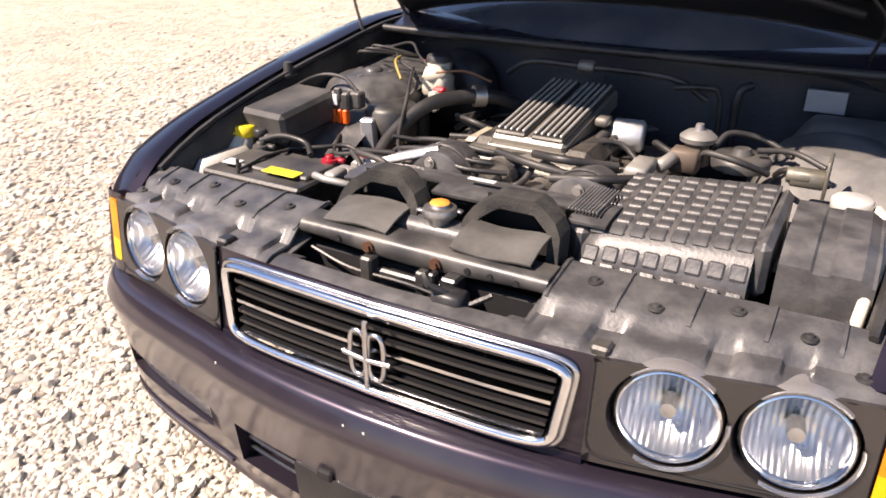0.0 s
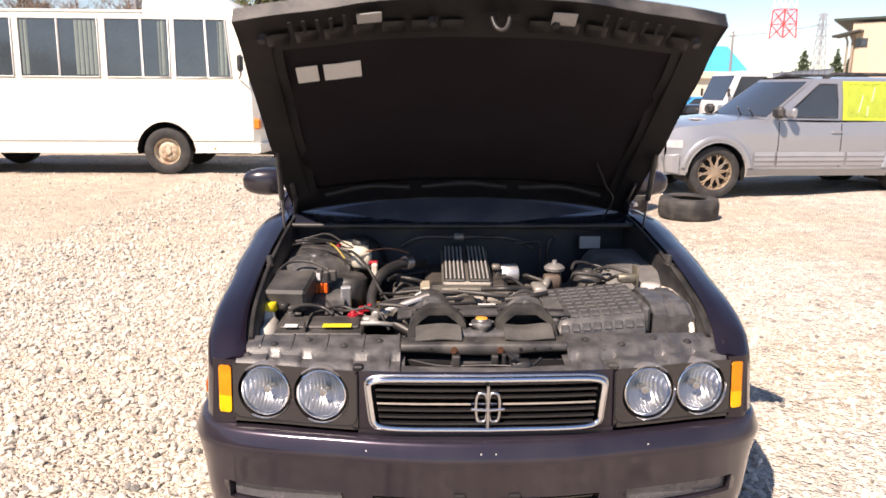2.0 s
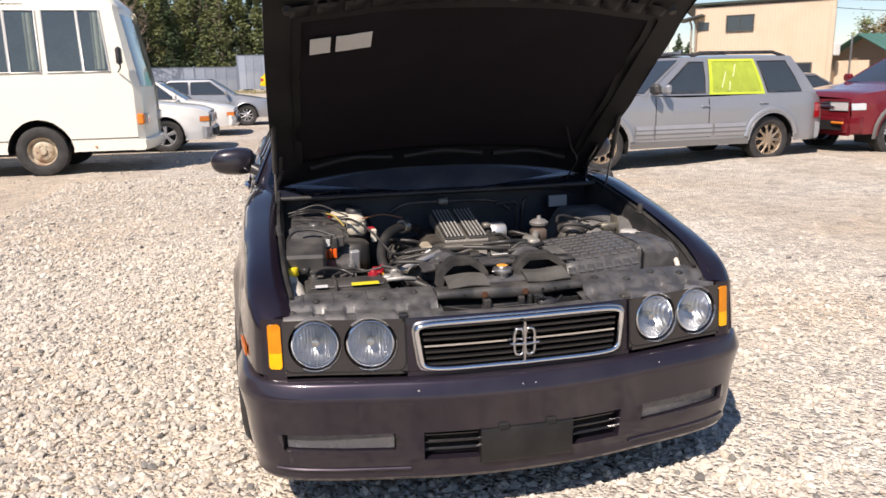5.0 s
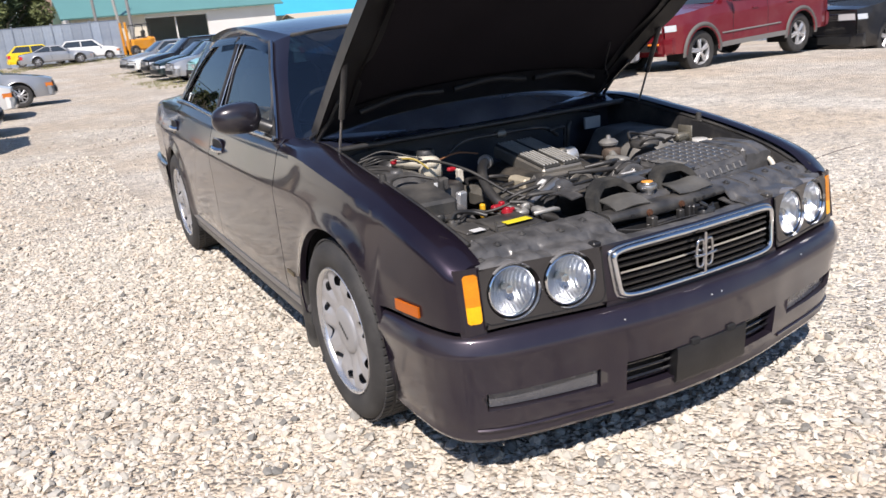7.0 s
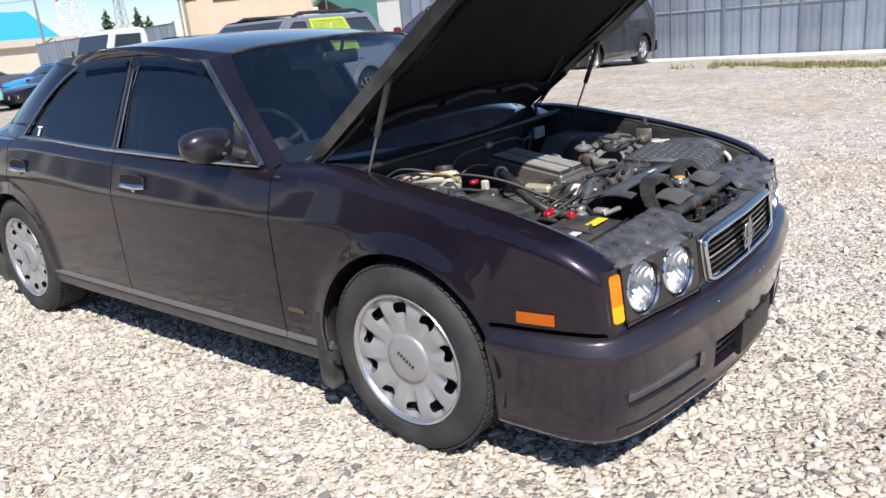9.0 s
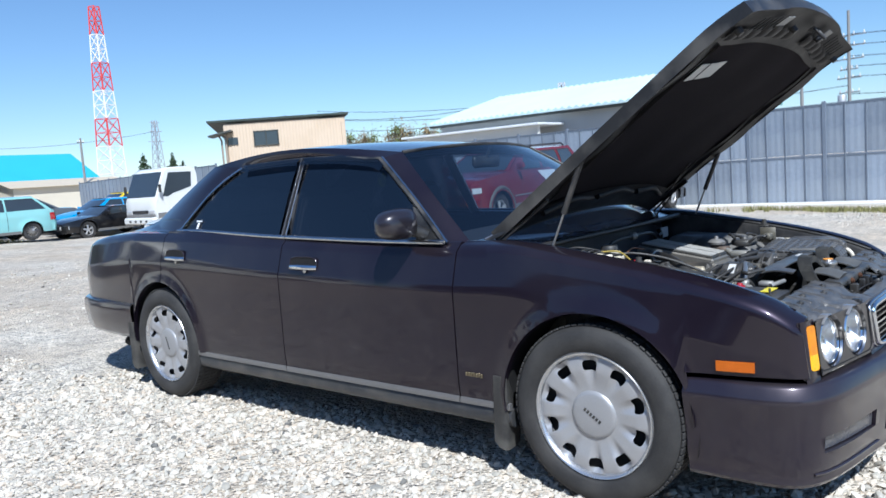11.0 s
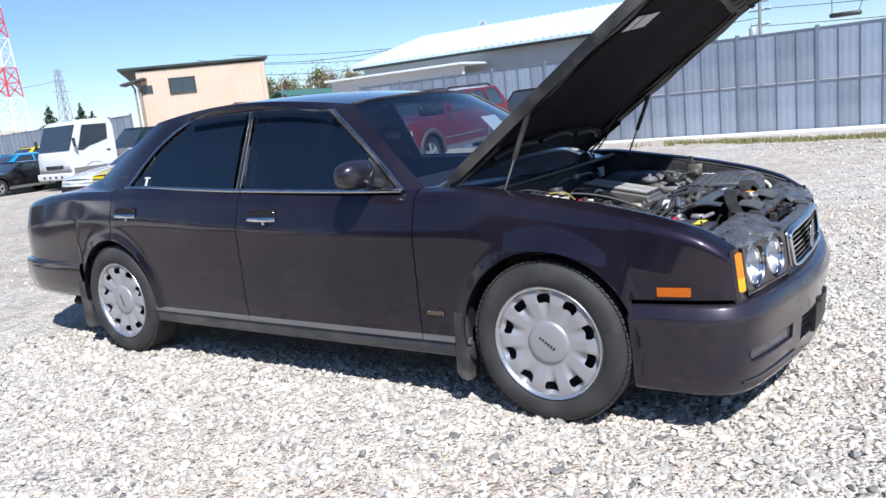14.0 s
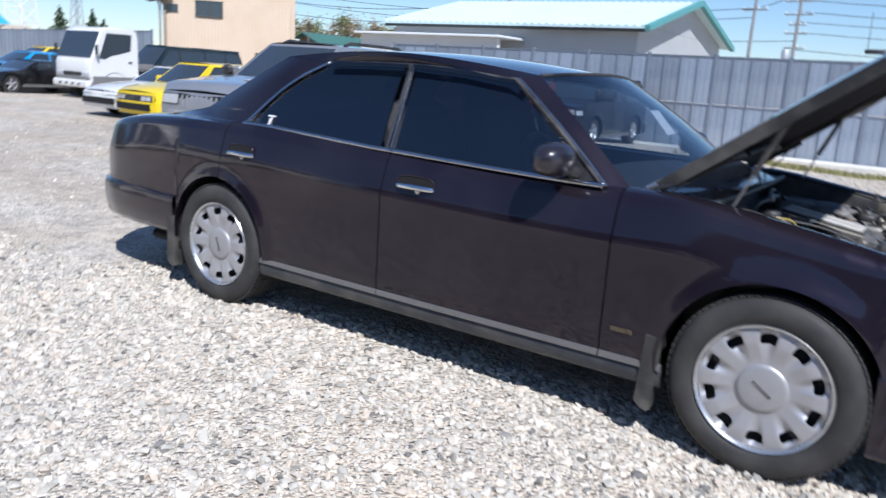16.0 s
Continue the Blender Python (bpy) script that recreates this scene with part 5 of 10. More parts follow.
# inner fenders with rolled gutters and strut towers
for s in (-1, 1):
    inner = Shape()
    sec = [(0.0, 0.008), (-0.008, -0.004), (-0.018, -0.016), (-0.034, -0.018), (-0.042, -0.010), (-0.05, -0.02), (-0.055, -0.10), (-0.075, -0.25), (-0.12, -0.5)]
    inner.grid(lambda y, k: (s * (hood_gap(y) + sec[int(k)][0]), y, belt(y) + sec[int(k)][1]), spread(0.30, 1.45, 20), list(range(len(sec))))
    part("inner_fender", inner, DARKSTEEL, car, "", 60)
    seal = Shape().tube([(s * (hood_gap(y) - 0.036), y, belt(y) - 0.004) for y in spread(0.34, 1.36, 16)], 0.007, 6)
    part("rubber_seal", seal, RUBBER2, car)
    tower = Shape()
    prof = [(0.0, 0.012), (0.035, 0.011), (0.075, 0.004), (0.110, -0.012), (0.14, -0.045), (0.158, -0.11), (0.165, -0.3)]
    tower.lathe(prof, (s * 0.575, 0.985, 0.792 if s < 0 else 0.778), "z", 28)
    if s < 0:
        tower.lathe([(0.0, 0.022), (0.02, 0.021), (0.026, 0.012), (0.028, -0.002)], (s * 0.565, 0.985, 0.792), "z", 16)
    part("strut_tower", tower, mat("dusty grey body primer", (0.085, 0.082, 0.078), 0.55, 0, 0.12, 8, 90, 0.04, 0, (0.28, 0.26, 0.23), 0.4) if s > 0 else DUSTY, car, "dusty rounded strut tower", 60)
    for k in range(3 if s < 0 else 0):
        b = Shape()
        t = 0.6 + 2.1 * k
        bolt(b, (s * 0.575 + 0.055 * math.cos(t), 0.985 + 0.055 * math.sin(t), 0.790))
        part("tower_bolt", b, STEEL, car)
    if s < 0:
        apron = Shape().grid(lambda x, y: (s * x, y, lerp([(0.62, 0.655), (0.8, 0.735), (0.95, 0.772), (1.2, 0.80)], y) - 0.10 * max(0, 0.60 - x)), spread(0.44, 0.69, 6), spread(0.62, 1.22, 10))
    else:
        apron = Shape().grid(lambda x, y: (x, y, 0.62 + (0.155 + 0.05 * (y - 0.9)) * ease((x - 0.395) / 0.12) * ease((y - 0.66) / 0.22) * ease((1.27 - y) / 0.09)), spread(0.39, 0.70, 16), spread(0.66, 1.27, 24))
    part("apron", apron, GREYPL if s > 0 else DUSTY, car, "dusty painted apron")
    stop = Shape().cyl((s * 0.700, 0.80, 0.815), (s * 0.700, 0.80, 0.845), 0.013, 0.010, 12).box((s * 0.702, 0.80, 0.812), (0.03, 0.05, 0.012), 0.004)
    part("hood_bumper_stop", stop, RUBBER2, car)

# floor of the bay, blackened in place of deep shade
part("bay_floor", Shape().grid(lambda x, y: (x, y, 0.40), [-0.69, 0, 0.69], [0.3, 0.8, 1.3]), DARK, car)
fire = Shape().grid(lambda x, z: (x, 1.275 - 0.04 * math.cos(3 * x) + 0.02 * math.sin(9 * z), z), spread(-0.70, 0.70, 20), spread(0.40, 0.87, 8))
part("firewall", fire, mat("black firewall matting", (0.012, 0.013, 0.019), 0.45, 0.1, 0.25, 7, 90, 0.15), car)
# cowl: the navy tint in its black stands for mirrored sky
cowl = Shape().grid(lambda x, v: (x, 1.225 + 0.255 * v - 0.125 * (1 - (x / 0.72) ** 2) * v, 0.868 + 0.036 * math.sin(v * 1.7) + 0.012 * (1 - (x / 0.72) ** 2)), spread(-0.72, 0.72, 24), spread(0, 1, 8))
cowl.thick(0.006)
part("cowl_panel", cowl, mat("cowl black with sky tint", (0.022, 0.025, 0.042), 0.25, 0.2, 0.15, 6, 90, 0.03, 0.7), car)
weather = Shape().tube([(x, 1.222 - 0.02 * (1 - (x / 0.7) ** 2), 0.874) for x in spread(-0.70, 0.70, 20)], 0.011, 8)
part("weather_strip", weather, RUBBER2, car)
# blue base colour carries the sky mirrored at the windscreen's foot
cover = Shape().grid(lambda x, v: (x, 1.265 + 0.09 * (x / 0.7) ** 2 + 0.105 * v, 0.922 - 0.085 * abs(x / 0.7) ** 2.4 + 0.078 * v - 0.01 * v * v - 0.05 * max(0, -v) ** 1.5), spread(-0.69, 0.69, 28), [-0.32, -0.24, -0.16, -0.08] + spread(0, 1, 8))
cover.thick(0.005)
part("screen_base", cover, mat("dusty screen base with sky tint", (0.060, 0.070, 0.098), 0.16, 0.1, 0.15, 4, 150, 0.02, 1.0, (0.18, 0.18, 0.19), 0.3), car, "glossy panel at the windscreen base, sky reflection in its blue")
part("firewall_label", Shape().box((0.518, 1.232, 0.802), (0.085, 0.012, 0.05), 0.001, None), LABELGREY, car, "grey plate on the firewall")
part("fuel_rail_pipe", Shape().tube(spline([(-0.25, 1.16, 0.80), (-0.18, 1.15, 0.838), (-0.03, 1.14, 0.842), (0.18, 1.15, 0.835), (0.27, 1.16, 0.79)], 6), 0.008, 8), DARKSTEEL, car)
part("pipe_union", Shape().cyl((-0.045, 1.14, 0.842), (-0.005, 1.14, 0.842), 0.017, None, 12, 0.003), CAST, car)
hose([(0.30, 1.18, 0.62), (0.30, 1.15, 0.80), (0.26, 1.13, 0.825), (0.20, 1.12, 0.82)], 0.0065, DARKSTEEL, "coolant_pipe", "bent metal pipe")
hose([(0.335, 1.2, 0.60), (0.335, 1.17, 0.80), (0.36, 1.19, 0.83)], 0.010)

# radiator support
support = sub("radiator_support", "")
bar = Shape()
bar.ring_sweep([[(x, y, z) for y, z in ((0.276, 0.676 - 0.006 * math.cos(x * 13)), (0.271, 0.681 - 0.006 * math.cos(x * 13)), (0.272, 0.699), (0.279, 0.706), (0.325, 0.709), (0.332, 0.703), (0.332, 0.68))] for x in spread(-0.236, 0.240, 16)])
part("upper_bar", bar, mat("dusty black steel bar", (0.06, 0.059, 0.06), 0.42, 0.5, 0.2, 10, 90, 0.05, 0, (0.23, 0.21, 0.18), 0.45), support, "dusty black steel bar")
for x in (-0.15, 0.105, 0.145, 0.19):
    part("bar_hole", Shape().cyl((x, 0.284, 0.690), (x, 0.2685, 0.690), 0.0055, None, 10), DARK, support)
for x in (-0.085, 0.047):
    b = Shape()
    bolt(b, (x, 0.271, 0.688), 0.007, 0.005, (0, -1, 0))
    part("rusty_bolt", b, mat("rusty bolt", (0.10, 0.045, 0.025), 0.8, 0.4, 0.3), support)
brk = Shape().box((0.085, 0.262, 0.652), (0.03, 0.04, 0.06), 0.004).box((-0.08, 0.264, 0.652), (0.024, 0.03, 0.05), 0.004).box((0.0, 0.27, 0.640), (0.19, 0.014, 0.03), 0.004).box((0.03, 0.258, 0.655), (0.02, 0.02, 0.045), 0.003).box((0.055, 0.25, 0.66), (0.012, 0.02, 0.05), 0.003)
part("latch_bracket", brk, DARKSTEEL, support)
lt = Shape().box((0.10, 0.225, 0.655), (0.055, 0.04, 0.04), 0.006).tube([(0.10, 0.22, 0.67), (0.075, 0.20, 0.69), (0.06, 0.21, 0.70)], 0.006, 6).tube([(0.12, 0.22, 0.65), (0.16, 0.25, 0.67)], 0.005, 6)
part("hood_latch", lt, BLACK, support, "black hood latch")
part("latch_cable", Shape().tube(spline([(-0.21, 0.27, 0.66), (-0.12, 0.26, 0.645), (0.0, 0.25, 0.65), (0.09, 0.23, 0.655)], 5), 0.003, 6), DARKSTEEL, support)
part("condenser", Shape().box((0, 0.30, 0.53), (0.62, 0.02, 0.25), 0.004), DARK, support)
# cover over the grille, with a slot in its middle
gc = Shape().grid(lambda x, v: (x, face_y(x, 0.655) + 0.012 + (0.27 - face_y(x, 0.655)) * v * 0.62, 0.654 + 0.010 * math.sin(v * 3) - 0.006 * (1 - abs(x) / 0.35)), spread(-0.35, 0.35, 28), spread(0, 1, 6), lambda x, v: abs(x + 0.01) < 0.2 and v > 0.66)
gc.thick(0.004)
part("grille_cover", gc, DUSTY, support, "dusty black cover behind the grille")
for s in (-1, 1):
    # stepped plastic covers over the headlamps: a crumpled front shelf, a riser and a smooth sloping panel with seams
    def ledge(x, v, s=s):
        a = abs(x)
        y0, y1 = face_y(a, 0.664) + 0.010, 0.372
        y = y0 + (y1 - y0) * v
        ph = (a * 8.2 + 0.15 * math.sin(23 * a)) % 1
        block = ease(min(ph, 1 - ph) / 0.06 - 2.2)
        shelf = max(0.0, 1 - abs(v - 0.24) / 0.2)
        z = lerp([(0, 0.657), (0.06, 0.664), (0.34, 0.666), (0.46, 0.690), (0.52, 0.696), (0.93, 0.707), (1.0, 0.702)], v)
        z += 0.009 * block * ease(shelf * 2.2) - 0.0015 * (v > 0.5) * abs(math.sin(a * 30))
        return (s * a, y, z - 0.05 * max(0, a - 0.62))

    lg = Shape().grid(ledge, spread(0.238, 0.70, 92), [0, 0.05, 0.10, 0.16, 0.22, 0.28, 0.34, 0.40, 0.46, 0.52, 0.62, 0.75, 0.86, 0.93, 1.0])
    lg.thick(0.004)
    part("headlamp_cover", lg, DUSTY, support, "dusty stepped plastic cover", 32)
    for x in (0.243, 0.345, 0.45, 0.55, 0.64):
        rings = []
        for v in spread(0.44, 0.99, 7):
            p = ledge(x, v)
            rings.append([(p[0] + dx, p[1], p[2] + dz) for dx, dz in ((-0.004, -0.001), (-0.0025, 0.004), (0.0025, 0.004), (0.004, -0.001))])
        part("cover_seam", Shape().ring_sweep(rings), DUSTY, support)
    back = Shape().grid(lambda x, v: (s * x, 0.372 + 0.004 * v, 0.699 - 0.05 * max(0, x - 0.62) - 0.12 * v), spread(0.225, 0.70, 30), [0, 0.5, 1])
    part("cover_back", back, DUSTY, support)
    # sloping gusset towards the grille
    gus = Shape().grid(lambda u, v: (s * (0.225 + 0.10 * u), face_y(0.3, 0.655) + 0.02 + 0.10 * v + 0.03 * u * v, 0.652 + 0.016 * v * (1 - 0.6 * u) + 0.010 * math.sin(math.pi * u) * v), spread(0, 1, 8), spread(0, 1, 6))
    gus.thick(0.004)
    part("grille_gusset", gus, DUSTY, support)
    for x, v in ((0.30, 0.72), (0.40, 0.55), (0.505, 0.74), (0.60, 0.56), (0.672, 0.30)):
        p = ledge(x, v)
        part("push_clip", Shape().lathe([(0.0, 0.006), (0.005, 0.0055), (0.006, 0.002), (0.011, 0.0015), (0.012, -0.002)], (p[0], p[1], p[2] + 0.002), "z", 14), BLACK, support, "black push clip")
    part("ledge_clip", Shape().box((s * 0.353, 0.205, 0.652), (0.028, 0.03, 0.04), 0.004), DARKSTEEL, support)

# radiator, shroud and foam air guides
rad = sub("radiator", "")
part("core", Shape().box((0, 0.365, 0.54), (0.66, 0.05, 0.30), 0.006), DARK, rad)
tank = Shape().ring_sweep([[(x, 0.368 + 0.030 * math.cos(t), 0.700 + 0.022 * math.sin(t)) for t in spread(0, 2 * math.pi, 12)[:-1]] for x in spread(-0.075, 0.085, 4)])
part("top_tank", tank, DUSTY, rad)
neck = Shape().cyl((0.0, 0.366, 0.70), (0.0, 0.366, 0.735), 0.021, None, 20)
part("filler_neck", neck, STEEL, rad)
capr = Shape().lathe([(0.0, 0.016), (0.015, 0.016), (0.018, 0.010), (0.029, 0.008), (0.032, 0.0), (0.030, -0.006)], (0, 0.366, 0.737), "z", 28)
for t in (0.4, 3.54):
    capr.box((0.033 * math.cos(t), 0.366 + 0.033 * math.sin(t), 0.738), (0.016, 0.012, 0.006), 0.002)
part("radiator_cap", capr, STEEL, rad, "steel radiator cap")
part("cap_label", Shape().lathe([(0.0, 0.0180), (0.0165, 0.0175), (0.018, 0.0155)], (0, 0.366, 0.737), "z", 24), mat("orange cap label", (0.72, 0.30, 0.05), 0.45, 0, 0.15, 60), rad, "round orange cap label")
for x0, x1 in ((-0.195, -0.062), (0.062, 0.205)):
    xm = (x0 + x1) / 2
    plate = Shape().grid(lambda x, v: (x, 0.288 + 0.088 * v, 0.714 + 0.017 * v + 0.006 * math.sin(v * 3) + 0.003 * math.sin(40 * x)), spread(x0, x1, 6), spread(0, 1, 6))
    plate.thick(0.004)
    part("air_guide_plate", plate, mat("dusty olive grey panel", (0.07, 0.068, 0.063), 0.5, 0.1, 0.2, 8, 90, 0.05, 0, (0.22, 0.21, 0.19), 0.35), rad, "dusty grey air guide plate")
    foam = []
    w = (x1 - x0) / 2
    for px, pz in ((x0 - 0.014, 0.705), (x0 - 0.006, 0.738), (x0 + 0.004, 0.752), (x0 + 0.03, 0.770), (x0 + 0.04, 0.774), (x1 - 0.04, 0.774), (x1 - 0.03, 0.770), (x1 - 0.004, 0.752), (x1 + 0.006, 0.738), (x1 + 0.012, 0.700)):
        foam.append(Vector((px, 0.372 + 0.55 * (pz - 0.705), pz - 0.006)))
    fo = Shape()
    path2 = foam
    rings = []
    for i, p in enumerate(path2):
        a, b = path2[max(i - 1, 0)], path2[min(i + 1, len(path2) - 1)]
        d = (b - a).normalized()
        nrm = Vector((-d.z, 0, d.x))
        rings.append([tuple(p + nrm * o + Vector((0, e, 0))) for o, e in ((-0.012, -0.024), (0.011, -0.022), (0.012, 0.022), (-0.010, 0.024))])
    fo.ring_sweep(rings)
    part("foam_guide", fo, mat("black foam rubber", (0.013, 0.013, 0.013), 0.9, 0, 0.3, 20, 250, 0.3, 0, (0.13, 0.12, 0.10), 0.25), rad, "arched black foam strip", 15)
    # black sheet in place of the shade within the fan opening
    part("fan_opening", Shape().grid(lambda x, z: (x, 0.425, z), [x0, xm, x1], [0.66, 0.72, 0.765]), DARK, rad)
sh_ = Shape().grid(lambda x, v: (x, 0.425 + 0.165 * v, 0.744 + 0.020 * math.sin(v * 3.0) - 0.10 * max(0, -x - 0.17) - 0.03 * v), spread(-0.25, 0.275, 24), spread(0, 1, 8), lambda x, v: v < 0.2 and (0.06 < abs(x) < 0.2))
sh_.thick(0.005)
part("fan_shroud", sh_, DUSTY, rad, "dusty black fan shroud", 45)
part("shroud_label", Shape().box((0.025, 0.475, 0.7635), (0.055, 0.012, 0.0015), 0.0005), LABEL, rad, "small white label")
for x, z in ((-0.16, 0.728), (0.165, 0.728)):
    b = Shape()
    bolt(b, (x, 0.602, z), 0.008, 0.006, (0, -1, 0))
    part("shroud_bolt", b, STEEL, rad)
for k in range(9):
    part("shroud_rib", Shape().box((0.205 + 0.006 * k, 0.50, 0.7585), (0.003, 0.12, 0.004), 0.001), GREYPL, rad)

# engine
eng = sub("engine", "")
base = Shape().box((0.0, 0.80, 0.60), (0.44, 0.46, 0.2), 0.04).box((-0.01, 0.93, 0.70), (0.30, 0.36, 0.09), 0.025)
part("block", base, mat("oily engine casting", (0.05, 0.048, 0.045), 0.55, 0.5, 0.3, 14, 120, 0.2, 0, (0.16, 0.13, 0.1), 0.4), eng)
C = Matrix.Translation((-0.012, 0.925, 0.772)) @ Matrix.Rotation(radians(9.5), 4, "X") @ Matrix.Rotation(radians(-1), 4, "Z")
part("intake_cover", Shape().box((0, 0, -0.012), (0.175, 0.33, 0.05), 0.008, C).box((0, -0.17, -0.03), (0.19, 0.03, 0.05), 0.008, C), CAST, eng, "cast aluminium intake cover")
for sx in (-0.0435, 0.0435):
    part("cover_plate", Shape().box((sx, 0, 0.014), (0.076, 0.318, 0.012), 0.004, C), mat("dark cast plate", (0.06, 0.058, 0.054), 0.5, 0.6, 0.2, 14, 150, 0.1), eng, "dark ribbed plate")
    for k in range(5):
        part("cooling_fin", Shape().box((sx - 0.029 + 0.0145 * k, 0.0, 0.0225), (0.0062, 0.300, 0.007), 0.0018, C), mat("worn fin metal", (0.42, 0.41, 0.385), 0.5, 0.4, 0.2, 30, 150, 0.08), eng)
part("intake_front", Shape().ring_sweep([[(x, 0.735 + 0.045 * math.cos(t), 0.700 + 0.038 * math.sin(t)) for t in spread(0, 2 * math.pi, 14)[:-1]] for x in spread(-0.17, 0.215, 8)]), CAST, eng, "cast intake tube")
part("intake_step", Shape().box((-0.145, 0.83, 0.712), (0.065, 0.11, 0.045), 0.010), mat("buff casting", (0.42, 0.37, 0.28), 0.55, 0.3, 0.15, 16), eng)
for x in (-0.22, 0.2):
    part("valve_cover", Shape().box((x, 0.87, 0.657), (0.12, 0.38, 0.08), 0.02), CAST, eng)
tb = Shape().cyl((0.115, 0.945, 0.742), (0.185, 0.955, 0.742), 0.036, None, 28, 0.006)
part("throttle_body", tb, mat("machined throttle metal", (0.75, 0.75, 0.74), 0.42, 0.7, 0.08, 20, 150, 0.05), eng, "bright throttle housing")
part("throttle_ring", Shape().cyl((0.095, 0.943, 0.742), (0.118, 0.946, 0.742), 0.030, None, 24, 0.004).box((0.10, 0.92, 0.775), (0.03, 0.04, 0.02), 0.004), CAST, eng)
hose([(0.115, 0.93, 0.755), (0.10, 0.89, 0.735), (0.12, 0.85, 0.71), (0.14, 0.83, 0.69)], 0.012, None, "breather_hose", "", eng)
hose([(0.135, 0.93, 0.75), (0.125, 0.89, 0.725), (0.145, 0.85, 0.70)], 0.010, None, "breather_hose", "", eng)
bt = Shape().box((0.235, 0.76, 0.735), (0.045, 0.09, 0.03), 0.006, None).cyl((0.26, 0.80, 0.73), (0.28, 0.84, 0.745), 0.014, None, 14, 0.003)
part("cast_bracket", bt, mat("pale casting", (0.3, 0.29, 0.265), 0.5, 0.4, 0.15, 20), eng, "pale cast bracket")
for x, y, z, r, nm in ((-0.03, 0.655, 0.705, 0.038, "idler_pulley"), (0.07, 0.64, 0.69, 0.030, "belt_pulley"), (-0.22, 0.62, 0.66, 0.055, "alternator_pulley")):
    p = Shape().lathe([(0.0, -0.016), (r * 0.3, -0.016), (r * 0.35, -0.008), (r * 0.75, -0.006), (r, -0.012), (r * 0.94, -0.004), (r, 0.004), (r * 0.94, 0.012), (r, 0.016)], (x, y, z), "y", 28)
    part(nm, p, CAST, eng)
for x in (-0.15, 0.165):
    dome = Shape().ring_sweep([[(x + r * math.cos(t), y, 0.672 + 1.08 * r * math.sin(t)) for t in spread(-0.3, math.pi + 0.3, 18)] for y, r in ((0.602, 0.066), (0.606, 0.074), (0.62, 0.077), (0.69, 0.077), (0.70, 0.070))])
    part("timing_cover", dome, DUSTY, eng, "dusty rounded timing cover", 40)
    part("cover_rim", Shape().tube([(x + 0.079 * math.cos(t), 0.636, 0.672 + 0.085 * math.sin(t)) for t in spread(0, math.pi, 16)], 0.004, 6), DARKSTEEL, eng)
part("cover_label", Shape().grid(lambda u, y: (-0.15 - 0.078 * math.sin(u), y, 0.672 + 0.0845 * math.cos(u)), spread(0.35, 0.95, 6), [0.645, 0.66, 0.672]), LABEL, eng, "pale label on the cover")
strap = Shape().tube([(-0.318, 0.570, 0.703), (-0.30, 0.577, 0.712), (-0.175, 0.612, 0.748), (-0.15, 0.618, 0.754)], 0.011, 6, False, 0.35)
part("cover_bracket", strap, STEEL, eng, "bare steel bracket")
part("bracket_lug", Shape().cyl((-0.322, 0.56, 0.698), (-0.318, 0.585, 0.705), 0.017, None, 14, 0.003).box((-0.345, 0.555, 0.69), (0.04, 0.03, 0.022), 0.006), mat("oxidised lug", (0.34, 0.33, 0.31), 0.5, 0.5, 0.2), eng)
for k, (z, y) in enumerate(((0.70, 0.62), (0.708, 0.65), (0.70, 0.68), (0.712, 0.71))):
    hose([(-0.33, y + 0.06, z - 0.02), (-0.28, y + 0.02, z + 0.012), (-0.18, y, z + 0.03), (-0.08, y - 0.01, z + 0.025), (0.0, y + 0.02, z + 0.02)], 0.006, None, "spark_lead", "", eng, 5, 8)
for k, (a, b, c) in enumerate((((0.03, 0.70, 0.75), (0.11, 0.66, 0.762), (0.20, 0.72, 0.745)), ((-0.05, 0.69, 0.745), (0.05, 0.65, 0.745), (0.16, 0.66, 0.73)), ((0.1, 0.62, 0.735), (0.2, 0.62, 0.75), (0.27, 0.70, 0.74)))):
    hose([a, b, c], 0.009, None, "vacuum_hose", "", eng, 6, 8)

# air filter box, ribbed, and its neighbour
air = sub("air_cleaner", "")
AX0, AX1, AY0, AY1 = 0.238, 0.503, 0.402, 0.712
air_z = lambda x, y: 0.755 + 0.08 * (x - 0.37) + 0.06 * (y - 0.55) - 0.045 * max(0, (AY0 + 0.05 - y) / 0.05) ** 2 - 0.02 * max(0, (y - AY1 + 0.03) / 0.03) ** 2 - 0.02 * max(0, (AX0 + 0.03 - x) / 0.03) ** 2
ab = Shape().grid(lambda x, y: (x, y, air_z(x, y)), spread(AX0, AX1, 18), spread(AY0, AY1, 18))
for y in (AY0, AY1):
    ab.grid(lambda x, d: (x, y - (0.015 * d if y == AY0 else 0), air_z(x, y) - 0.12 * d), spread(AX0, AX1, 18), [0, 0.5, 1])
for x in (AX0, AX1):
    ab.grid(lambda y, d: (x, y, air_z(x, y) - 0.12 * d), spread(AY0, AY1, 18), [0, 0.5, 1])
part("lid", ab, DUSTY, air, "", 40)
PADM = Shape().box((0, 0, 0), (0.0255, 0.0265, 0.009), 0.003).mesh("rib_pad", DUSTY, 12)
for i in range(8):
    for j in range(-1, 8):
        x, y = AX0 + 0.022 + 0.0325 * i, AY0 + 0.04 + 0.0325 * j
        pad = new("rib_pad", PADM)
        pad.parent = air
        slope = (air_z(x, y + 0.008) - air_z(x, y - 0.008)) / 0.016
        pad.matrix_basis = Matrix.Translation((x, y, air_z(x, y) - 0.0018)) @ Matrix.Rotation(math.atan(slope), 4, "X")
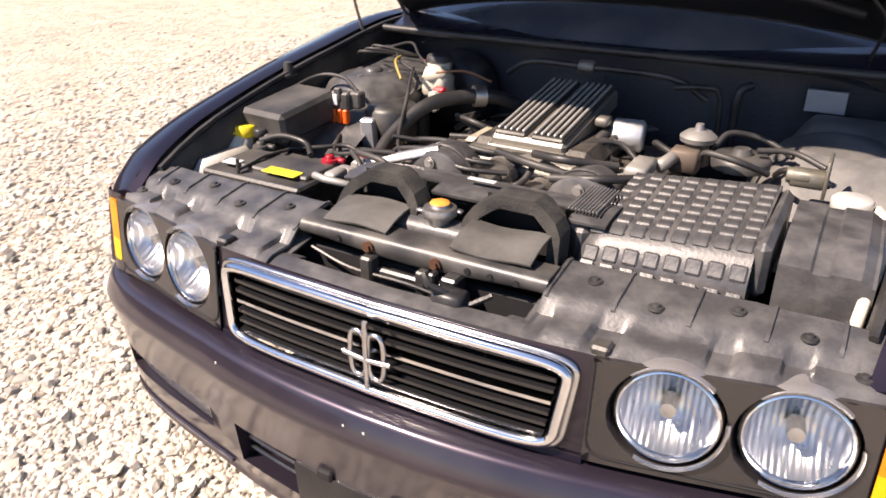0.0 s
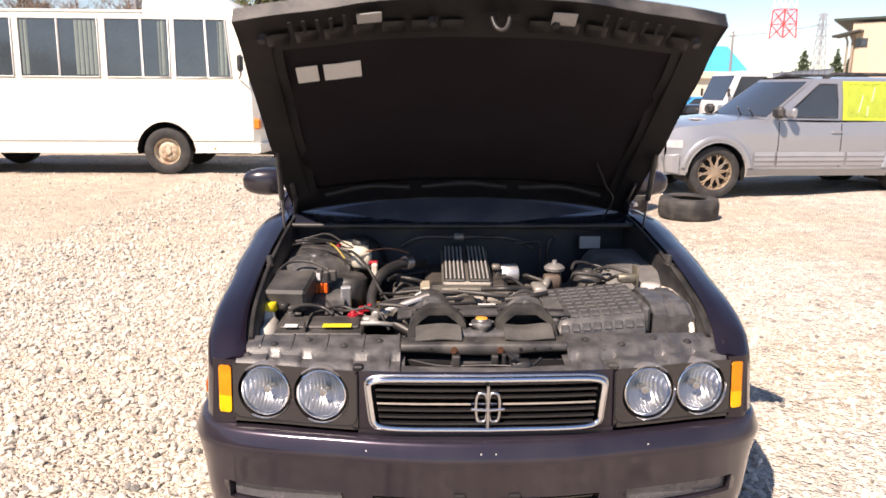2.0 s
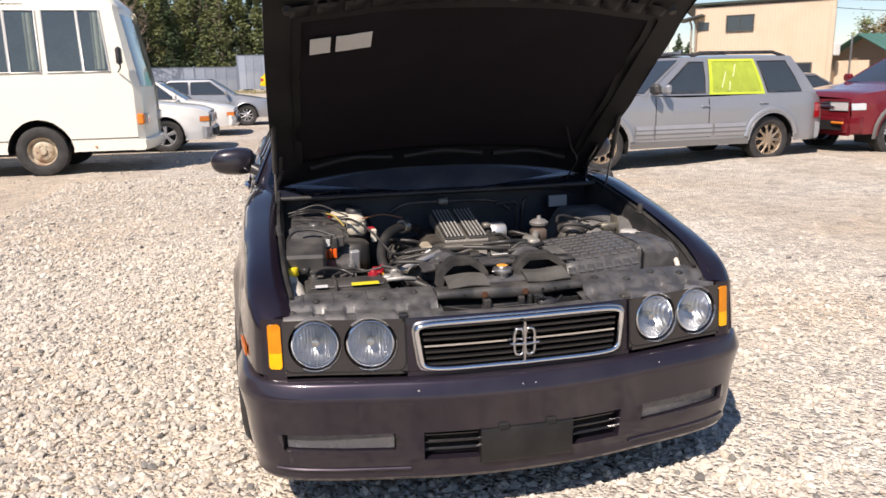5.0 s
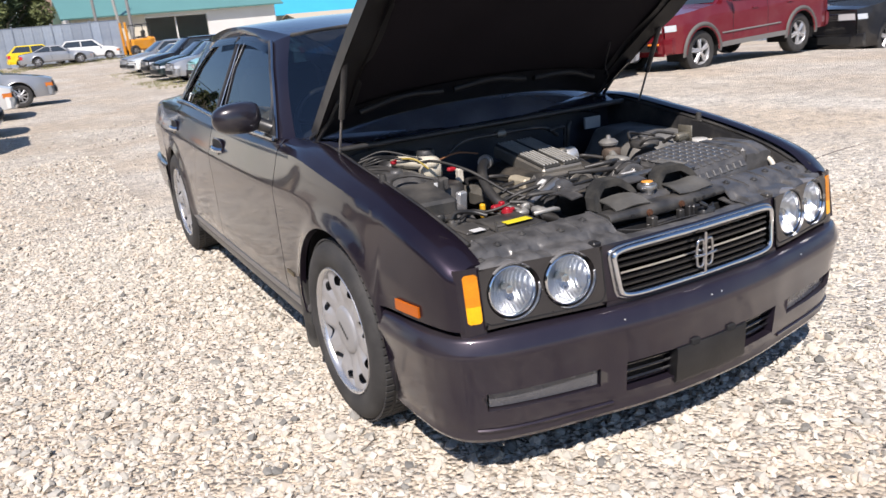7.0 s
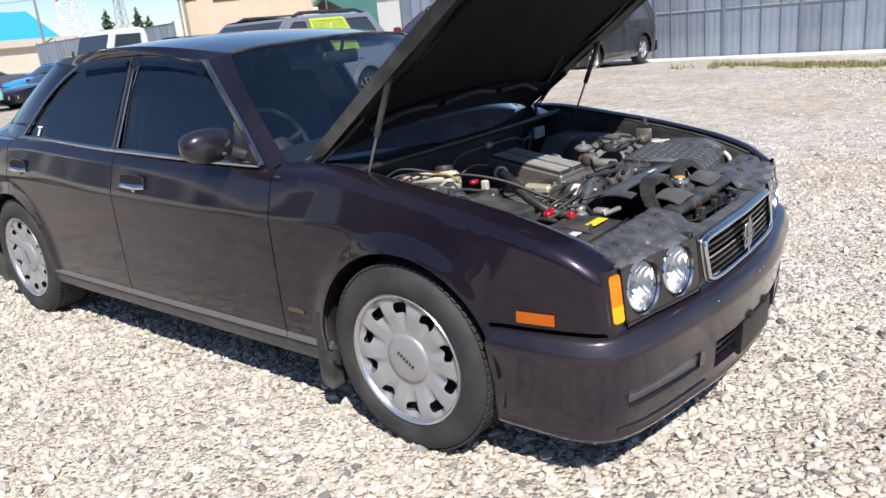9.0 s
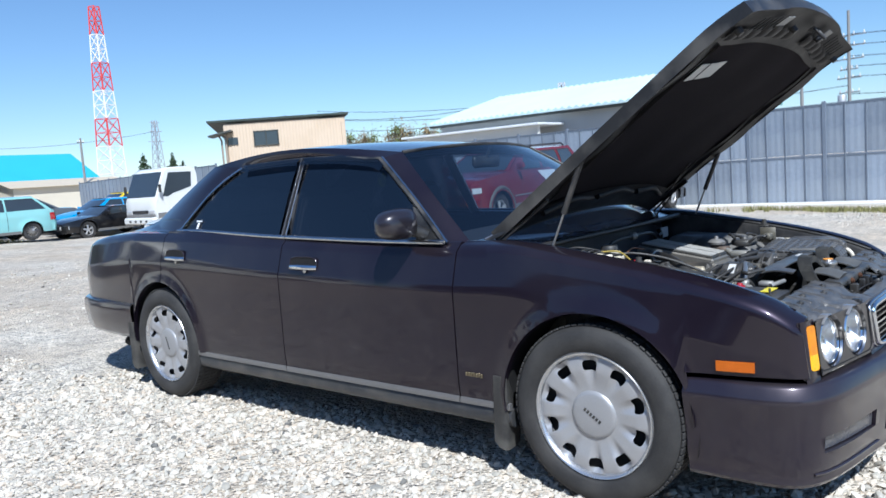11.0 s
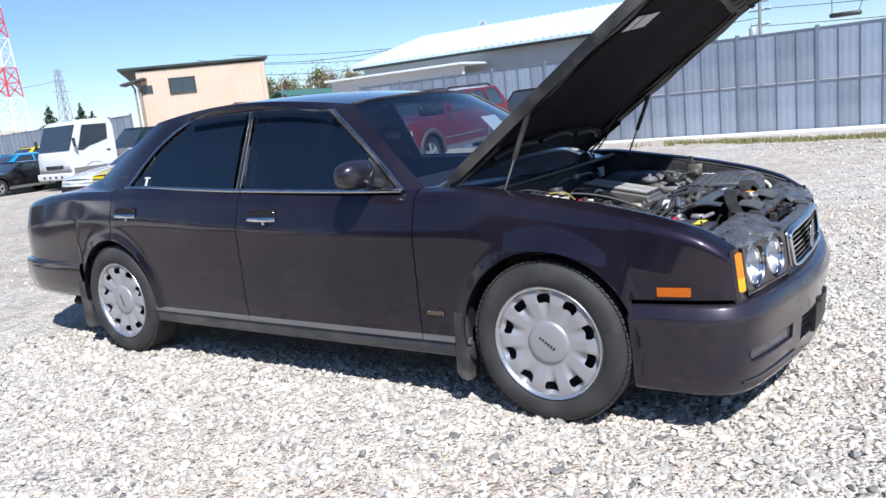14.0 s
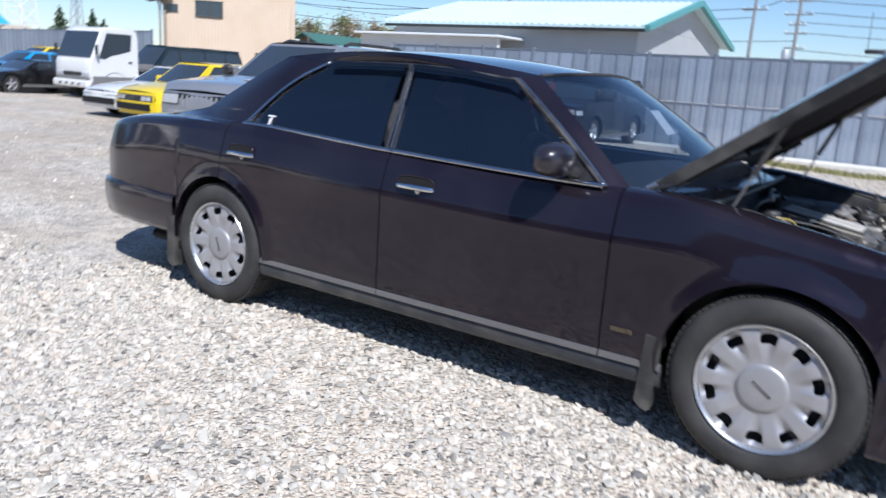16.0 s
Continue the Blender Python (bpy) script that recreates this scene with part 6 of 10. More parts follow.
for k, y in enumerate((AY0 - 0.012,)):
    for i in range(8):
        pad = new("rib_pad", PADM)
        pad.parent = air
        pad.matrix_basis = Matrix.Translation((AX0 + 0.022 + 0.0325 * i, y, 0.675)) @ Matrix.Rotation(radians(80), 4, "X") @ Matrix.Diagonal((1, 1.6, 1, 1))
part("seam_flange", Shape().box((0.37, 0.555, 0.648), (0.285, 0.33, 0.012), 0.004), BLACK, air)
part("body", Shape().box((0.37, 0.555, 0.57), (0.26, 0.30, 0.16), 0.02), BLACK, air)
part("snorkel", Shape().box((0.232, 0.50, 0.70), (0.05, 0.15, 0.09), 0.02), DUSTY, air)
part("end_flange", Shape().box((0.513, 0.555, 0.725), (0.024, 0.27, 0.09), 0.010), DUSTY, air)
for x in (0.30, 0.43):
    part("lid_clip", Shape().box((x, AY0 - 0.016, 0.662), (0.014, 0.012, 0.03), 0.003), STEEL, air)
box2 = sub("resonator_box", "")
rz = lambda x, y: 0.768 - 0.03 * max(0, (0.44 - y) / 0.06) - 0.005 * (0.575 < x < 0.60) - 0.01 * (x > 0.65)
rb = Shape().grid(lambda x, y: (x, y, rz(x, y)), [0.530, 0.536, 0.55, 0.573, 0.577, 0.598, 0.602, 0.64, 0.655, 0.66], spread(0.385, 0.60, 10))
for y in (0.385, 0.60):
    rb.grid(lambda x, d: (x, y, rz(x, y) - 0.13 * d), [0.530, 0.536, 0.55, 0.573, 0.577, 0.598, 0.602, 0.64, 0.655, 0.66], [0, 1])
for x in (0.530, 0.66):
    rb.grid(lambda y, d: (x, y, rz(x, y) - 0.13 * d), spread(0.385, 0.60, 10), [0, 1])
part("case", Shape().add([(x + 0.006, y + 0.048, z) for x, y, z in rb.v], rb.f), DUSTY, box2, "smooth black resonator box", 35)
res = sub("coolant_reservoir", "")
part("tank", Shape().box((0.678, 0.64, 0.685), (0.026, 0.26, 0.10), 0.010).box((0.620, 0.725, 0.70), (0.08, 0.08, 0.07), 0.02), CREAM, res, "aged white plastic tank")
part("cap", Shape().cyl((0.614, 0.718, 0.735), (0.614, 0.718, 0.762), 0.034, None, 26, 0.004).cyl((0.614, 0.718, 0.725), (0.614, 0.718, 0.74), 0.028, None, 22), mat("grey white cap", (0.45, 0.44, 0.42), 0.5, 0, 0.12), res, "ribbed pale cap")
hose([(0.28, 0.36, 0.665), (0.34, 0.345, 0.69), (0.42, 0.335, 0.68), (0.47, 0.345, 0.66)], 0.007, None)
hose([(0.30, 0.34, 0.66), (0.36, 0.33, 0.665), (0.43, 0.33, 0.66), (0.465, 0.325, 0.64)], 0.008, mat("pale aluminium pipe", (0.55, 0.55, 0.55), 0.35, 0.7, 0.1), "cooler_pipe", "pale aluminium pipe")
disc = Shape().lathe([(0.0, 0.026), (0.015, 0.026), (0.02, 0.014), (0.05, 0.012), (0.056, 0.004), (0.054, -0.012), (0.03, -0.02)], (0.413, 0.805, 0.768), "z", 30)
part("vacuum_actuator", disc, BLACK, car, "round black actuator")
valve = sub("valve_unit", "")
part("valve_body", Shape().cyl((0.312, 0.895, 0.72), (0.312, 0.895, 0.765), 0.028, 0.024, 20).box((0.298, 0.86, 0.735), (0.06, 0.045, 0.05), 0.006), mat("brown cast valve", (0.13, 0.10, 0.08), 0.6, 0.4, 0.2), valve)
part("valve_top", Shape().lathe([(0.0, 0.03), (0.008, 0.03), (0.01, 0.018), (0.026, 0.014), (0.038, 0.004), (0.036, -0.006)], (0.312, 0.895, 0.775), "z", 24), mat("dull zinc", (0.3, 0.29, 0.28), 0.5, 0.7, 0.15), valve)
for pts in (((0.36, 0.75, 0.79), (0.38, 0.78, 0.81), (0.44, 0.80, 0.80), (0.50, 0.76, 0.785)), ((0.44, 0.72, 0.80), (0.50, 0.74, 0.80), (0.56, 0.72, 0.785)), ((0.35, 0.69, 0.775), (0.36, 0.66, 0.80), (0.42, 0.65, 0.795), (0.47, 0.68, 0.77)), ((0.48, 0.70, 0.765), (0.50, 0.66, 0.79), (0.55, 0.66, 0.785), (0.57, 0.70, 0.76))):
    hose([(p[0], p[1] + 0.075, p[2] - 0.004) for p in pts], 0.006, None, "vacuum_line", "", car, 6, 8)
sol = Shape().box((0.537, 0.735, 0.778), (0.06, 0.035, 0.03), 0.005).cyl((0.502, 0.73, 0.781), (0.542, 0.73, 0.781), 0.014, None, 14, 0.002).box((0.567, 0.745, 0.783), (0.006, 0.07, 0.07), 0.002)
part("solenoid_valve", sol, mat("yellowed zinc", (0.20, 0.185, 0.15), 0.5, 0.5, 0.15), car, "zinc solenoid on a bracket")

# battery
bat = sub("battery", "")
part("case", Shape().box((-0.49, 0.50, 0.58), (0.262, 0.175, 0.19), 0.006), mat("black battery case", (0.02, 0.02, 0.021), 0.4, 0, 0.15, 8, 90, 0.04, 0, (0.18, 0.16, 0.14), 0.3), bat)
part("lid", Shape().box((-0.49, 0.50, 0.682), (0.27, 0.183, 0.022), 0.005).box((-0.49, 0.505, 0.696), (0.24, 0.10, 0.010), 0.004), BLACK, bat)
part("yellow_label", Shape().box((-0.435, 0.455, 0.7035), (0.088, 0.034, 0.0016), 0.0004), mat("yellow battery label", (0.72, 0.60, 0.03), 0.4, 0, 0.08), bat, "yellow battery label")
part("white_label", Shape().box((-0.575, 0.455, 0.7035), (0.04, 0.03, 0.0016), 0.0004), LABEL, bat, "small white label")
part("hold_down", Shape().tube([(-0.53, 0.42, 0.700), (-0.53, 0.50, 0.708), (-0.53, 0.585, 0.700)], 0.006, 6, False, 0.6).tube([(-0.53, 0.42, 0.66), (-0.53, 0.425, 0.725)], 0.004, 6), DARKSTEEL, bat)
for x, y, m_, nm in ((-0.395, 0.565, REDPL, "positive_clamp"), (-0.595, 0.565, BLACK, "negative_clamp")):
    cl = Shape().cyl((x, y, 0.69), (x, y, 0.716), 0.012, 0.010, 14, 0.002).lathe([(0.010, 0.004), (0.018, 0.003), (0.019, -0.004), (0.010, -0.005)], (x, y, 0.704), "z", 18).box((x + 0.022, y + 0.010, 0.704), (0.024, 0.014, 0.010), 0.003)
    part(nm, cl, m_, bat, "red terminal clamp" if m_ is REDPL else "")
part("red_terminal_cover", Shape().box((-0.366, 0.665, 0.692), (0.042, 0.026, 0.018), 0.005).box((-0.349, 0.665, 0.703), (0.016, 0.020, 0.012), 0.003), REDPL, bat, "bright red terminal cover")
hose([(-0.60, 0.57, 0.715), (-0.56, 0.60, 0.725), (-0.50, 0.61, 0.715), (-0.46, 0.58, 0.70)], 0.007, None, "battery_cable", "", bat)
hose([(-0.36, 0.60, 0.72), (-0.31, 0.56, 0.71), (-0.28, 0.54, 0.66)], 0.0065, None, "battery_cable", "", bat)
pale = Shape().box((-0.325, 0.495, 0.705), (0.03, 0.05, 0.02), 0.005).tube([(-0.36, 0.47, 0.705), (-0.31, 0.44, 0.715), (-0.27, 0.47, 0.70)], 0.008, 8)
part("cable_lug", pale, mat("oxidised lug", (0.34, 0.33, 0.31), 0.5, 0.5, 0.2), bat)
wb = sub("washer_bottle", "")
part("bottle", Shape().tube(spline([(-0.655, 0.50, 0.60), (-0.665, 0.54, 0.65), (-0.682, 0.61, 0.715)], 5), [0.034, 0.036, 0.037, 0.038, 0.036, 0.035, 0.034, 0.033, 0.031, 0.030, 0.028], 14).box((-0.655, 0.505, 0.635), (0.062, 0.17, 0.125), 0.022), mat("milky washer bottle", (0.50, 0.48, 0.43), 0.5, 0, 0.12, 9, 90, 0.03, 0, (0.25, 0.21, 0.15), 0.4), wb)
part("cap", Shape().cyl((-0.672, 0.598, 0.708), (-0.673, 0.600, 0.736), 0.031, 0.029, 22, 0.003).box((-0.69, 0.575, 0.722), (0.03, 0.03, 0.008), 0.002), YELLOW, wb, "yellow filler cap")
# fuse box and relays
fb = sub("fuse_box", "")
L = Matrix.Translation((-0.612, 0.700, 0.748)) @ Matrix.Rotation(radians(7), 4, "X") @ Matrix.Rotation(radians(-4), 4, "Z")
part("lid", Shape().box((0, 0, 0), (0.138, 0.198, 0.075), 0.010, L), mat("grey black box lid", (0.026, 0.026, 0.027), 0.6, 0, 0.15, 8, 90, 0.05, 0, (0.2, 0.18, 0.15), 0.3), fb, "dusty fuse box lid")
part("base", Shape().box((0, 0, -0.06), (0.125, 0.15, 0.06), 0.006, L), BLACK, fb)
fl = sub("fusible_links", "")
part("holder", Shape().box((-0.522, 0.79, 0.772), (0.055, 0.035, 0.045), 0.005).box((-0.485, 0.80, 0.775), (0.03, 0.03, 0.04), 0.004).box((-0.525, 0.775, 0.79), (0.018, 0.012, 0.03), 0.002), BLACK, fl)
part("white_tab", Shape().box((-0.53, 0.768, 0.777), (0.014, 0.003, 0.026), 0.001), LABEL, fl)
for k in range(3):
    part("orange_link", Shape().box((-0.540 + 0.017 * k, 0.778, 0.735), (0.014, 0.018, 0.036), 0.003), ORANGEPL, fl, "orange fusible link")
part("silver_module", Shape().box((0, 0, 0), (0.036, 0.022, 0.085), 0.004, pose(-0.437, 0.775, 0.700, 8, 0, 10)), mat("bright sheet metal", (0.5, 0.51, 0.53), 0.35, 0.6, 0.1), car, "upright silver module")
part("black_canister", Shape().cyl((-0.44, 0.88, 0.55), (-0.44, 0.88, 0.755), 0.07, None, 26, 0.012).cyl((-0.52, 0.845, 0.70), (-0.44, 0.845, 0.70), 0.04, None, 20, 0.006), BLACK, car, "round black canister")
# brake cylinder, reservoir and booster
bk = sub("brake_unit", "")
part("booster", Shape().lathe([(0.0, -0.05), (0.05, -0.05), (0.09, -0.035), (0.115, 0.0), (0.115, 0.03), (0.09, 0.06)], (-0.43, 1.21, 0.72), "y", 30), DARKSTEEL, bk)
part("cylinder", Shape().cyl((-0.43, 1.03, 0.745), (-0.43, 1.17, 0.73), 0.022, None, 16, 0.004), CAST, bk)
part("reservoir", Shape().box((0, 0, 0), (0.068, 0.205, 0.045), 0.016, pose(-0.430, 1.10, 0.802, 0, 0, 26)).box((-0.40, 1.045, 0.775), (0.075, 0.07, 0.07), 0.014).cyl((-0.405, 1.06, 0.80), (-0.405, 1.06, 0.834), 0.031, None, 20, 0.003), mat("milky brake tank", (0.52, 0.48, 0.39), 0.4, 0, 0.06), bk, "yellowed brake fluid reservoir")
part("cap", Shape().cyl((-0.405, 1.06, 0.830), (-0.405, 1.06, 0.849), 0.034, 0.032, 22, 0.003), mat("dark reservoir cap", (0.03, 0.03, 0.03), 0.5, 0, 0.1, 20, 90, 0.03, 0, (0.1, 0.09, 0.08), 0.4), bk, "dark reservoir cap")
# hoses, pipes and loose wires on the driver's side
hose([(-0.16, 0.55, 0.62), (-0.26, 0.60, 0.66), (-0.335, 0.67, 0.69), (-0.34, 0.76, 0.735), (-0.30, 0.85, 0.78), (-0.22, 0.95, 0.785), (-0.16, 1.02, 0.76)], 0.017, None, "radiator_hose", "thick black radiator hose", car, 7, 14)
hose([(-0.30, 0.64, 0.67), (-0.24, 0.63, 0.665), (-0.18, 0.66, 0.66)], 0.018, None, "radiator_hose", "thick black radiator hose", car, 7, 14)
part("hose_clamp", Shape().cyl((-0.215, 0.955, 0.785), (-0.235, 0.935, 0.786), 0.026, None, 18), STEEL, car)
for p in ((-0.352, 0.972, 0.778), (-0.488, 1.150, 0.806)):
    part("red_clip", Shape().box(p, (0.034, 0.022, 0.016), 0.005), REDPL, car, "small red clip")
hose([(-0.46, 1.02, 0.815), (-0.42, 0.95, 0.82), (-0.36, 0.83, 0.79), (-0.29, 0.68, 0.72), (-0.20, 0.63, 0.71)], 0.005, None, "throttle_cable")
hose([(-0.66, 1.12, 0.83), (-0.58, 1.10, 0.845), (-0.50, 1.02, 0.83), (-0.44, 0.99, 0.815)], 0.0042, None, "wire_loom")
hose([(-0.62, 1.16, 0.835), (-0.54, 1.14, 0.855), (-0.47, 1.07, 0.835), (-0.38, 1.02, 0.80)], 0.0035, None, "wire_loom")
hose([(-0.52, 1.05, 0.835), (-0.49, 0.98, 0.835), (-0.455, 0.95, 0.80)], 0.0035, mat("yellow wire", (0.34, 0.25, 0.05), 0.5, 0, 0.1), "yellow_wire")
hose([(-0.38, 1.00, 0.815), (-0.30, 1.01, 0.825), (-0.22, 1.0, 0.81)], 0.003, mat("brown wire", (0.2, 0.09, 0.04), 0.5, 0, 0.1), "brown_wire")
for k in range(3):
    hose([(-0.66 + 0.01 * k, 1.05 + 0.02 * k, 0.83), (-0.61, 1.00 + 0.03 * k, 0.848 + 0.003 * k), (-0.55 + 0.01 * k, 1.04 + 0.02 * k, 0.842), (-0.50, 1.10, 0.83)], 0.0035, None, "wire_loop")
hose([(-0.70, 0.62, 0.73), (-0.66, 0.83, 0.80), (-0.58, 0.86, 0.81), (-0.50, 0.82, 0.79)], 0.005, None, "wire_loom")
hose([(-0.56, 0.615, 0.69), (-0.50, 0.66, 0.69), (-0.44, 0.70, 0.69), (-0.36, 0.66, 0.67)], 0.0055, None, "wire_loom")
hose([(-0.50, 0.74, 0.70), (-0.47, 0.68, 0.69), (-0.42, 0.62, 0.70), (-0.36, 0.60, 0.715)], 0.0045, None, "wire_loom")
# cream tube drawn for the sunlit strip along the inner fender edge
hose([(0.655, 0.72, 0.745), (0.668, 0.655, 0.748), (0.668, 0.53, 0.736), (0.655, 0.43, 0.705), (0.65, 0.40, 0.66)], 0.009, CREAM, "cream_pipe", "cream tube for the sunlit inner fender strip")
part("cream_connector", Shape().box((-0.345, 0.93, 0.76), (0.022, 0.025, 0.05), 0.004), CREAM, car)
part("loom_clip", Shape().box((-0.60, 0.60, 0.715), (0.05, 0.025, 0.02), 0.005).cyl((-0.62, 0.595, 0.715), (-0.62, 0.595, 0.735), 0.016, None, 14, 0.003), BLACK, car)
part("yellow_clip", Shape().box((-0.326, 0.823, 0.645), (0.016, 0.02, 0.05), 0.004), mat("yellow orange clip", (0.75, 0.42, 0.02), 0.4, 0, 0.08), car)
rng = random.Random(5)
for k in range(20):
    x, y = rng.uniform(-0.33, 0.33), rng.uniform(0.60, 1.16)
    z = 0.69 + 0.05 * rng.random()
    q = [(x, y, z)]
    for _ in range(3):
        q.append((q[-1][0] + rng.uniform(-0.12, 0.12), q[-1][1] + rng.uniform(-0.07, 0.07), 0.68 + 0.06 * rng.random()))
    hose(q, rng.choice((0.003, 0.005, 0.007)), RUBBER2 if k % 4 else DARKSTEEL, "engine_hose", "", eng, 5, 7)

# ---- other vehicles in the yard ----
GLASSBG = mat("shaded car glass", (0.034, 0.043, 0.052), 0.05, 0, 0.1, 3, 40, 0, 0.8)
WHITE = paint("white car paint", (0.72, 0.72, 0.70), 0.0, 0.35, 0.12)
SILVER = paint("silver car paint", (0.355, 0.365, 0.385), 0.55, 0.35, 0.1)
MAROON = paint("maroon car paint", (0.17, 0.012, 0.02), 0.25, 0.3, 0.06)
TEAL = paint("pale teal car paint", (0.26, 0.52, 0.52), 0.0, 0.4, 0.1)
SKYBLUE = paint("bright blue car paint", (0.02, 0.32, 0.70), 0.05, 0.3, 0.05)
BLACKP = paint("black car paint", (0.012, 0.012, 0.014), 0.2, 0.3, 0.06)
YELLOWP = paint("yellow car paint", (0.75, 0.55, 0.012), 0.0, 0.35, 0.06)
NAVY = paint("dark green van paint", (0.014, 0.028, 0.032), 0.2, 0.3, 0.06)
GREYP = paint("grey car paint", (0.16, 0.17, 0.18), 0.4, 0.35, 0.1)
BUSWHITE = mat("ivory bus paint", (0.80, 0.785, 0.685), 0.4, 0, 0.04, 1.5, 60, 0.02, 0.3, (0.62, 0.52, 0.34), 0.12)
LAMPW = mat("clear lamp plastic", (0.6, 0.6, 0.6), 0.12, 0.3, 0.1, 20, 90, 0.1, 0.6)
LAMPR = mat("red lamp plastic", (0.42, 0.01, 0.012), 0.15, 0, 0.1, 20, 90, 0.05, 0.5)
LAMPA = mat("amber turn lamp", (0.7, 0.2, 0.02), 0.2, 0, 0.1, 20, 90, 0.05, 0.4)
LIMEFILM = mat("lime protective film", (0.34, 0.42, 0.05), 0.3, 0, 0.25, 7, 60, 0.3)
WHEEL_SETS = {}
DARKTRIMV = mat("dark lamp edge", (0.05, 0.05, 0.052), 0.4)


def road_wheel(r, w, spokes, rim_mat, owner, hub_r=0.6):
    """A tyre with a spoked rim: part meshes shared by all wheels of one kind."""
    key = (r, w, spokes, rim_mat.name, hub_r)
    if key not in WHEEL_SETS:
        q = r * hub_r
        ty = Shape().lathe([(q, -w * 0.45), (q * 1.05, -w * 0.5), (r * 0.85, -w * 0.53), (r * 0.97, -w * 0.46), (r, -w * 0.3), (r, w * 0.3), (r * 0.97, w * 0.46), (r * 0.85, w * 0.53), (q, w * 0.45)], (0, 0, 0), "x", 32)
        ri = Shape().lathe([(q * 0.9, w * 0.3), (q * 0.93, -w * 0.36), (q * 1.0, -w * 0.47), (q * 1.03, -w * 0.44)], (0, 0, 0), "x", 32)
        sp = Shape()
        for k in range(spokes if spokes > 15 else 0):
            t = 4 * math.pi * k / spokes
            for dt in (-0.42, 0.42):
                sp.tube([(-w * 0.42, 0.2 * q * math.cos(t), 0.2 * q * math.sin(t)), (-w * 0.42, 0.55 * q * math.cos(t + dt * 0.55), 0.55 * q * math.sin(t + dt * 0.55)), (-w * 0.40, 0.96 * q * math.cos(t + dt), 0.96 * q * math.sin(t + dt))], [q * 0.06, q * 0.045, q * 0.05], 5)
        for k in range(spokes if spokes <= 15 else 0):
            t = 2 * math.pi * k / spokes
            for dt in ((-0.09, 0.09) if spokes < 9 else (0,)):
                sp.tube([(-w * 0.40, 0.12 * q * math.cos(t), 0.12 * q * math.sin(t)), (-w * 0.38, 0.95 * q * math.cos(t + dt * 1.4), 0.95 * q * math.sin(t + dt * 1.4))], [q * 0.12, q * 0.09], 5)
        sp.cyl((-w * 0.46, 0, 0), (-w * 0.2, 0, 0), q * 0.26, q * 0.32, 14)
        if not spokes:
            sp.lathe([(q * 0.30, -w * 0.30), (q * 0.55, -w * 0.34), (q * 0.68, -w * 0.30), (q * 0.80, -w * 0.12), (q * 0.93, -w * 0.16)], (0, 0, 0), "x", 28)
            for k in range(6):
                t = 2 * math.pi * k / 6
                sp.cyl((-w * 0.38, 0.45 * q * math.cos(t), 0.45 * q * math.sin(t)), (-w * 0.28, 0.45 * q * math.cos(t), 0.45 * q * math.sin(t)), q * 0.07, None, 6)
        WHEEL_SETS[key] = (ty.mesh("tyre", RUBBER), ri.mesh("rim", rim_mat), sp.mesh("spokes", rim_mat), Shape().cyl((-w * 0.1, 0, 0), (0, 0, 0), q * 0.88, None, 20).mesh("brake_disc", DARK))
    e = empty("wheel", "", "")
    e.parent = owner
    for nm, me in zip(("tyre", "rim", "spokes", "brake_disc"), WHEEL_SETS[key]):
        new(nm, me).parent = e
    return e


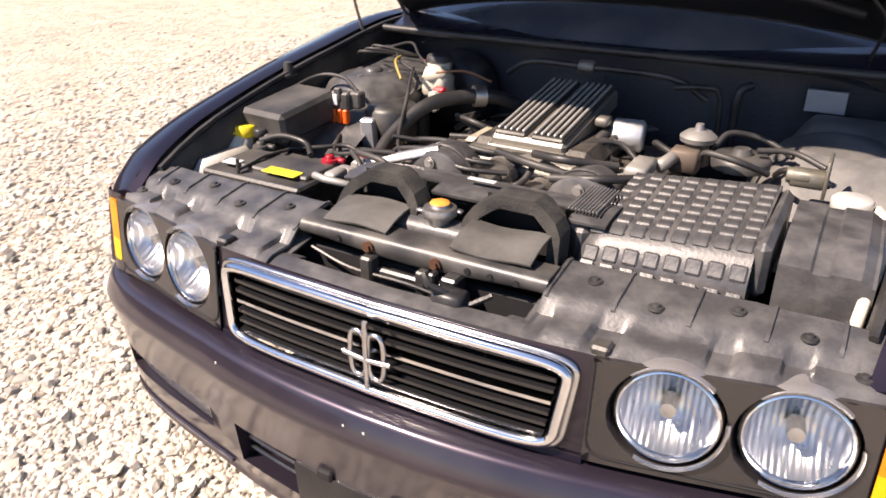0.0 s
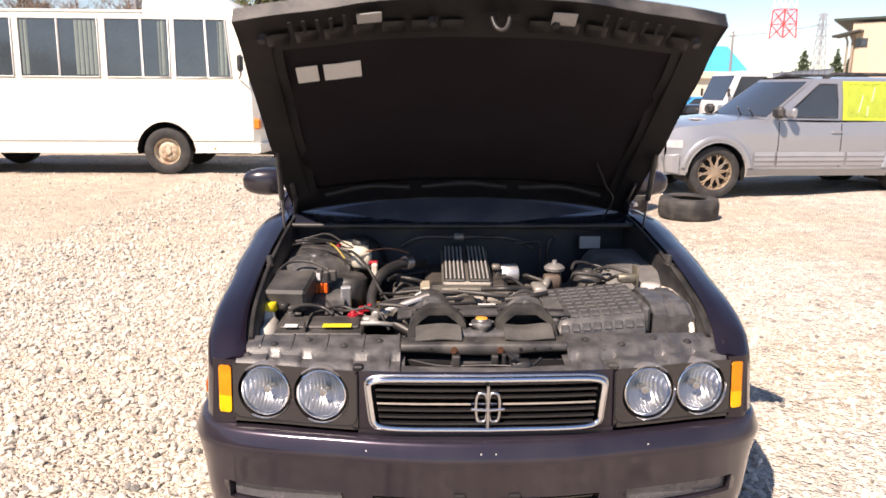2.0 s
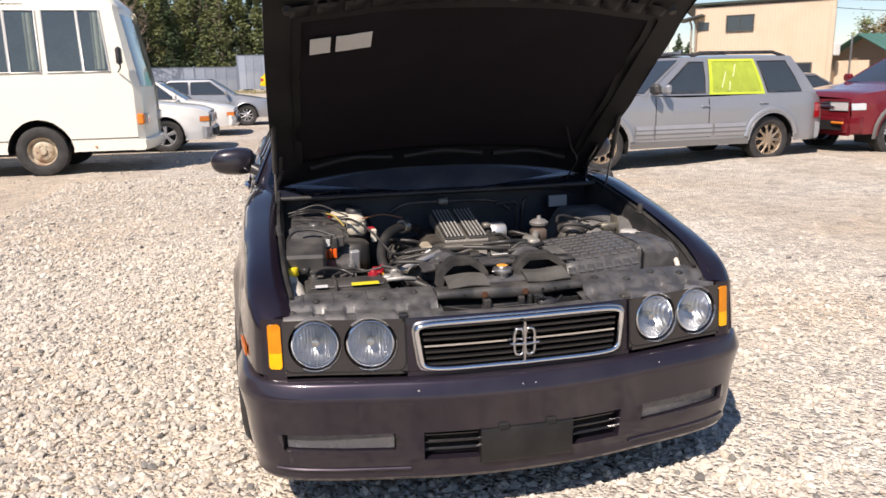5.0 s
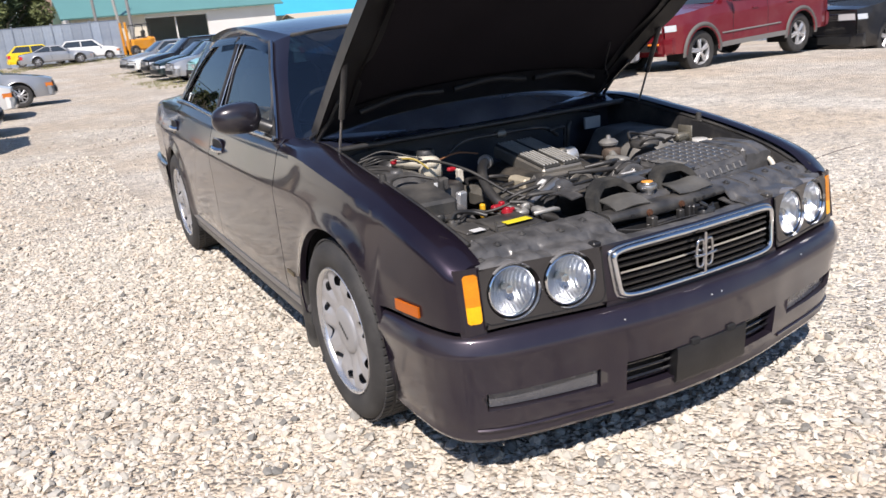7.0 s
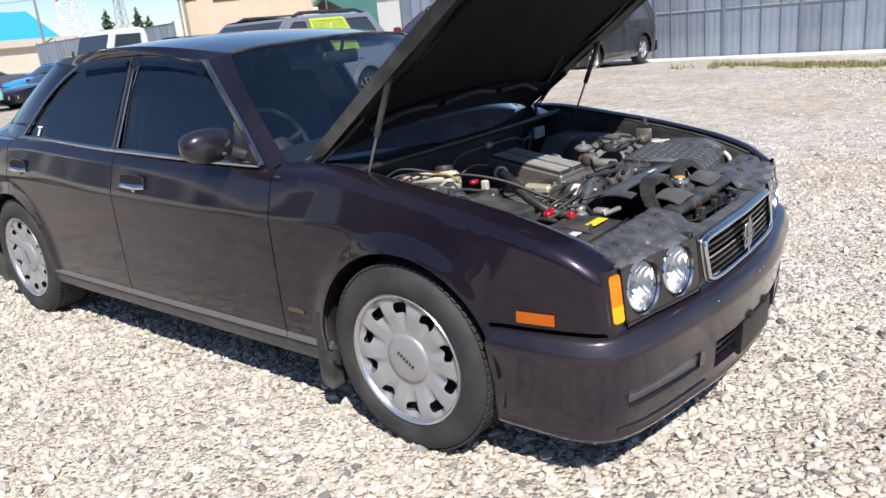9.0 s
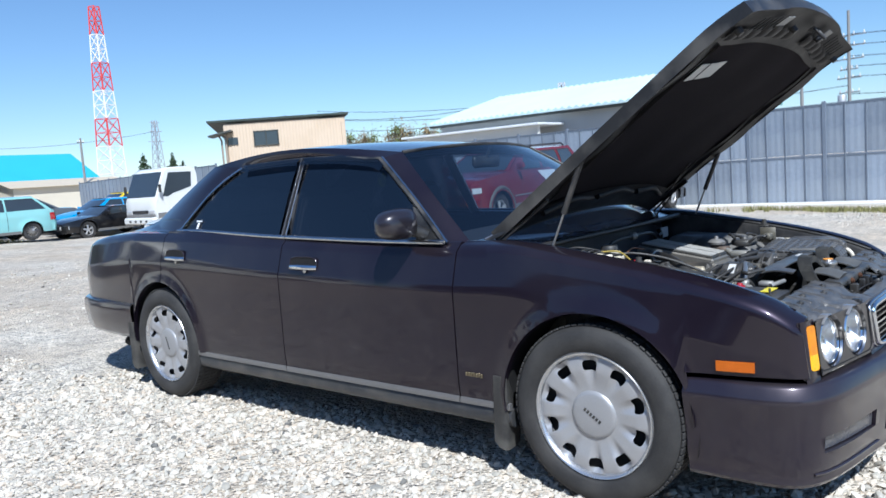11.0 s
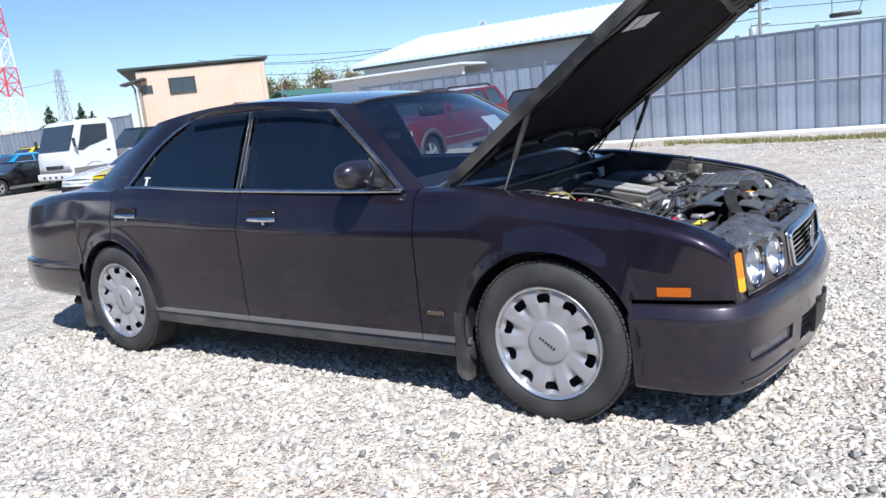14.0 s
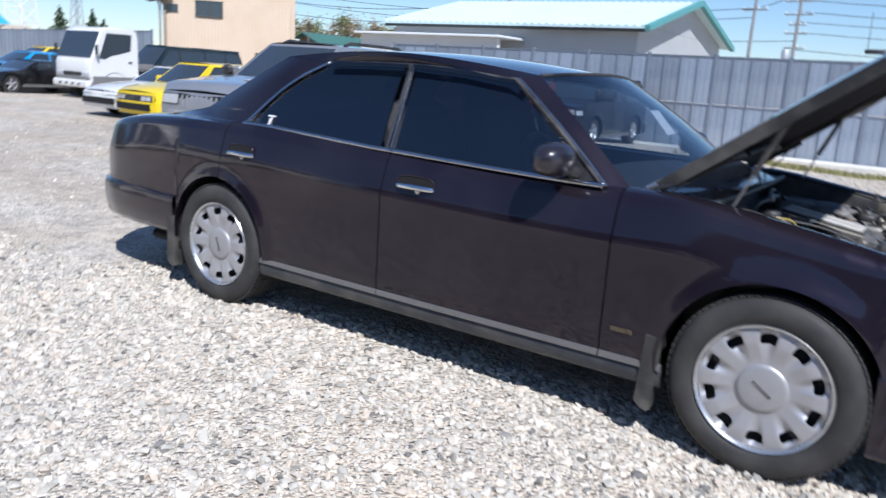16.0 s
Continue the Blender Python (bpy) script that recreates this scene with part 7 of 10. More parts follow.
def vehicle(name, label, m, colour, L, W, H, axle_f, wheelbase, r, belt_pts, cabin, category="car", rim_mat=None, spokes=6, group="parked cars", lower=None, clear=0.22, lean=0.11, side_split=(0.5,), hub_r=0.6, grille_bars=4, trim=None, panes=None, face="lamps"):
    """A parked road vehicle, its nose at local y = 0 pointing to -y. cabin: y of screen foot, roof front, roof rear, rear glass foot."""
    v = empty(name, label, category, m, group)
    top = smooth_curve(belt_pts)
    axles = (axle_f, axle_f + wheelbase)
    ar = r * 1.16

    def wide(y, z):
        e0, e1 = min(1, max(0, y / 0.45)), min(1, max(0, (L - y) / 0.4))
        w = W / 2 * (1 - 0.16 * (1 - e0) ** 2) * (1 - 0.14 * (1 - e1) ** 2)
        d = top(y) - z
        w -= 0.16 * max(0, 0.18 - d) + 0.12 * max(0, 0.42 - z)
        for ya in axles:
            w += 0.025 * math.exp(-(((math.hypot(y - ya, z - r) - ar) / 0.06) ** 2))
        return w

    ys, n = spread(0.02, L - 0.02, 46), 15
    pts = []
    for y in ys:
        lo = clear + 0.10 * max(0, 1 - y / 0.3) * 0 + 0.02
        for j in range(n):
            z = lo + (top(y) - lo) * j / (n - 1)
            pts.append([-wide(y, z), y, z])
    ins = [next((ya for ya in axles if math.hypot(p[1] - ya, p[2] - r) < ar), None) for p in pts]
    faces = []
    for i in range(len(ys) - 1):
        for j in range(n - 1):
            q = (i * n + j, (i + 1) * n + j, (i + 1) * n + j + 1, i * n + j + 1)
            if not all(ins[k] is not None for k in q):
                faces.append(q)
    for k in {k for q in faces for k in q if ins[k] is not None}:
        a = math.atan2(pts[k][2] - r, pts[k][1] - ins[k])
        y, z = ins[k] + ar * math.cos(a), r + ar * math.sin(a)
        pts[k] = [-wide(y, z), y, z]
    flank = Shape().add(pts, faces)
    part("flank", flank, colour, v, "", 50)
    part("flank", flank.mirrored(), colour, v, "", 50)
    deck = Shape().grid(lambda y, u: (u * wide(y, top(y)), y - (0.05 * (1 - u * u) if y < 0.5 else -0.03 * (1 - u * u) if y > L - 0.5 else 0), top(y) + 0.035 * (1 - u * u)), ys, spread(-1, 1, 8))
    part("hood_and_deck", deck, colour, v, "", 50)
    for y, sgn, nm in ((0.02, -1, "nose"), (L - 0.02, 1, "tail")):
        part(nm, Shape().grid(lambda u, t: (u * wide(y, clear + (top(y) - clear) * t), y + sgn * (0.05 * (1 - u * u) + 0.03 * math.sin(3 * t)), clear + (top(y) - clear) * t), spread(-1, 1, 10), spread(0, 1, 6)), colour, v, "", 50)
    part("underbody", Shape().box((0, L / 2, clear + 0.12), (W * 0.74, L * 0.95, 0.16), 0.03), DARK, v)
    # wheel wells and wheels
    for ya in axles:
        for s in (-1, 1):
            well = Shape().grid(lambda t, x: (s * x, ya + ar * 1.02 * math.cos(t), r + ar * 1.02 * math.sin(t)), spread(-0.3, math.pi + 0.3, 14), [W * 0.26, W / 2 - 0.02])
            well.grid(lambda t, k: (s * W * 0.26, ya + k * math.cos(t), r + k * math.sin(t)), spread(-0.3, math.pi + 0.3, 14), [0, ar * 1.02])
            part("wheel_well", well, DARK, v)
            wh = road_wheel(r, r * 0.62, spokes, rim_mat or ALLOY, v, hub_r)
            wh.matrix_basis = pose(s * (W / 2 - r * 0.33 - 0.02), ya, r, 17 * ya, 0, 0 if s < 0 else 180)
    # cabin
    b0, r0, r1, b1 = cabin
    zf, zb = top(b0), top(b1)
    wb_, wt = W / 2 - 0.075, W / 2 - 0.075 - lean * 1.2

    def cab(s, side_t, v_, off=0.0):
        """side_t 0..1 from front to rear, v_ 0..1 from belt to roof."""
        y = (b0 + (r0 - b0) * v_) * (1 - side_t) + (b1 + (r1 - b1) * v_) * side_t
        z = (zf * (1 - side_t) + zb * side_t) * (1 - v_) + (H - 0.035) * v_
        x = wb_ + (wt - wb_) * v_ + 0.02 * math.sin(math.pi * v_)
        return (s * (x + off), y, z)

    def fore(u, v_, rear, off=0.0):
        y0, y1, z0 = (b1, r1, zb) if rear else (b0, r0, zf)
        x = (wb_ + (wt - wb_) * v_) * u
        bulge = 0.07 * (1 - u * u) * (1 if rear else -1)
        return (x, y0 + (y1 - y0) * v_ + bulge + (off if rear else -off), z0 + (H - 0.035 - z0) * v_ + off * 0.6)

    def flat_side(s, y, v_, off=0.0):
        """A point of the cabin's side by its length along the car and its share of the height from belt to roof."""
        k = (y - b0) / (b1 - b0)
        zb_ = zf * (1 - k) + zb * k
        return (s * (wb_ + (wt - wb_) * v_ + 0.02 * math.sin(math.pi * v_) + off), y, zb_ * (1 - v_) + (H - 0.035) * v_)

    if panes is None:
        fy, ry = lambda k: b0 + (r0 - b0) * k + 0.10, lambda k: b1 + (r1 - b1) * k - 0.09
        ys_p = [None] + [b0 + (b1 - b0) * q for q in side_split] + [None]
        doors_glass = []
        for ya, yb in zip(ys_p, ys_p[1:]):
            lo_a, hi_a = (fy(0.07) + 0.10, fy(0.87)) if ya is None else (ya + 0.035, ya + 0.035)
            lo_b, hi_b = (ry(0.07) - 0.05, ry(0.87)) if yb is None else (yb - 0.035, yb - 0.035)
            doors_glass.append((lo_a, max(lo_b, lo_a + 0.1), max(hi_b, hi_a + 0.05), hi_a))
    else:
        doors_glass = panes
    for s in (-1, 1):
        part("cabin_side", Shape().grid(lambda t, k: cab(s, t, k), spread(0, 1, 8), spread(0, 1, 4)), colour, v, "", 40)
        for yb0, yb1, yt1, yt0 in doors_glass:
            pane_ = Shape().grid(lambda t, k: flat_side(s, (yb0 + (yt0 - yb0) * k) * (1 - t) + (yb1 + (yt1 - yb1) * k) * t, 0.07 + 0.80 * k, 0.006), spread(0, 1, 5), spread(0, 1, 4))
            win = part("side_window", pane_, GLASSBG, v)
            rim_ = [flat_side(s, (yb0 + (yt0 - yb0) * k) * (1 - t) + (yb1 + (yt1 - yb1) * k) * t, 0.07 + 0.80 * k, 0.007) for t, k in ((0, 0), (0.5, 0), (1, 0), (1, 0.5), (1, 1), (0.5, 1), (0, 1), (0, 0.5))]
            part("window_rubber", Shape().tube(rim_, 0.010, 5, True), BLACK, win)
        for yh in (b0 + 0.95, b0 + 1.95):
            if yh < L - 1.1 and category != "truck":
                part("door_handle", Shape().box((s * (wide(yh, top(yh) - 0.13) + 0.008), yh, top(yh) - 0.13), (0.03, 0.15, 0.025), 0.008), trim or colour, v)
        part("door_mirror", Shape().box((s * (W / 2 + 0.07), b0 + 0.25, top(b0) + 0.09), (0.18, 0.09, 0.13), 0.03), trim or colour, v)
        part("sill", Shape().grid(lambda y, z: (s * (wide(y, z) + 0.010), y, z), spread(axles[0] + ar, axles[1] - ar, 6), [clear + 0.005, clear + 0.04, clear + 0.09]), GREYCLAD, v)
        part("arch_lip", Shape().tube([(s * (wide(axles[0] + ar * math.cos(t), r + ar * math.sin(t)) + 0.004), axles[0] + ar * math.cos(t), r + ar * math.sin(t)) for t in spread(0.0, math.pi, 14)], 0.014, 5), colour, v)
        part("arch_lip", Shape().tube([(s * (wide(axles[1] + ar * math.cos(t), r + ar * math.sin(t)) + 0.004), axles[1] + ar * math.cos(t), r + ar * math.sin(t)) for t in spread(0.0, math.pi, 14)], 0.014, 5), colour, v)
        for yc in [doors_glass[0][0] - 0.08] + [q[1] + 0.035 for q in doors_glass[:2]]:
            if yc < axles[1] - ar * 0.4:
                z0 = clear + 0.12
                part("door_gap", Shape().grid(lambda k, d: (s * (wide(yc, k) + 0.002), yc + d, k), spread(z0, top(yc) - 0.02, 8), [-0.006, 0.006]), DARK, v)
    for rear, nm in ((False, "windscreen"), (True, "rear_window")):
        part(nm + "_frame", Shape().grid(lambda u, k: fore(u, k, rear), spread(-1, 1, 8), spread(0, 1, 4)), colour, v, "", 40)
        part(nm, Shape().grid(lambda u, k: fore(u, k, rear, 0.008), spread(-0.91, 0.91, 8), spread(0.06, 0.92, 4)), GLASSBG, v)
    part("roof", Shape().grid(lambda t, u: (u * wt, r0 + (r1 - r0) * t + 0.07 * (1 - u * u) * (2 * t - 1), H - 0.035 + 0.035 * (1 - u**4) * (0.7 + 0.3 * math.sin(math.pi * t))), spread(0, 1, 8), spread(-1, 1, 8)), colour, v, "", 50)
    # lamps, bumpers, grille
    zf0, zr0 = top(0.05), top(L - 0.05)
    lowm = lower or colour

    def on_end(u, z, rear, off):
        """A point of the nose or the tail, u across from -1 to 1."""
        y, sgn = (L - 0.02, 1) if rear else (0.02, -1)
        t = (z - clear) / (top(y) - clear)
        return (u * wide(y, z), y + sgn * (0.05 * (1 - u * u) + 0.03 * math.sin(3 * t) + off), z)

    for y, sgn, nm in ((0.0, -1, "front_bumper"), (L, 1, "rear_bumper")):
        part(nm, Shape().ring_sweep([[(u * W / 2 * 0.97, y + sgn * (0.06 - 0.16 * abs(u) ** 4) + sgn * dy, z) for dy, z in ((-0.06, clear + 0.04), (0.01, clear + 0.05), (0.03, clear + 0.16), (0.02, clear + 0.27), (-0.06, clear + 0.29))] for u in spread(-1, 1, 12)]), lowm, v)
    for s in (-1, 1):
        z0, z1 = zf0 - 0.20, zf0 - 0.07
        if face == "lamps":
            lens = part("headlamp", Shape().grid(lambda u, z: on_end(s * u, z, False, 0.010), spread(0.52, 0.97, 6), spread(z0, z1, 3)), LAMPW, v)
            part("lamp_edge", Shape().tube([on_end(s * u, z, False, 0.010) for u, z in ((0.52, z0), (0.97, z0), (0.97, z1), (0.52, z1))], 0.008, 5, True), DARKTRIMV, lens)
            part("turn_lamp", Shape().grid(lambda y, z: (s * (wide(y, z) + 0.008), y, z), spread(0.02, 0.20, 4), [z0 + 0.01, z1 - 0.02]), LAMPW if s > 0 else LAMPA, v)
        else:
            for ua, ub in ((0.44, 0.63), (0.66, 0.86)):
                part("headlamp", Shape().grid(lambda u, z: on_end(s * u, z, False, 0.020), [ua, (ua + ub) / 2, ub], [z0 + 0.025, z1 - 0.02]), LAMPW, v)
        part("tail_lamp", Shape().grid(lambda y, z: (s * (wide(y, z) + 0.008), y, z), spread(L - 0.20, L - 0.02, 4), spread(zr0 - 0.30, zr0 - 0.08, 3)), LAMPR, v)
        part("tail_lens", Shape().grid(lambda u, z: on_end(s * u, z, True, 0.010), spread(0.74, 0.99, 4), spread(zr0 - 0.30, zr0 - 0.08, 3)), LAMPR, v)
    if face == "band":
        part("lamp_band", Shape().grid(lambda u, z: on_end(u, z, False, 0.010), spread(-0.92, 0.92, 14), [zf0 - 0.20, zf0 - 0.13, zf0 - 0.065]), BLACK, v, "black band round the headlamps")
    if face != "slots":
        part("air_intake", Shape().grid(lambda u, z: (u * W * 0.38, -0.101 + 0.03 * u * u, z), spread(-1, 1, 8), [clear + 0.09, clear + 0.17, clear + 0.235]), DARK, v)
    for k in range(grille_bars):
        part("grille_bar", Shape().box((0, -0.035, zf0 - 0.19 + 0.035 * k), (W * 0.44, 0.03, 0.018), 0.004), CHROME2 if k == grille_bars - 1 else BLACK, v)
    part("grille_back", Shape().box((0, -0.015, zf0 - 0.135), (W * 0.46, 0.04, 0.16), 0.01), DARK, v)
    return v, top, wide, cab


BRONZE = mat("tan alloy rim", (0.42, 0.33, 0.24), 0.35, 0.6, 0.1)
OLDRIM = mat("silver alloy rim", (0.5, 0.5, 0.51), 0.35, 0.6, 0.1)
RUSTRIM = mat("rusty cream steel rim", (0.55, 0.48, 0.36), 0.6, 0.1, 0.25, 8, 60, 0.1, 0, (0.22, 0.09, 0.04), 0.75)
GREYCLAD = mat("grey body cladding", (0.17, 0.165, 0.16), 0.6, 0, 0.1)
SILVERLOW = mat("silver grey lower body", (0.36, 0.365, 0.38), 0.45, 0.4, 0.08)

# silver four-wheel-drive wagon with a film-covered window
suv, s_top, s_wide, s_cab = vehicle("suv", "silver off-road wagon with lime film over one window", pose(3.02, 8.74, 0.0, 0, 0, -86), SILVER, 4.42, 1.80, 1.60, 0.66, 2.78, 0.348,
                     [(0, 0.80), (0.12, 0.92), (0.5, 0.97), (1.15, 1.04), (2.0, 1.00), (4.2, 1.03), (4.42, 0.92)], (1.34, 2.02, 3.86, 4.28), "suv", BRONZE, 20, lower=SILVERLOW, clear=0.30, trim=SILVER, grille_bars=0, hub_r=0.66, face="lamps",
                     panes=[(1.56, 2.32, 2.32, 2.08), (2.42, 3.30, 3.14, 2.42), (3.40, 4.00, 3.74, 3.24)])
for k in range(8):
    part("grille_bar", Shape().box((-0.315 + 0.09 * k, -0.040, 0.70), (0.034, 0.03, 0.17), 0.008), SILVER, suv)
part("grille_back_panel", Shape().box((0, -0.026, 0.70), (0.70, 0.03, 0.19), 0.01), DARK, suv)
for s in (-1, 1):
    part("roof_rail", Shape().tube([(s * 0.60, 2.20, 1.575), (s * 0.61, 2.34, 1.625), (s * 0.61, 3.6, 1.625), (s * 0.60, 3.82, 1.565)], 0.026, 6), BLACK, suv)
    for ya, yb in ((1.16, 1.44), (1.47, 2.41), (2.45, 2.98)):
        part("side_cladding", Shape().grid(lambda y, z: (s * (s_wide(y, z) + 0.012 + 0.012 * math.sin((z - 0.44) / 0.18 * math.pi)), y, z), spread(ya, yb, 6), spread(0.44, 0.62, 5)), SILVERLOW, suv, "ribbed lower cladding")
        for k in (0.50, 0.56):
            part("cladding_groove", Shape().tube([(s * (s_wide(y, k) + 0.026), y, k) for y in spread(ya, yb, 6)], 0.005, 5), GREYCLAD, suv)
    for ya in (0.66, 3.44):
        flare = Shape().grid(lambda t, k: (s * (s_wide(ya + 0.45 * math.cos(t), 0.35 + 0.45 * math.sin(t)) + 0.028 * math.sin(0.3 + k * 2.6)), ya + (0.405 + 0.085 * k) * math.cos(t), 0.348 + (0.405 + 0.085 * k) * math.sin(t)), spread(0.15, math.pi - 0.15, 16), spread(0, 1, 4))
        part("arch_flare", flare, SILVER, suv, "", 50)
    part("mirror_cover", Shape().box((s * 0.985, 1.40, 1.13), (0.20, 0.11, 0.15), 0.04), BLACK, suv, "black door mirror")
part("hood_wiper", Shape().tube([(0.15, 1.32, 1.08), (0.42, 1.12, 1.19)], 0.010, 5), BLACK, suv)
part("hood_wiper", Shape().tube([(0.45, 1.34, 1.07), (0.70, 1.14, 1.17)], 0.010, 5), BLACK, suv)
for x, y, z, w, h in ((0.30, 0.62, 1.022, 0.24, 0.05),):
    part("hood_paper", Shape().box((x, y, z), (w, 0.16, 0.006), 0.002), LABEL, suv, "pale paper lying on the hood")


def film_point(t, k, off):
    """The film over the rear door glass, t along and k up."""
    y = (2.38 + 0.02 * k) * (1 - t) + (3.34 - 0.17 * k) * t
    v_ = 0.01 + 0.93 * k
    p = s_cab(1, (y - 1.34) / 2.94, v_, off)
    return (p[0], y, p[2])


film = Shape().grid(lambda t, k: film_point(t, k, 0.016 + 0.004 * math.sin(30 * t) * math.sin(17 * k)), spread(0, 1, 14), spread(0, 1, 10))
part("window_film", film, LIMEFILM, suv, "lime green film taped over the window")
for t0, k0, dt, dk in ((0.22, 0.20, 0.10, 0.45), (0.45, 0.50, 0.10, 0.35), (0.35, 0.12, 0.03, 0.25)):
    part("film_crease", Shape().grid(lambda t, k: film_point(t0 + 0.018 * t + dt * k, k0 + dk * k, 0.024), [0, 1], spread(0, 1, 5)), mat("pale film crease", (0.75, 0.78, 0.45), 0.3), suv)
for ta, tb, ka, kb in ((0, 1, 0.0, 0.07), (0, 1, 0.93, 1.0), (0, 0.06, 0, 1), (0.94, 1, 0, 1)):
    part("film_tape", Shape().grid(lambda t, k: film_point(ta + (tb - ta) * t, ka + (kb - ka) * k, 0.022), spread(0, 1, 6), spread(0, 1, 6)), mat("yellow tape edge", (0.50, 0.60, 0.05), 0.4, 0, 0.1), suv)

# maroon off-road wagon
blz, b_top, b_wide, b_cab = vehicle("suv", "maroon off-road wagon with grey wheel-arch trim", pose(7.80, 8.76, -0.01, 1.6, 0, -87.5), MAROON, 4.50, 1.74, 1.52, 0.78, 2.72, 0.352,
                     [(0, 0.90), (0.12, 0.98), (0.5, 1.02), (1.3, 1.09), (2.0, 1.07), (4.2, 1.08), (4.5, 0.98)], (1.22, 1.95, 4.05, 4.42), "suv", OLDRIM, 5, lower=MAROON, clear=0.36, panes=[(1.66, 2.50, 2.50, 2.06), (2.60, 3.36, 3.30, 2.60), (3.46, 4.16, 3.94, 3.42)], hub_r=0.62)
for s in (-1, 1):
    for ya in (0.78, 3.50):
        fl_ = Shape().grid(lambda t, k: (s * (b_wide(ya + 0.42 * math.cos(t), 0.36 + 0.42 * math.sin(t)) + 0.03 * math.sin(k * math.pi)), ya + (0.405 + 0.08 * k) * math.cos(t), 0.355 + (0.405 + 0.08 * k) * math.sin(t)), spread(-0.1, math.pi + 0.1, 16), spread(0, 1, 4))
        part("arch_trim", fl_, mat("dark grey arch plastic", (0.10, 0.095, 0.09), 0.6, 0, 0.15), blz, "grey plastic arch trim")
    part("roof_rail", Shape().tube([(s * 0.58, 2.0, 1.51), (s * 0.59, 2.1, 1.555), (s * 0.59, 3.8, 1.555), (s * 0.58, 3.95, 1.51)], 0.02, 6), BLACK, blz)
    part("side_strip", Shape().tube([(s * (b_wide(y, 0.60) + 0.004), y, 0.60) for y in spread(1.3, 2.9, 6)], 0.014, 6), GREYCLAD, blz)
    part("bumper_lamp", Shape().box((s * 0.60, -0.10, 0.565), (0.24, 0.03, 0.035), 0.008), LAMPA, blz, "amber lamp in the bumper")
part("chrome_bar", Shape().box((0, -0.055, 0.80), (0.96, 0.03, 0.03), 0.008), CHROME2, blz)

sedan_belt = [(0, 0.66), (0.25, 0.74), (1.2, 0.90), (2.2, 0.92), (3.6, 0.95), (4.3, 0.93), (4.55, 0.82)]
hatch_belt = [(0, 0.68), (0.25, 0.76), (1.0, 0.88), (2.0, 0.92), (3.4, 0.94), (3.75, 0.88)]


def parked(name, label, x, y, rz, colour, kind="sedan", z=None, **kw):
    z = ground_z(x, y) if z is None else z
    m = pose(x, y, z, 0, 0, rz)
    spec = {
        "sedan": (4.55, 1.7, 1.40, 0.85, 2.6, 0.315, sedan_belt, (1.15, 1.85, 3.0, 3.75)),
        "hatch": (3.75, 1.58, 1.38, 0.68, 2.3, 0.28, hatch_belt, (0.95, 1.55, 3.15, 3.65)),
        "coupe": (4.3, 1.7, 1.24, 0.85, 2.45, 0.305, [(0, 0.58), (0.25, 0.66), (1.2, 0.80), (2.2, 0.84), (3.6, 0.86), (4.3, 0.78)], (1.3, 1.95, 2.7, 3.6)),
        "wagon": (4.65, 1.72, 1.50, 0.88, 2.65, 0.33, [(0, 0.70), (0.25, 0.80), (1.2, 0.94), (2.2, 0.97), (4.3, 1.0), (4.65, 0.92)], (1.15, 1.85, 4.1, 4.55)),
        "estate": (4.65, 1.72, 1.62, 0.88, 2.65, 0.34, [(0, 0.78), (0.25, 0.88), (1.2, 1.0), (2.2, 1.04), (4.3, 1.08), (4.65, 0.98)], (1.15, 1.85, 3.85, 4.6)),
        "low": (4.2, 1.7, 1.08, 0.85, 2.4, 0.30, [(0, 0.55), (0.25, 0.62), (1.2, 0.74), (2.2, 0.78), (3.6, 0.80), (4.2, 0.72)], (1.35, 1.9, 2.5, 3.0)),
        "offroad": (4.6, 1.74, 1.70, 0.9, 2.7, 0.36, [(0, 0.95), (0.3, 1.0), (1.2, 1.08), (4.3, 1.1), (4.6, 1.0)], (1.2, 1.75, 4.2, 4.55)),
        "van": (4.7, 1.69, 1.95, 0.95, 2.5, 0.33, [(0, 0.92), (0.15, 1.00), (0.6, 1.10), (2.0, 1.12), (4.5, 1.14), (4.7, 1.05)], (0.35, 1.15, 4.45, 4.68)),
    }[kind]
    return vehicle(name, label, m, colour, *spec, **kw)


parked("estate_car", "white and silver estate car parked beside the bus", -2.05, 15.1, 90, WHITE, "estate", lower=SILVERLOW, rim_mat=OLDRIM, spokes=5)
parked("sedan", "white sedan in the row behind the bus", -1.75, 18.9, 90, WHITE, "sedan")
parked("sedan", "silver sedan at the end of the row", -0.75, 22.6, 90, SILVER, "sedan", rim_mat=OLDRIM, spokes=9)
parked("hatchback", "pale teal old hatchback with steel wheels", 3.55, 25.0, -90, TEAL, "hatch", rim_mat=STEEL, spokes=12, z=0.0)
parked("hatchback", "silver hatchback in the parked row", 3.3, 27.6, -88, SILVER, "hatch", rim_mat=OLDRIM, spokes=7)
parked("sedan", "dark blue sedan in the parked row", 3.2, 30.2, -86, NAVY, "sedan")
parked("sedan", "black sedan in the parked row", 3.2, 32.6, -86, BLACKP, "wagon")
parked("coupe", "white coupe in the parked row", 3.0, 35.0, -84, WHITE, "coupe")
parked("sedan", "silver sedan in the parked row", 3.0, 37.6, -84, SILVER, "sedan")
parked("roadster", "black low roadster with silver wheels", 7.75, 25.9, -84, BLACKP, "low", z=-0.2, spokes=5, rim_mat=OLDRIM)
parked("coupe", "bright blue coupe behind the black roadster", 8.7, 28.1, -88, SKYBLUE, "coupe", z=-0.1)
parked("sedan", "dark sedan behind the blue coupe", 6.4, 31.2, -86, GREYP, "sedan", z=-0.1)
parked("coupe", "yellow coupe far behind the truck", 12.3, 33.6, -88, YELLOWP, "sedan", z=-0.05)
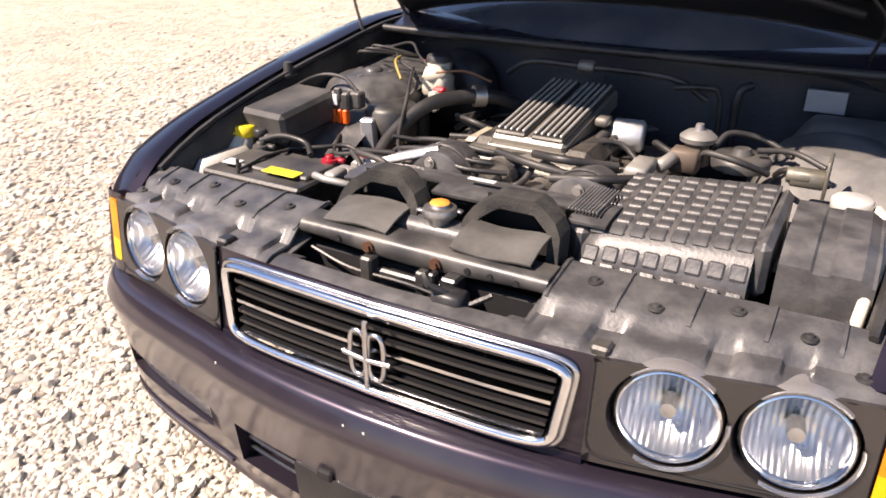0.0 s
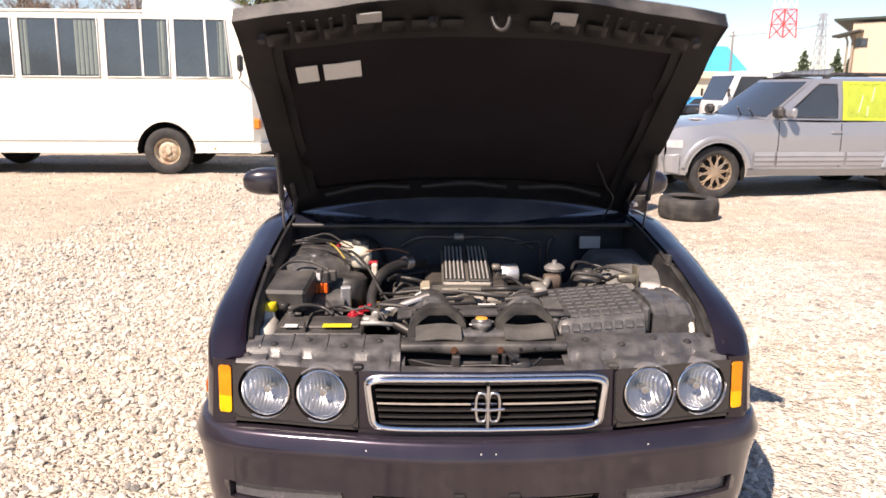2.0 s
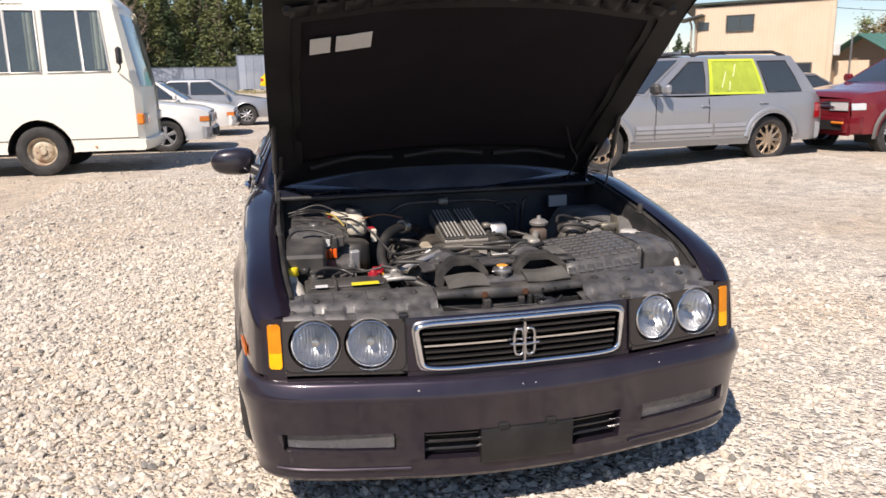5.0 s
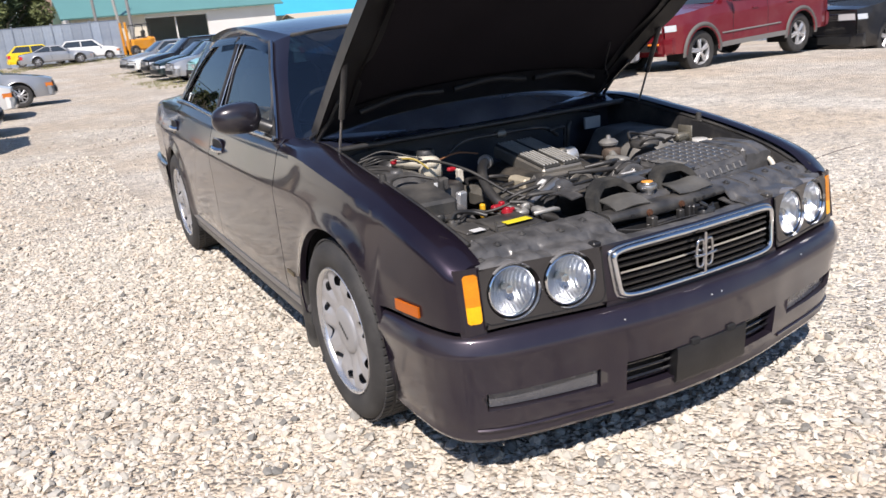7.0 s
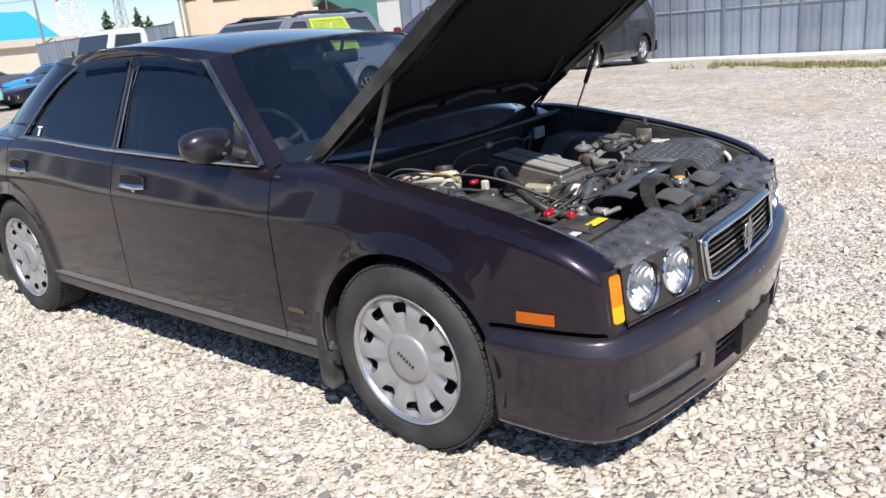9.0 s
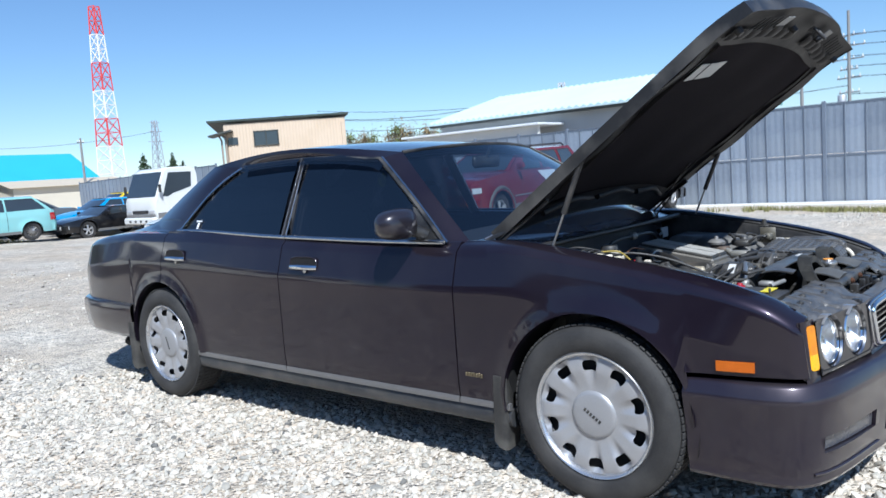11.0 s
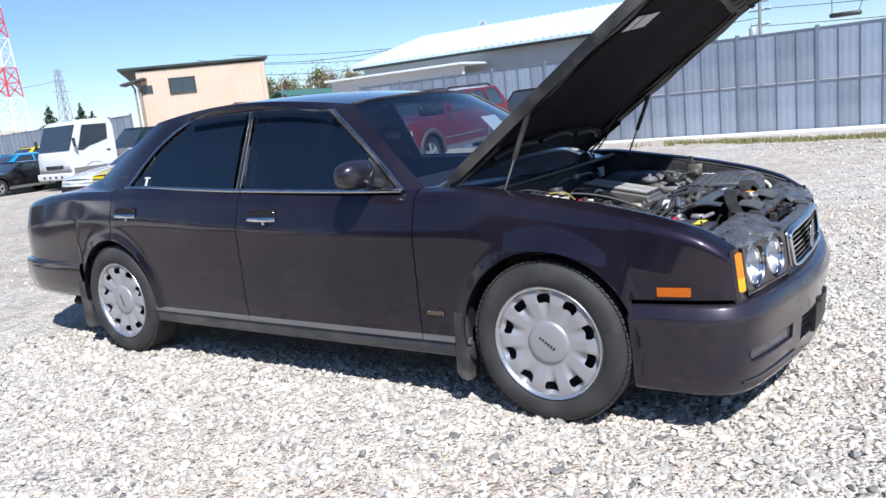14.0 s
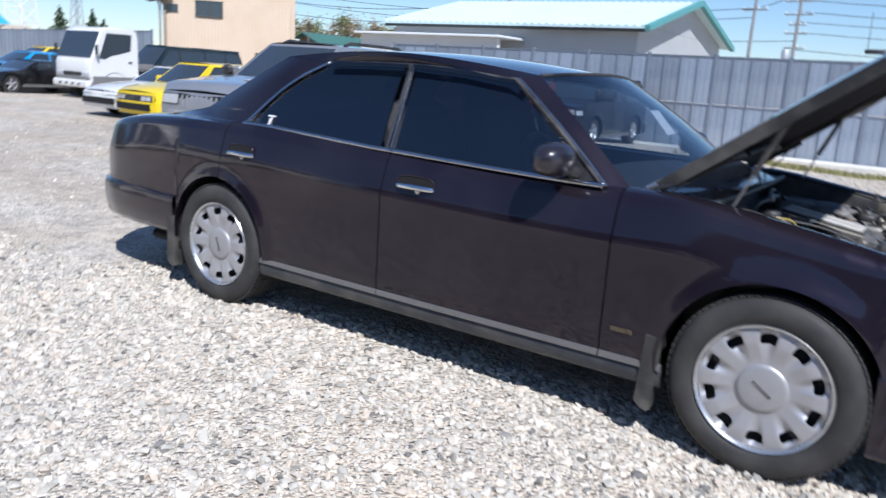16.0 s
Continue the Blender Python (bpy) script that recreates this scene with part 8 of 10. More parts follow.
parked("hatchback", "yellow hatchback with square twin headlamps", 6.3, 15.12, -90, YELLOWP, "hatch", z=-0.2, lower=YELLOWP, face="band")
parked("coupe", "white coupe with low front spoiler", 6.65, 17.0, -90, WHITE, "coupe", z=-0.2)
parked("van", "dark green van with side windows", 12.75, 25.1, -88, NAVY, "van", z=-0.3, side_split=(0.28, 0.55, 0.78))
parked("suv", "black off-road wagon near the fence", 12.75, 8.6, -90, BLACKP, "offroad", z=-0.22, rim_mat=OLDRIM, spokes=5)
parked("sedan", "grey sedan parked behind the maroon wagon", 9.2, 15.0, -88, GREYP, "sedan", z=-0.1)
parked("coupe", "silver coupe by the far fence", 3.2, 53.6, 88, SILVER, "coupe")
parked("hatchback", "yellow hatchback by the far fence", 2.0, 56.2, 90, YELLOWP, "hatch")
parked("pickup", "white pickup by the far fence", 4.95, 54.8, 86, WHITE, "hatch")

# unseen row on the yard's open side, added to be mirrored in the sedan's flank
for k, (label, y, colour, kind) in enumerate((("unseen white sedan added for flank reflections", -2.0, WHITE, "sedan"), ("unseen silver wagon added for flank reflections", 1.4, SILVER, "wagon"), ("unseen white van added for flank reflections", 4.6, WHITE, "van"),
                                              ("unseen grey sedan added for flank reflections", 7.6, GREYP, "sedan"), ("unseen silver sedan added for flank reflections", 10.4, SILVER, "sedan"), ("unseen white wagon added for flank reflections", 13.2, WHITE, "wagon"))):
    parked("van" if kind == "van" else "sedan" if kind == "sedan" else "estate_car", label, -11.6, y, 90, colour, kind, z=0.0)

# minibus
bus = empty("minibus", "ivory minibus with curtained windows and rusty wheels", "bus", pose(-2.72, 10.55, 0, 0, 0, 0.8))
BL, BW = 6.3, 2.0

wall_s = Shape()
zs = [0.27, 0.40, 0.52, 0.56, 0.75, 0.95, 1.2, 1.44, 1.47, 1.87, 2.27, 2.30, 2.36]
posts = [-6.3, -5.9, -5.7, -5.05, -4.95, -4.35, -3.66, -3.06, -2.98, -2.30, -1.83, -1.23, -1.13, -0.80, -0.40, -0.34, -0.12, -0.06, 0.0]
WHEEL_X = (-1.50, -4.72)
xs = sorted({round(v, 3) for v in posts + [w + d for w in WHEEL_X for d in (-0.48, -0.36, -0.24, -0.12, 0, 0.12, 0.24, 0.36, 0.48)]})
WINS = [(-6.15, -5.62), (-5.60, -5.05), (-4.95, -4.38), (-4.36, -3.77), (-3.65, -3.07), (-3.05, -2.45), (-2.33, -1.79), (-1.77, -1.36), (-1.27, -0.77), (-0.75, -0.38)]


def bus_side(x, z):
    nose = 0.10 * max(0, (x + 0.12) / 0.12) ** 2
    return (x - 0.22 * max(0, (z - 1.22) / 1.1) * max(0, (x + 1.2) / 1.2) ** 2, 0.0 + nose + 0.05 * max(0, (z - 1.4)) + (0.03 if z > 2.3 else 0), z)


bxs = spread(-6.3, 0, 63)
pts = [[x, z] for x in bxs for z in zs]
ins = [next((w for w in WHEEL_X if math.hypot(p[0] - w, p[1] - 0.36) < 0.47), None) for p in pts]
n = len(zs)
faces = []
for i in range(len(bxs) - 1):
    for j in range(n - 1):
        q = (i * n + j, (i + 1) * n + j, (i + 1) * n + j + 1, i * n + j + 1)
        if not all(ins[k] is not None for k in q):
            faces.append(q)
for k in {k for q in faces for k in q if ins[k] is not None}:
    a = math.atan2(pts[k][1] - 0.36, pts[k][0] - ins[k])
    pts[k] = [ins[k] + 0.47 * math.cos(a), 0.36 + 0.47 * math.sin(a)]
for side in (0, 1):
    s = Shape().add([(p[0], p[1] if side == 0 else BW - p[1], p[2]) for p in (bus_side(*q) for q in pts)], faces)
    part("side_wall", s, BUSWHITE, bus, "", 40)
    for a, b in WINS:
        if side == 0 or b < -1:
            pts_w = [bus_side(x, z) for x in (a, b) for z in (1.47, 2.26)]
            w = Shape().grid(lambda x, z: (bus_side(x, z)[0], (bus_side(x, z)[1] - 0.006) if side == 0 else BW - bus_side(x, z)[1] + 0.006, z), spread(a, b, 3), [1.47, 1.87, 2.26])
            win = part("side_window", w, mat("bus window glass", (0.05, 0.065, 0.075), 0.06, 0, 0.25, 2.2, 40, 0, 0.8), bus, "dusty bus window")
            fr = Shape().tube([(bus_side(x, z)[0], (bus_side(x, z)[1] - 0.010) if side == 0 else BW - bus_side(x, z)[1] + 0.010, z) for x, z in ((a, 1.46), (b, 1.46), (b, 2.27), (a, 2.27))], 0.013, 6, True)
            part("window_frame", fr, mat("pale alloy frame", (0.6, 0.6, 0.58), 0.45, 0.3, 0.08), win)
# drawn and gathered curtains behind the windows, folds standing proud of the pane
for a, b in ((-4.9, -4.52), (-3.62, -3.50), (-2.80, -2.47), (-1.52, -1.40), (-0.60, -0.46)):
    cu = Shape().grid(lambda x, z: (x, bus_side(x, z)[1] - 0.009 - 0.004 * math.sin(90 * x), z), spread(a, b, 24), [1.49, 1.87, 2.24])
    part("curtain", cu, mat("grey green curtain", (0.16, 0.2, 0.19), 0.8, 0, 0.2, 5, 40, 0.1), bus, "grey green curtain")
rf = Shape().grid(lambda x, u: (x, 1.0 + 0.95 * u, 2.36 + 0.075 * (1 - u**4)), spread(-6.3, -1.5, 10), spread(-1, 1, 10))
part("roof", rf, BUSWHITE, bus, "", 50)
hi = Shape().ring_sweep([[(x, 1.0 + 0.94 * k * (1 - 0.04 * max(0, x + 1)), 2.30 + (top_ - 2.30) * math.sqrt(max(0, 1 - abs(k) ** 6)) + 0.03) for k in spread(-1, 1, 16)] for x, top_ in ((-1.76, 2.30), (-1.75, 2.62), (-1.6, 2.66), (-1.0, 2.66), (-0.65, 2.62), (-0.44, 2.53), (-0.29, 2.40), (-0.24, 2.30))], False, False)
part("raised_roof", hi, BUSWHITE, bus, "raised front roof", 50)


def bus_front(u, z, off=0.0):
    x = 0.02 + off - 0.22 * max(0, (z - 1.22) / 1.1) - 0.10 * u**4 - 0.03 * max(0, z - 1.0)
    return (x, 1.0 + 0.93 * u, z)


part("front_wall", Shape().grid(lambda u, z: bus_front(u, z), spread(-1, 1, 14), zs), BUSWHITE, bus, "", 50)
part("windscreen", Shape().grid(lambda u, z: bus_front(u, z, 0.008), spread(-0.95, 0.95, 12), spread(1.25, 2.24, 5)), GLASSBG, bus, "large bus windscreen")
part("rear_wall", Shape().grid(lambda u, z: (-6.3, 1.0 + 0.97 * u, z), spread(-1, 1, 6), zs), BUSWHITE, bus)
part("underbody", Shape().box((-3.1, 1.0, 0.40), (6.0, 1.5, 0.3), 0.05), DARK, bus)
part("front_bumper", Shape().ring_sweep([[(0.06 - 0.10 * abs(u) ** 3 + dx, 1.0 + 1.0 * u, z) for dx, z in ((-0.12, 0.25), (0.02, 0.26), (0.05, 0.34), (0.04, 0.50), (-0.1, 0.53))] for u in spread(-1, 1, 12)]), BUSWHITE, bus)
for s in (0, 1):
    yy = 0.10 if s == 0 else 1.90
    part("turn_lamp", Shape().box((-0.035, yy - (0.03 if s == 0 else -0.03), 0.80), (0.10, 0.16, 0.15), 0.02), LAMPA, bus, "orange turn lamp")
    part("headlamp", Shape().box((0.01, yy + (0.16 if s == 0 else -0.16), 0.80), (0.08, 0.20, 0.15), 0.02), LAMPW, bus)
    part("mirror_arm", Shape().tube([(-0.28, -0.02 if s == 0 else 2.02, 1.45), (-0.22, -0.16 if s == 0 else 2.16, 1.50), (-0.22, -0.18 if s == 0 else 2.18, 1.62)], 0.012, 6), BLACK, bus)
    part("mirror", Shape().box((-0.22, -0.18 if s == 0 else 2.18, 1.66), (0.08, 0.14, 0.24), 0.03), BLACK, bus, "black door mirror")
for xa, xb, z in ((-6.3, -5.16, 0.545), (-4.28, -1.94, 0.545), (-1.06, -0.1, 0.545)):
    part("body_crease", Shape().tube([(x, -0.004, z) for x in spread(xa, xb, 8)], 0.008, 5), GREYCLAD, bus)
part("side_lamp", Shape().box((-0.72, -0.012, 0.42), (0.03, 0.02, 0.03), 0.006), LAMPA, bus)
for wx in WHEEL_X:
    for s in (0, 1):
        arch_ = Shape().grid(lambda t, y: (wx + 0.475 * math.cos(t), (0.02 + y) if s == 0 else BW - 0.02 - y, 0.36 + 0.475 * math.sin(t)), spread(-0.3, math.pi + 0.3, 16), [0, 0.4])
        arch_.grid(lambda t, k: (wx + k * math.cos(t), 0.42 if s == 0 else BW - 0.42, 0.36 + k * math.sin(t)), spread(-0.3, math.pi + 0.3, 16), [0, 0.475])
        part("wheel_well", arch_, DARK, bus)
        w = road_wheel(0.375, 0.22, 0, RUSTRIM, bus, 0.56)
        w.matrix_basis = pose(wx, 0.14 if s == 0 else BW - 0.14, 0.375, 0, 0, 90 if s == 0 else -90)

# the coachwork above the wheel arches is a tenth taller than its drawing
for ob in bus.children:
    for me in ([ob.data] if ob.data else []) + [c.data for c in ob.children if c.data and ob.data]:
        for vert in me.vertices:
            if vert.co.z > 0.6:
                vert.co.z = 0.6 + (vert.co.z - 0.6) * 1.10
            elif ob.data and vert.co.z < 0.42:
                vert.co.z = 0.42 - (0.42 - vert.co.z) * 0.45

# white light truck
tr = empty("truck", "white light truck with flat bed and blue cargo", "truck", pose(9.72, 23.5, -0.2, 0, 0, -89) @ Matrix.Scale(1.13, 4))
TW = 1.70
cab_rings = []
cprof = [(0.06, 0.42), (0.0, 0.60), (0.01, 0.98), (0.05, 1.10), (0.36, 1.86), (0.50, 1.95), (1.28, 1.97), (1.42, 1.92), (1.47, 1.75), (1.47, 0.42)]
for u in (-1, -0.93, -0.6, 0, 0.6, 0.93, 1):
    k = 1 - 0.03 * (abs(u) == 1)
    cab_rings.append([(u * TW / 2, 0.72 + (y - 0.72) * k, 0.42 + (z - 0.42) * (1 - 0.02 * (abs(u) > 0.95))) for y, z in cprof])
part("cab", Shape().ring_sweep(cab_rings), WHITE, tr, "", 40)
part("windscreen", Shape().grid(lambda u, t: (u * TW / 2 * 0.93, 0.055 + 0.295 * t - 0.012, 1.13 + 0.70 * t), [-1, 0, 1], [0, 0.5, 1]), GLASSBG, tr)
for s in (-1, 1):
    part("door_window", Shape().add([(s * (TW / 2 + 0.006), y, z) for y, z in ((0.26, 1.12), (0.42, 1.10), (0.62, 1.20), (0.80, 1.24), (1.22, 1.36), (1.26, 1.80), (0.50, 1.80))], [(0, 1, 2, 3, 4, 5, 6)]), GLASSBG, tr)
    part("door_handle", Shape().box((s * (TW / 2 + 0.01), 1.20, 1.05), (0.02, 0.12, 0.04), 0.006), BLACK, tr)
    part("mirror", Shape().box((s * (TW / 2 + 0.12), 0.12, 1.35), (0.10, 0.06, 0.24), 0.02), BLACK, tr)
    part("headlamp", Shape().box((s * 0.62, 0.0, 0.66), (0.34, 0.05, 0.12), 0.02), LAMPW, tr)
    part("lower_side", Shape().box((s * (TW / 2 - 0.01), 0.75, 0.52), (0.04, 1.4, 0.26), 0.02), GREYCLAD, tr)
part("front_grille", Shape().box((0, -0.01, 0.68), (0.85, 0.04, 0.10), 0.01), BLACK, tr)
part("front_band", Shape().box((0, -0.005, 0.56), (1.6, 0.05, 0.10), 0.02), GREYCLAD, tr)
part("bumper", Shape().box((0, -0.03, 0.42), (1.66, 0.16, 0.20), 0.04), WHITE, tr)
for x in (-0.45, -0.15, 0.15, 0.45):
    part("bumper_hole", Shape().box((x, -0.10, 0.41), (0.12, 0.03, 0.07), 0.01), DARK, tr)
part("bed", Shape().box((0, 3.05, 0.86), (TW, 3.0, 0.10), 0.02), GREYCLAD, tr)
for s in (-1, 1):
    part("bed_side", Shape().box((s * TW / 2, 3.05, 0.94), (0.05, 3.0, 0.14), 0.01), GREYCLAD, tr)
part("blue_cargo", Shape().box((-0.55, 1.80, 1.25), (0.45, 0.45, 0.80), 0.08), mat("blue tarpaulin", (0.04, 0.08, 0.35), 0.5, 0, 0.15), tr, "blue bundle behind the cab")
part("chassis", Shape().box((0, 2.4, 0.62), (0.8, 4.2, 0.2), 0.02), DARK, tr)
for ya in (0.72, 3.45):
    for s in (-1, 1):
        w = road_wheel(0.33, 0.2, 12, STEEL, tr, 0.55)
        w.matrix_basis = pose(s * 0.72, ya, 0.33, 0, 0, 0 if s < 0 else 180)
        if ya < 1:
            part("wheel_arch", Shape().grid(lambda t, x: (s * x, ya + 0.40 * math.cos(t), 0.36 + 0.40 * math.sin(t)), spread(0, math.pi, 12), [0.6, TW / 2 + 0.012]), DARK, tr)

# forklift
fk = empty("forklift", "orange forklift standing by the barn", "forklift", pose(5.6, 57.0, ground_z(5.6, 57), 0, 0, -70))
ORG = paint("orange machine paint", (0.62, 0.26, 0.02), 0.0, 0.45, 0.15)
part("body", Shape().box((0, 1.2, 0.75), (1.1, 1.7, 0.8), 0.12).box((0, 1.9, 0.95), (1.1, 0.6, 0.6), 0.15), ORG, fk)
for s in (-1, 1):
    part("mast_rail", Shape().box((s * 0.35, 0.15, 1.2), (0.12, 0.16, 2.2), 0.02), ORG, fk)
    part("guard_post", Shape().tube([(s * 0.48, 0.5, 1.1), (s * 0.45, 0.8, 2.1), (s * 0.45, 1.8, 2.1), (s * 0.48, 1.9, 1.2)], 0.04, 6), BLACK, fk)
    part("fork", Shape().box((s * 0.25, -0.5, 0.12), (0.12, 1.1, 0.05), 0.01), DARKSTEEL, fk)
    for ya, rr in ((0.5, 0.36), (1.9, 0.28)):
        w = road_wheel(rr, rr * 0.5, 8, STEEL, fk, 0.5)
        w.matrix_basis = pose(s * 0.5, ya, rr, 0, 0, 0 if s < 0 else 180)
part("seat", Shape().box((0, 1.3, 1.25), (0.5, 0.5, 0.12), 0.03).box((0, 1.55, 1.5), (0.5, 0.1, 0.4), 0.03), BLACK, fk)

# loose tyres
def loose_tyre(x, y, z, tilt, label, r=0.325, h=0.25):
    prof = [(r * 0.58, -h * 0.40), (r * 0.60, -h * 0.47), (r * 0.80, -h * 0.5), (r * 0.95, -h * 0.44), (r, -h * 0.28), (r, h * 0.28), (r * 0.95, h * 0.44), (r * 0.80, h * 0.5), (r * 0.60, h * 0.47), (r * 0.58, h * 0.40), (r * 0.72, h * 0.34), (r * 0.9, h * 0.25), (r * 0.9, -h * 0.25), (r * 0.72, -h * 0.34)]
    s = Shape().lathe(prof + [prof[0]], (0, 0, 0), "z", 40)
    for zz in (-0.03, 0.0, 0.03):
        s.tube([((r + 0.001) * math.cos(t), (r + 0.001) * math.sin(t), zz) for t in spread(0, 2 * math.pi, 40)[:-1]], 0.004, 4, True)
    return thing("loose_tyre", s, mat("old black tyre", (0.022, 0.021, 0.021), 0.7, 0, 0.25, 6, 80, 0.15, 0, (0.16, 0.145, 0.12), 0.35), label, "tyre", pose(x, y, z, tilt, 0, 20), "loose tyres on the gravel")


loose_tyre(2.86, 6.42, 0.122, 1.5, "worn black tyre lying flat on gravel")
loose_tyre(2.26, 7.00, 0.122, 0, "worn black tyre at the bottom of a pair", 0.31)
loose_tyre(2.28, 7.02, 0.365, 2, "worn black tyre stacked on another", 0.31)

# ---- fences ----
FENCE = mat("weathered galvanised sheet", (0.275, 0.318, 0.385), 0.45, 0.3, 0.10, 0.9, 9, 0.02, 0, (0.40, 0.42, 0.44), 0.35, 0.20)
FENCEDARK = mat("grey fence frame", (0.19, 0.22, 0.27), 0.5, 0.3, 0.12, 4, 60, 0.05)
BATTEN = mat("dull fence batten", (0.15, 0.175, 0.215), 0.5, 0.2, 0.1, 4, 60, 0.05)


def steel_fence(label, a, b, h, pitch, base, tiers=2, posts_every=4, batten=True):
    """Sheet panels between battens, rails and posts, along a straight line from a to b."""
    A, B = Vector((*a, 0)), Vector((*b, 0))
    length = (B - A).length
    d = (B - A).normalized()
    n = round(length / pitch)
    step = length / n
    f = empty("steel_fence", label, "fence", kind="structure")
    me = []
    th = h / tiers
    sh = Shape()
    corr = []
    for k in range(17):
        x = -step / 2 + step * k / 16
        corr.append((x, 0.0025 * math.copysign(1, math.sin(2 * math.pi * 3 * k / 16 + 0.2)) if 0 < k < 16 else 0))
    sh.ring_sweep([[(x, y, z) for x, y in corr] + [(x, y + 0.01, z) for x, y in corr[::-1]] for z in (-th / 2 + 0.01, th / 2 - 0.01)])
    pm = sh.mesh("sheet_panel", FENCE)
    bm_ = Shape().box((0, 0, 0), (0.035, 0.03, h), 0.006).mesh("batten", BATTEN)
    pomesh = Shape().box((0, 0, 0), (0.10, 0.08, h + 0.10), 0.01).mesh("post", FENCEDARK)
    ang = math.degrees(math.atan2(d.y, d.x))
    for i in range(n):
        p = A + d * step * (i + 0.5)
        g = base(p.x, p.y)
        for t in range(tiers):
            ob = new("sheet_panel", pm)
            ob.parent = f
            ob.matrix_basis = pose(p.x, p.y, g + th * (t + 0.5) + 0.03, 0, 0, ang)
    for i in range(n + 1):
        p = A + d * step * i
        g = base(p.x, p.y)
        if i % posts_every == 0:
            ob = new("post", pomesh)
            ob.matrix_basis = pose(p.x, p.y, g + h / 2 + 0.05, 0, 0, ang)
        elif batten:
            ob = new("batten", bm_)
            ob.matrix_basis = pose(p.x + d.y * -0.02, p.y + d.x * -0.0, g + h / 2, 0, 0, ang)
        else:
            continue
        ob.parent = f
    for zz in ([0.04, h / 2, h + 0.02] if tiers == 2 else [h]):
        for i in range(0, n, posts_every):
            p, q = A + d * step * i, A + d * step * min(n, i + posts_every)
            for off in (0.03,):
                nx = Vector((d.y, -d.x, 0)) * 0.0
                part("rail", Shape().tube([p + nx + Vector((0, 0, base(p.x, p.y) + zz)), q + nx + Vector((0, 0, base(q.x, q.y) + zz))], 0.035, 4), FENCEDARK if zz < h else BATTEN, f)
    return f


steel_fence("tall galvanised sheet fence along the yard", (17.62, -9.0), (18.55, 17.8), 2.55, 0.48, lambda x, y: -0.36)
thing("fence_kerb", Shape().box((0, 0, 0), (0.5, 27.0, 0.20), 0.04, pose(17.75, 4.4, -0.36, 0, 0, -2)), mat("pale concrete footing", (0.6, 0.58, 0.53), 0.85, 0, 0.15, 2, 40, 0.2), "pale concrete footing under the sheet fence", "kerb", kind="structure")
steel_fence("grey sheet fence behind the truck", (18.66, 32.3), (24.0, 59.0), 2.7, 0.9, lambda x, y: -0.35, 1, 3)
steel_fence("bluish old sheet fence in front of the grove", (-3.5, 59.5), (5.6, 58.0), 2.6, 0.6, lambda x, y: 0.75, 1, 4)
steel_fence("dark low fence beside the grove", (-16, 58.0), (-3.6, 59.5), 1.9, 0.8, lambda x, y: 0.6, 1, 4)

# ---- buildings ----
SIDING = mat("beige ribbed siding", (0.60, 0.475, 0.350), 0.6, 0, 0.07, 0.8, 30, 0.05, 0, (0.42, 0.31, 0.2), 0.35)
WALLW = mat("white painted wall", (0.62, 0.615, 0.59), 0.7, 0, 0.06, 0.8, 30, 0.05)
GREENROOF = mat("green sheet roof", (0.07, 0.17, 0.14), 0.5, 0.2, 0.1, 0.7, 20, 0.05)
BLUEROOF = mat("bright blue sheet roof", (0.06, 0.42, 0.62), 0.4, 0.1, 0.05, 0.5, 20, 0.03)
CREAMWALL = mat("cream factory wall", (0.62, 0.56, 0.45), 0.7, 0, 0.06, 0.5, 20, 0.05)
DARKTRIM = mat("dark roof edge", (0.06, 0.065, 0.06), 0.5, 0.1, 0.1)


def ribbed_wall(a, b, z0, z1, pitch=0.16, depth=0.014, thick=0.2):
    """A ribbed wall sheet from a to b with thickness to its left."""
    A, B = Vector((*a, 0)), Vector((*b, 0))
    d = (B - A).normalized()
    nrm = Vector((d.y, -d.x, 0))
    n = max(2, round((B - A).length / pitch) * 4)
    ring = []
    for k in range(n + 1):
        p = A + (B - A) * (k / n) + nrm * (depth if k % 4 in (1, 2) else 0)
        ring.append(p)
    back_ = [B - nrm * thick, A - nrm * thick]
    return Shape().ring_sweep([[(p.x, p.y, z) for p in ring + back_] for z in (z0, z1)])


# beige shed-roofed building
bd = empty("beige_building", "beige ribbed two-storey building with green shed roof", "building")
c0, c1 = Vector((19.87, 33.12, 0)), Vector((24.17, 28.57, 0))
dv = (c1 - c0).normalized()
nv = Vector((-dv.y, dv.x, 0))
if nv.y < 0:
    nv = -nv
c2, c3 = c1 + nv * 4.2 - dv * 1.6, c0 + nv * 4.2
part("front_wall", ribbed_wall((c0.x, c0.y), (c1.x, c1.y), -0.3, 4.44), SIDING, bd)
# side wall takes a browner copy of SIDING, its shade mixed into the colour
part("side_wall", ribbed_wall((c3.x, c3.y), (c0.x, c0.y), -0.3, 4.1), mat("siding with painted shade", (0.40, 0.30, 0.21), 0.65, 0, 0.08, 0.8, 30, 0.05), bd)
part("end_wall", ribbed_wall((c1.x, c1.y), (c2.x, c2.y), -0.3, 4.2), SIDING, bd)
e0, e1 = c0 - dv * 0.8 - nv * 0.15, c1 + dv * 0.22 - nv * 0.15
e2, e3 = c2 + dv * 0.2 + nv * 0.3, c3 - dv * 0.8 + nv * 0.3
rfz = (4.66, 4.66, 3.91, 3.91)
rb_ = Shape().add([(p.x, p.y, z) for p, z in zip((e0, e1, e2, e3), rfz)] + [(p.x, p.y, z - 0.10) for p, z in zip((e0, e1, e2, e3), rfz)], [(0, 1, 2, 3), (7, 6, 5, 4), (0, 4, 5, 1), (1, 5, 6, 2), (2, 6, 7, 3), (3, 7, 4, 0)])
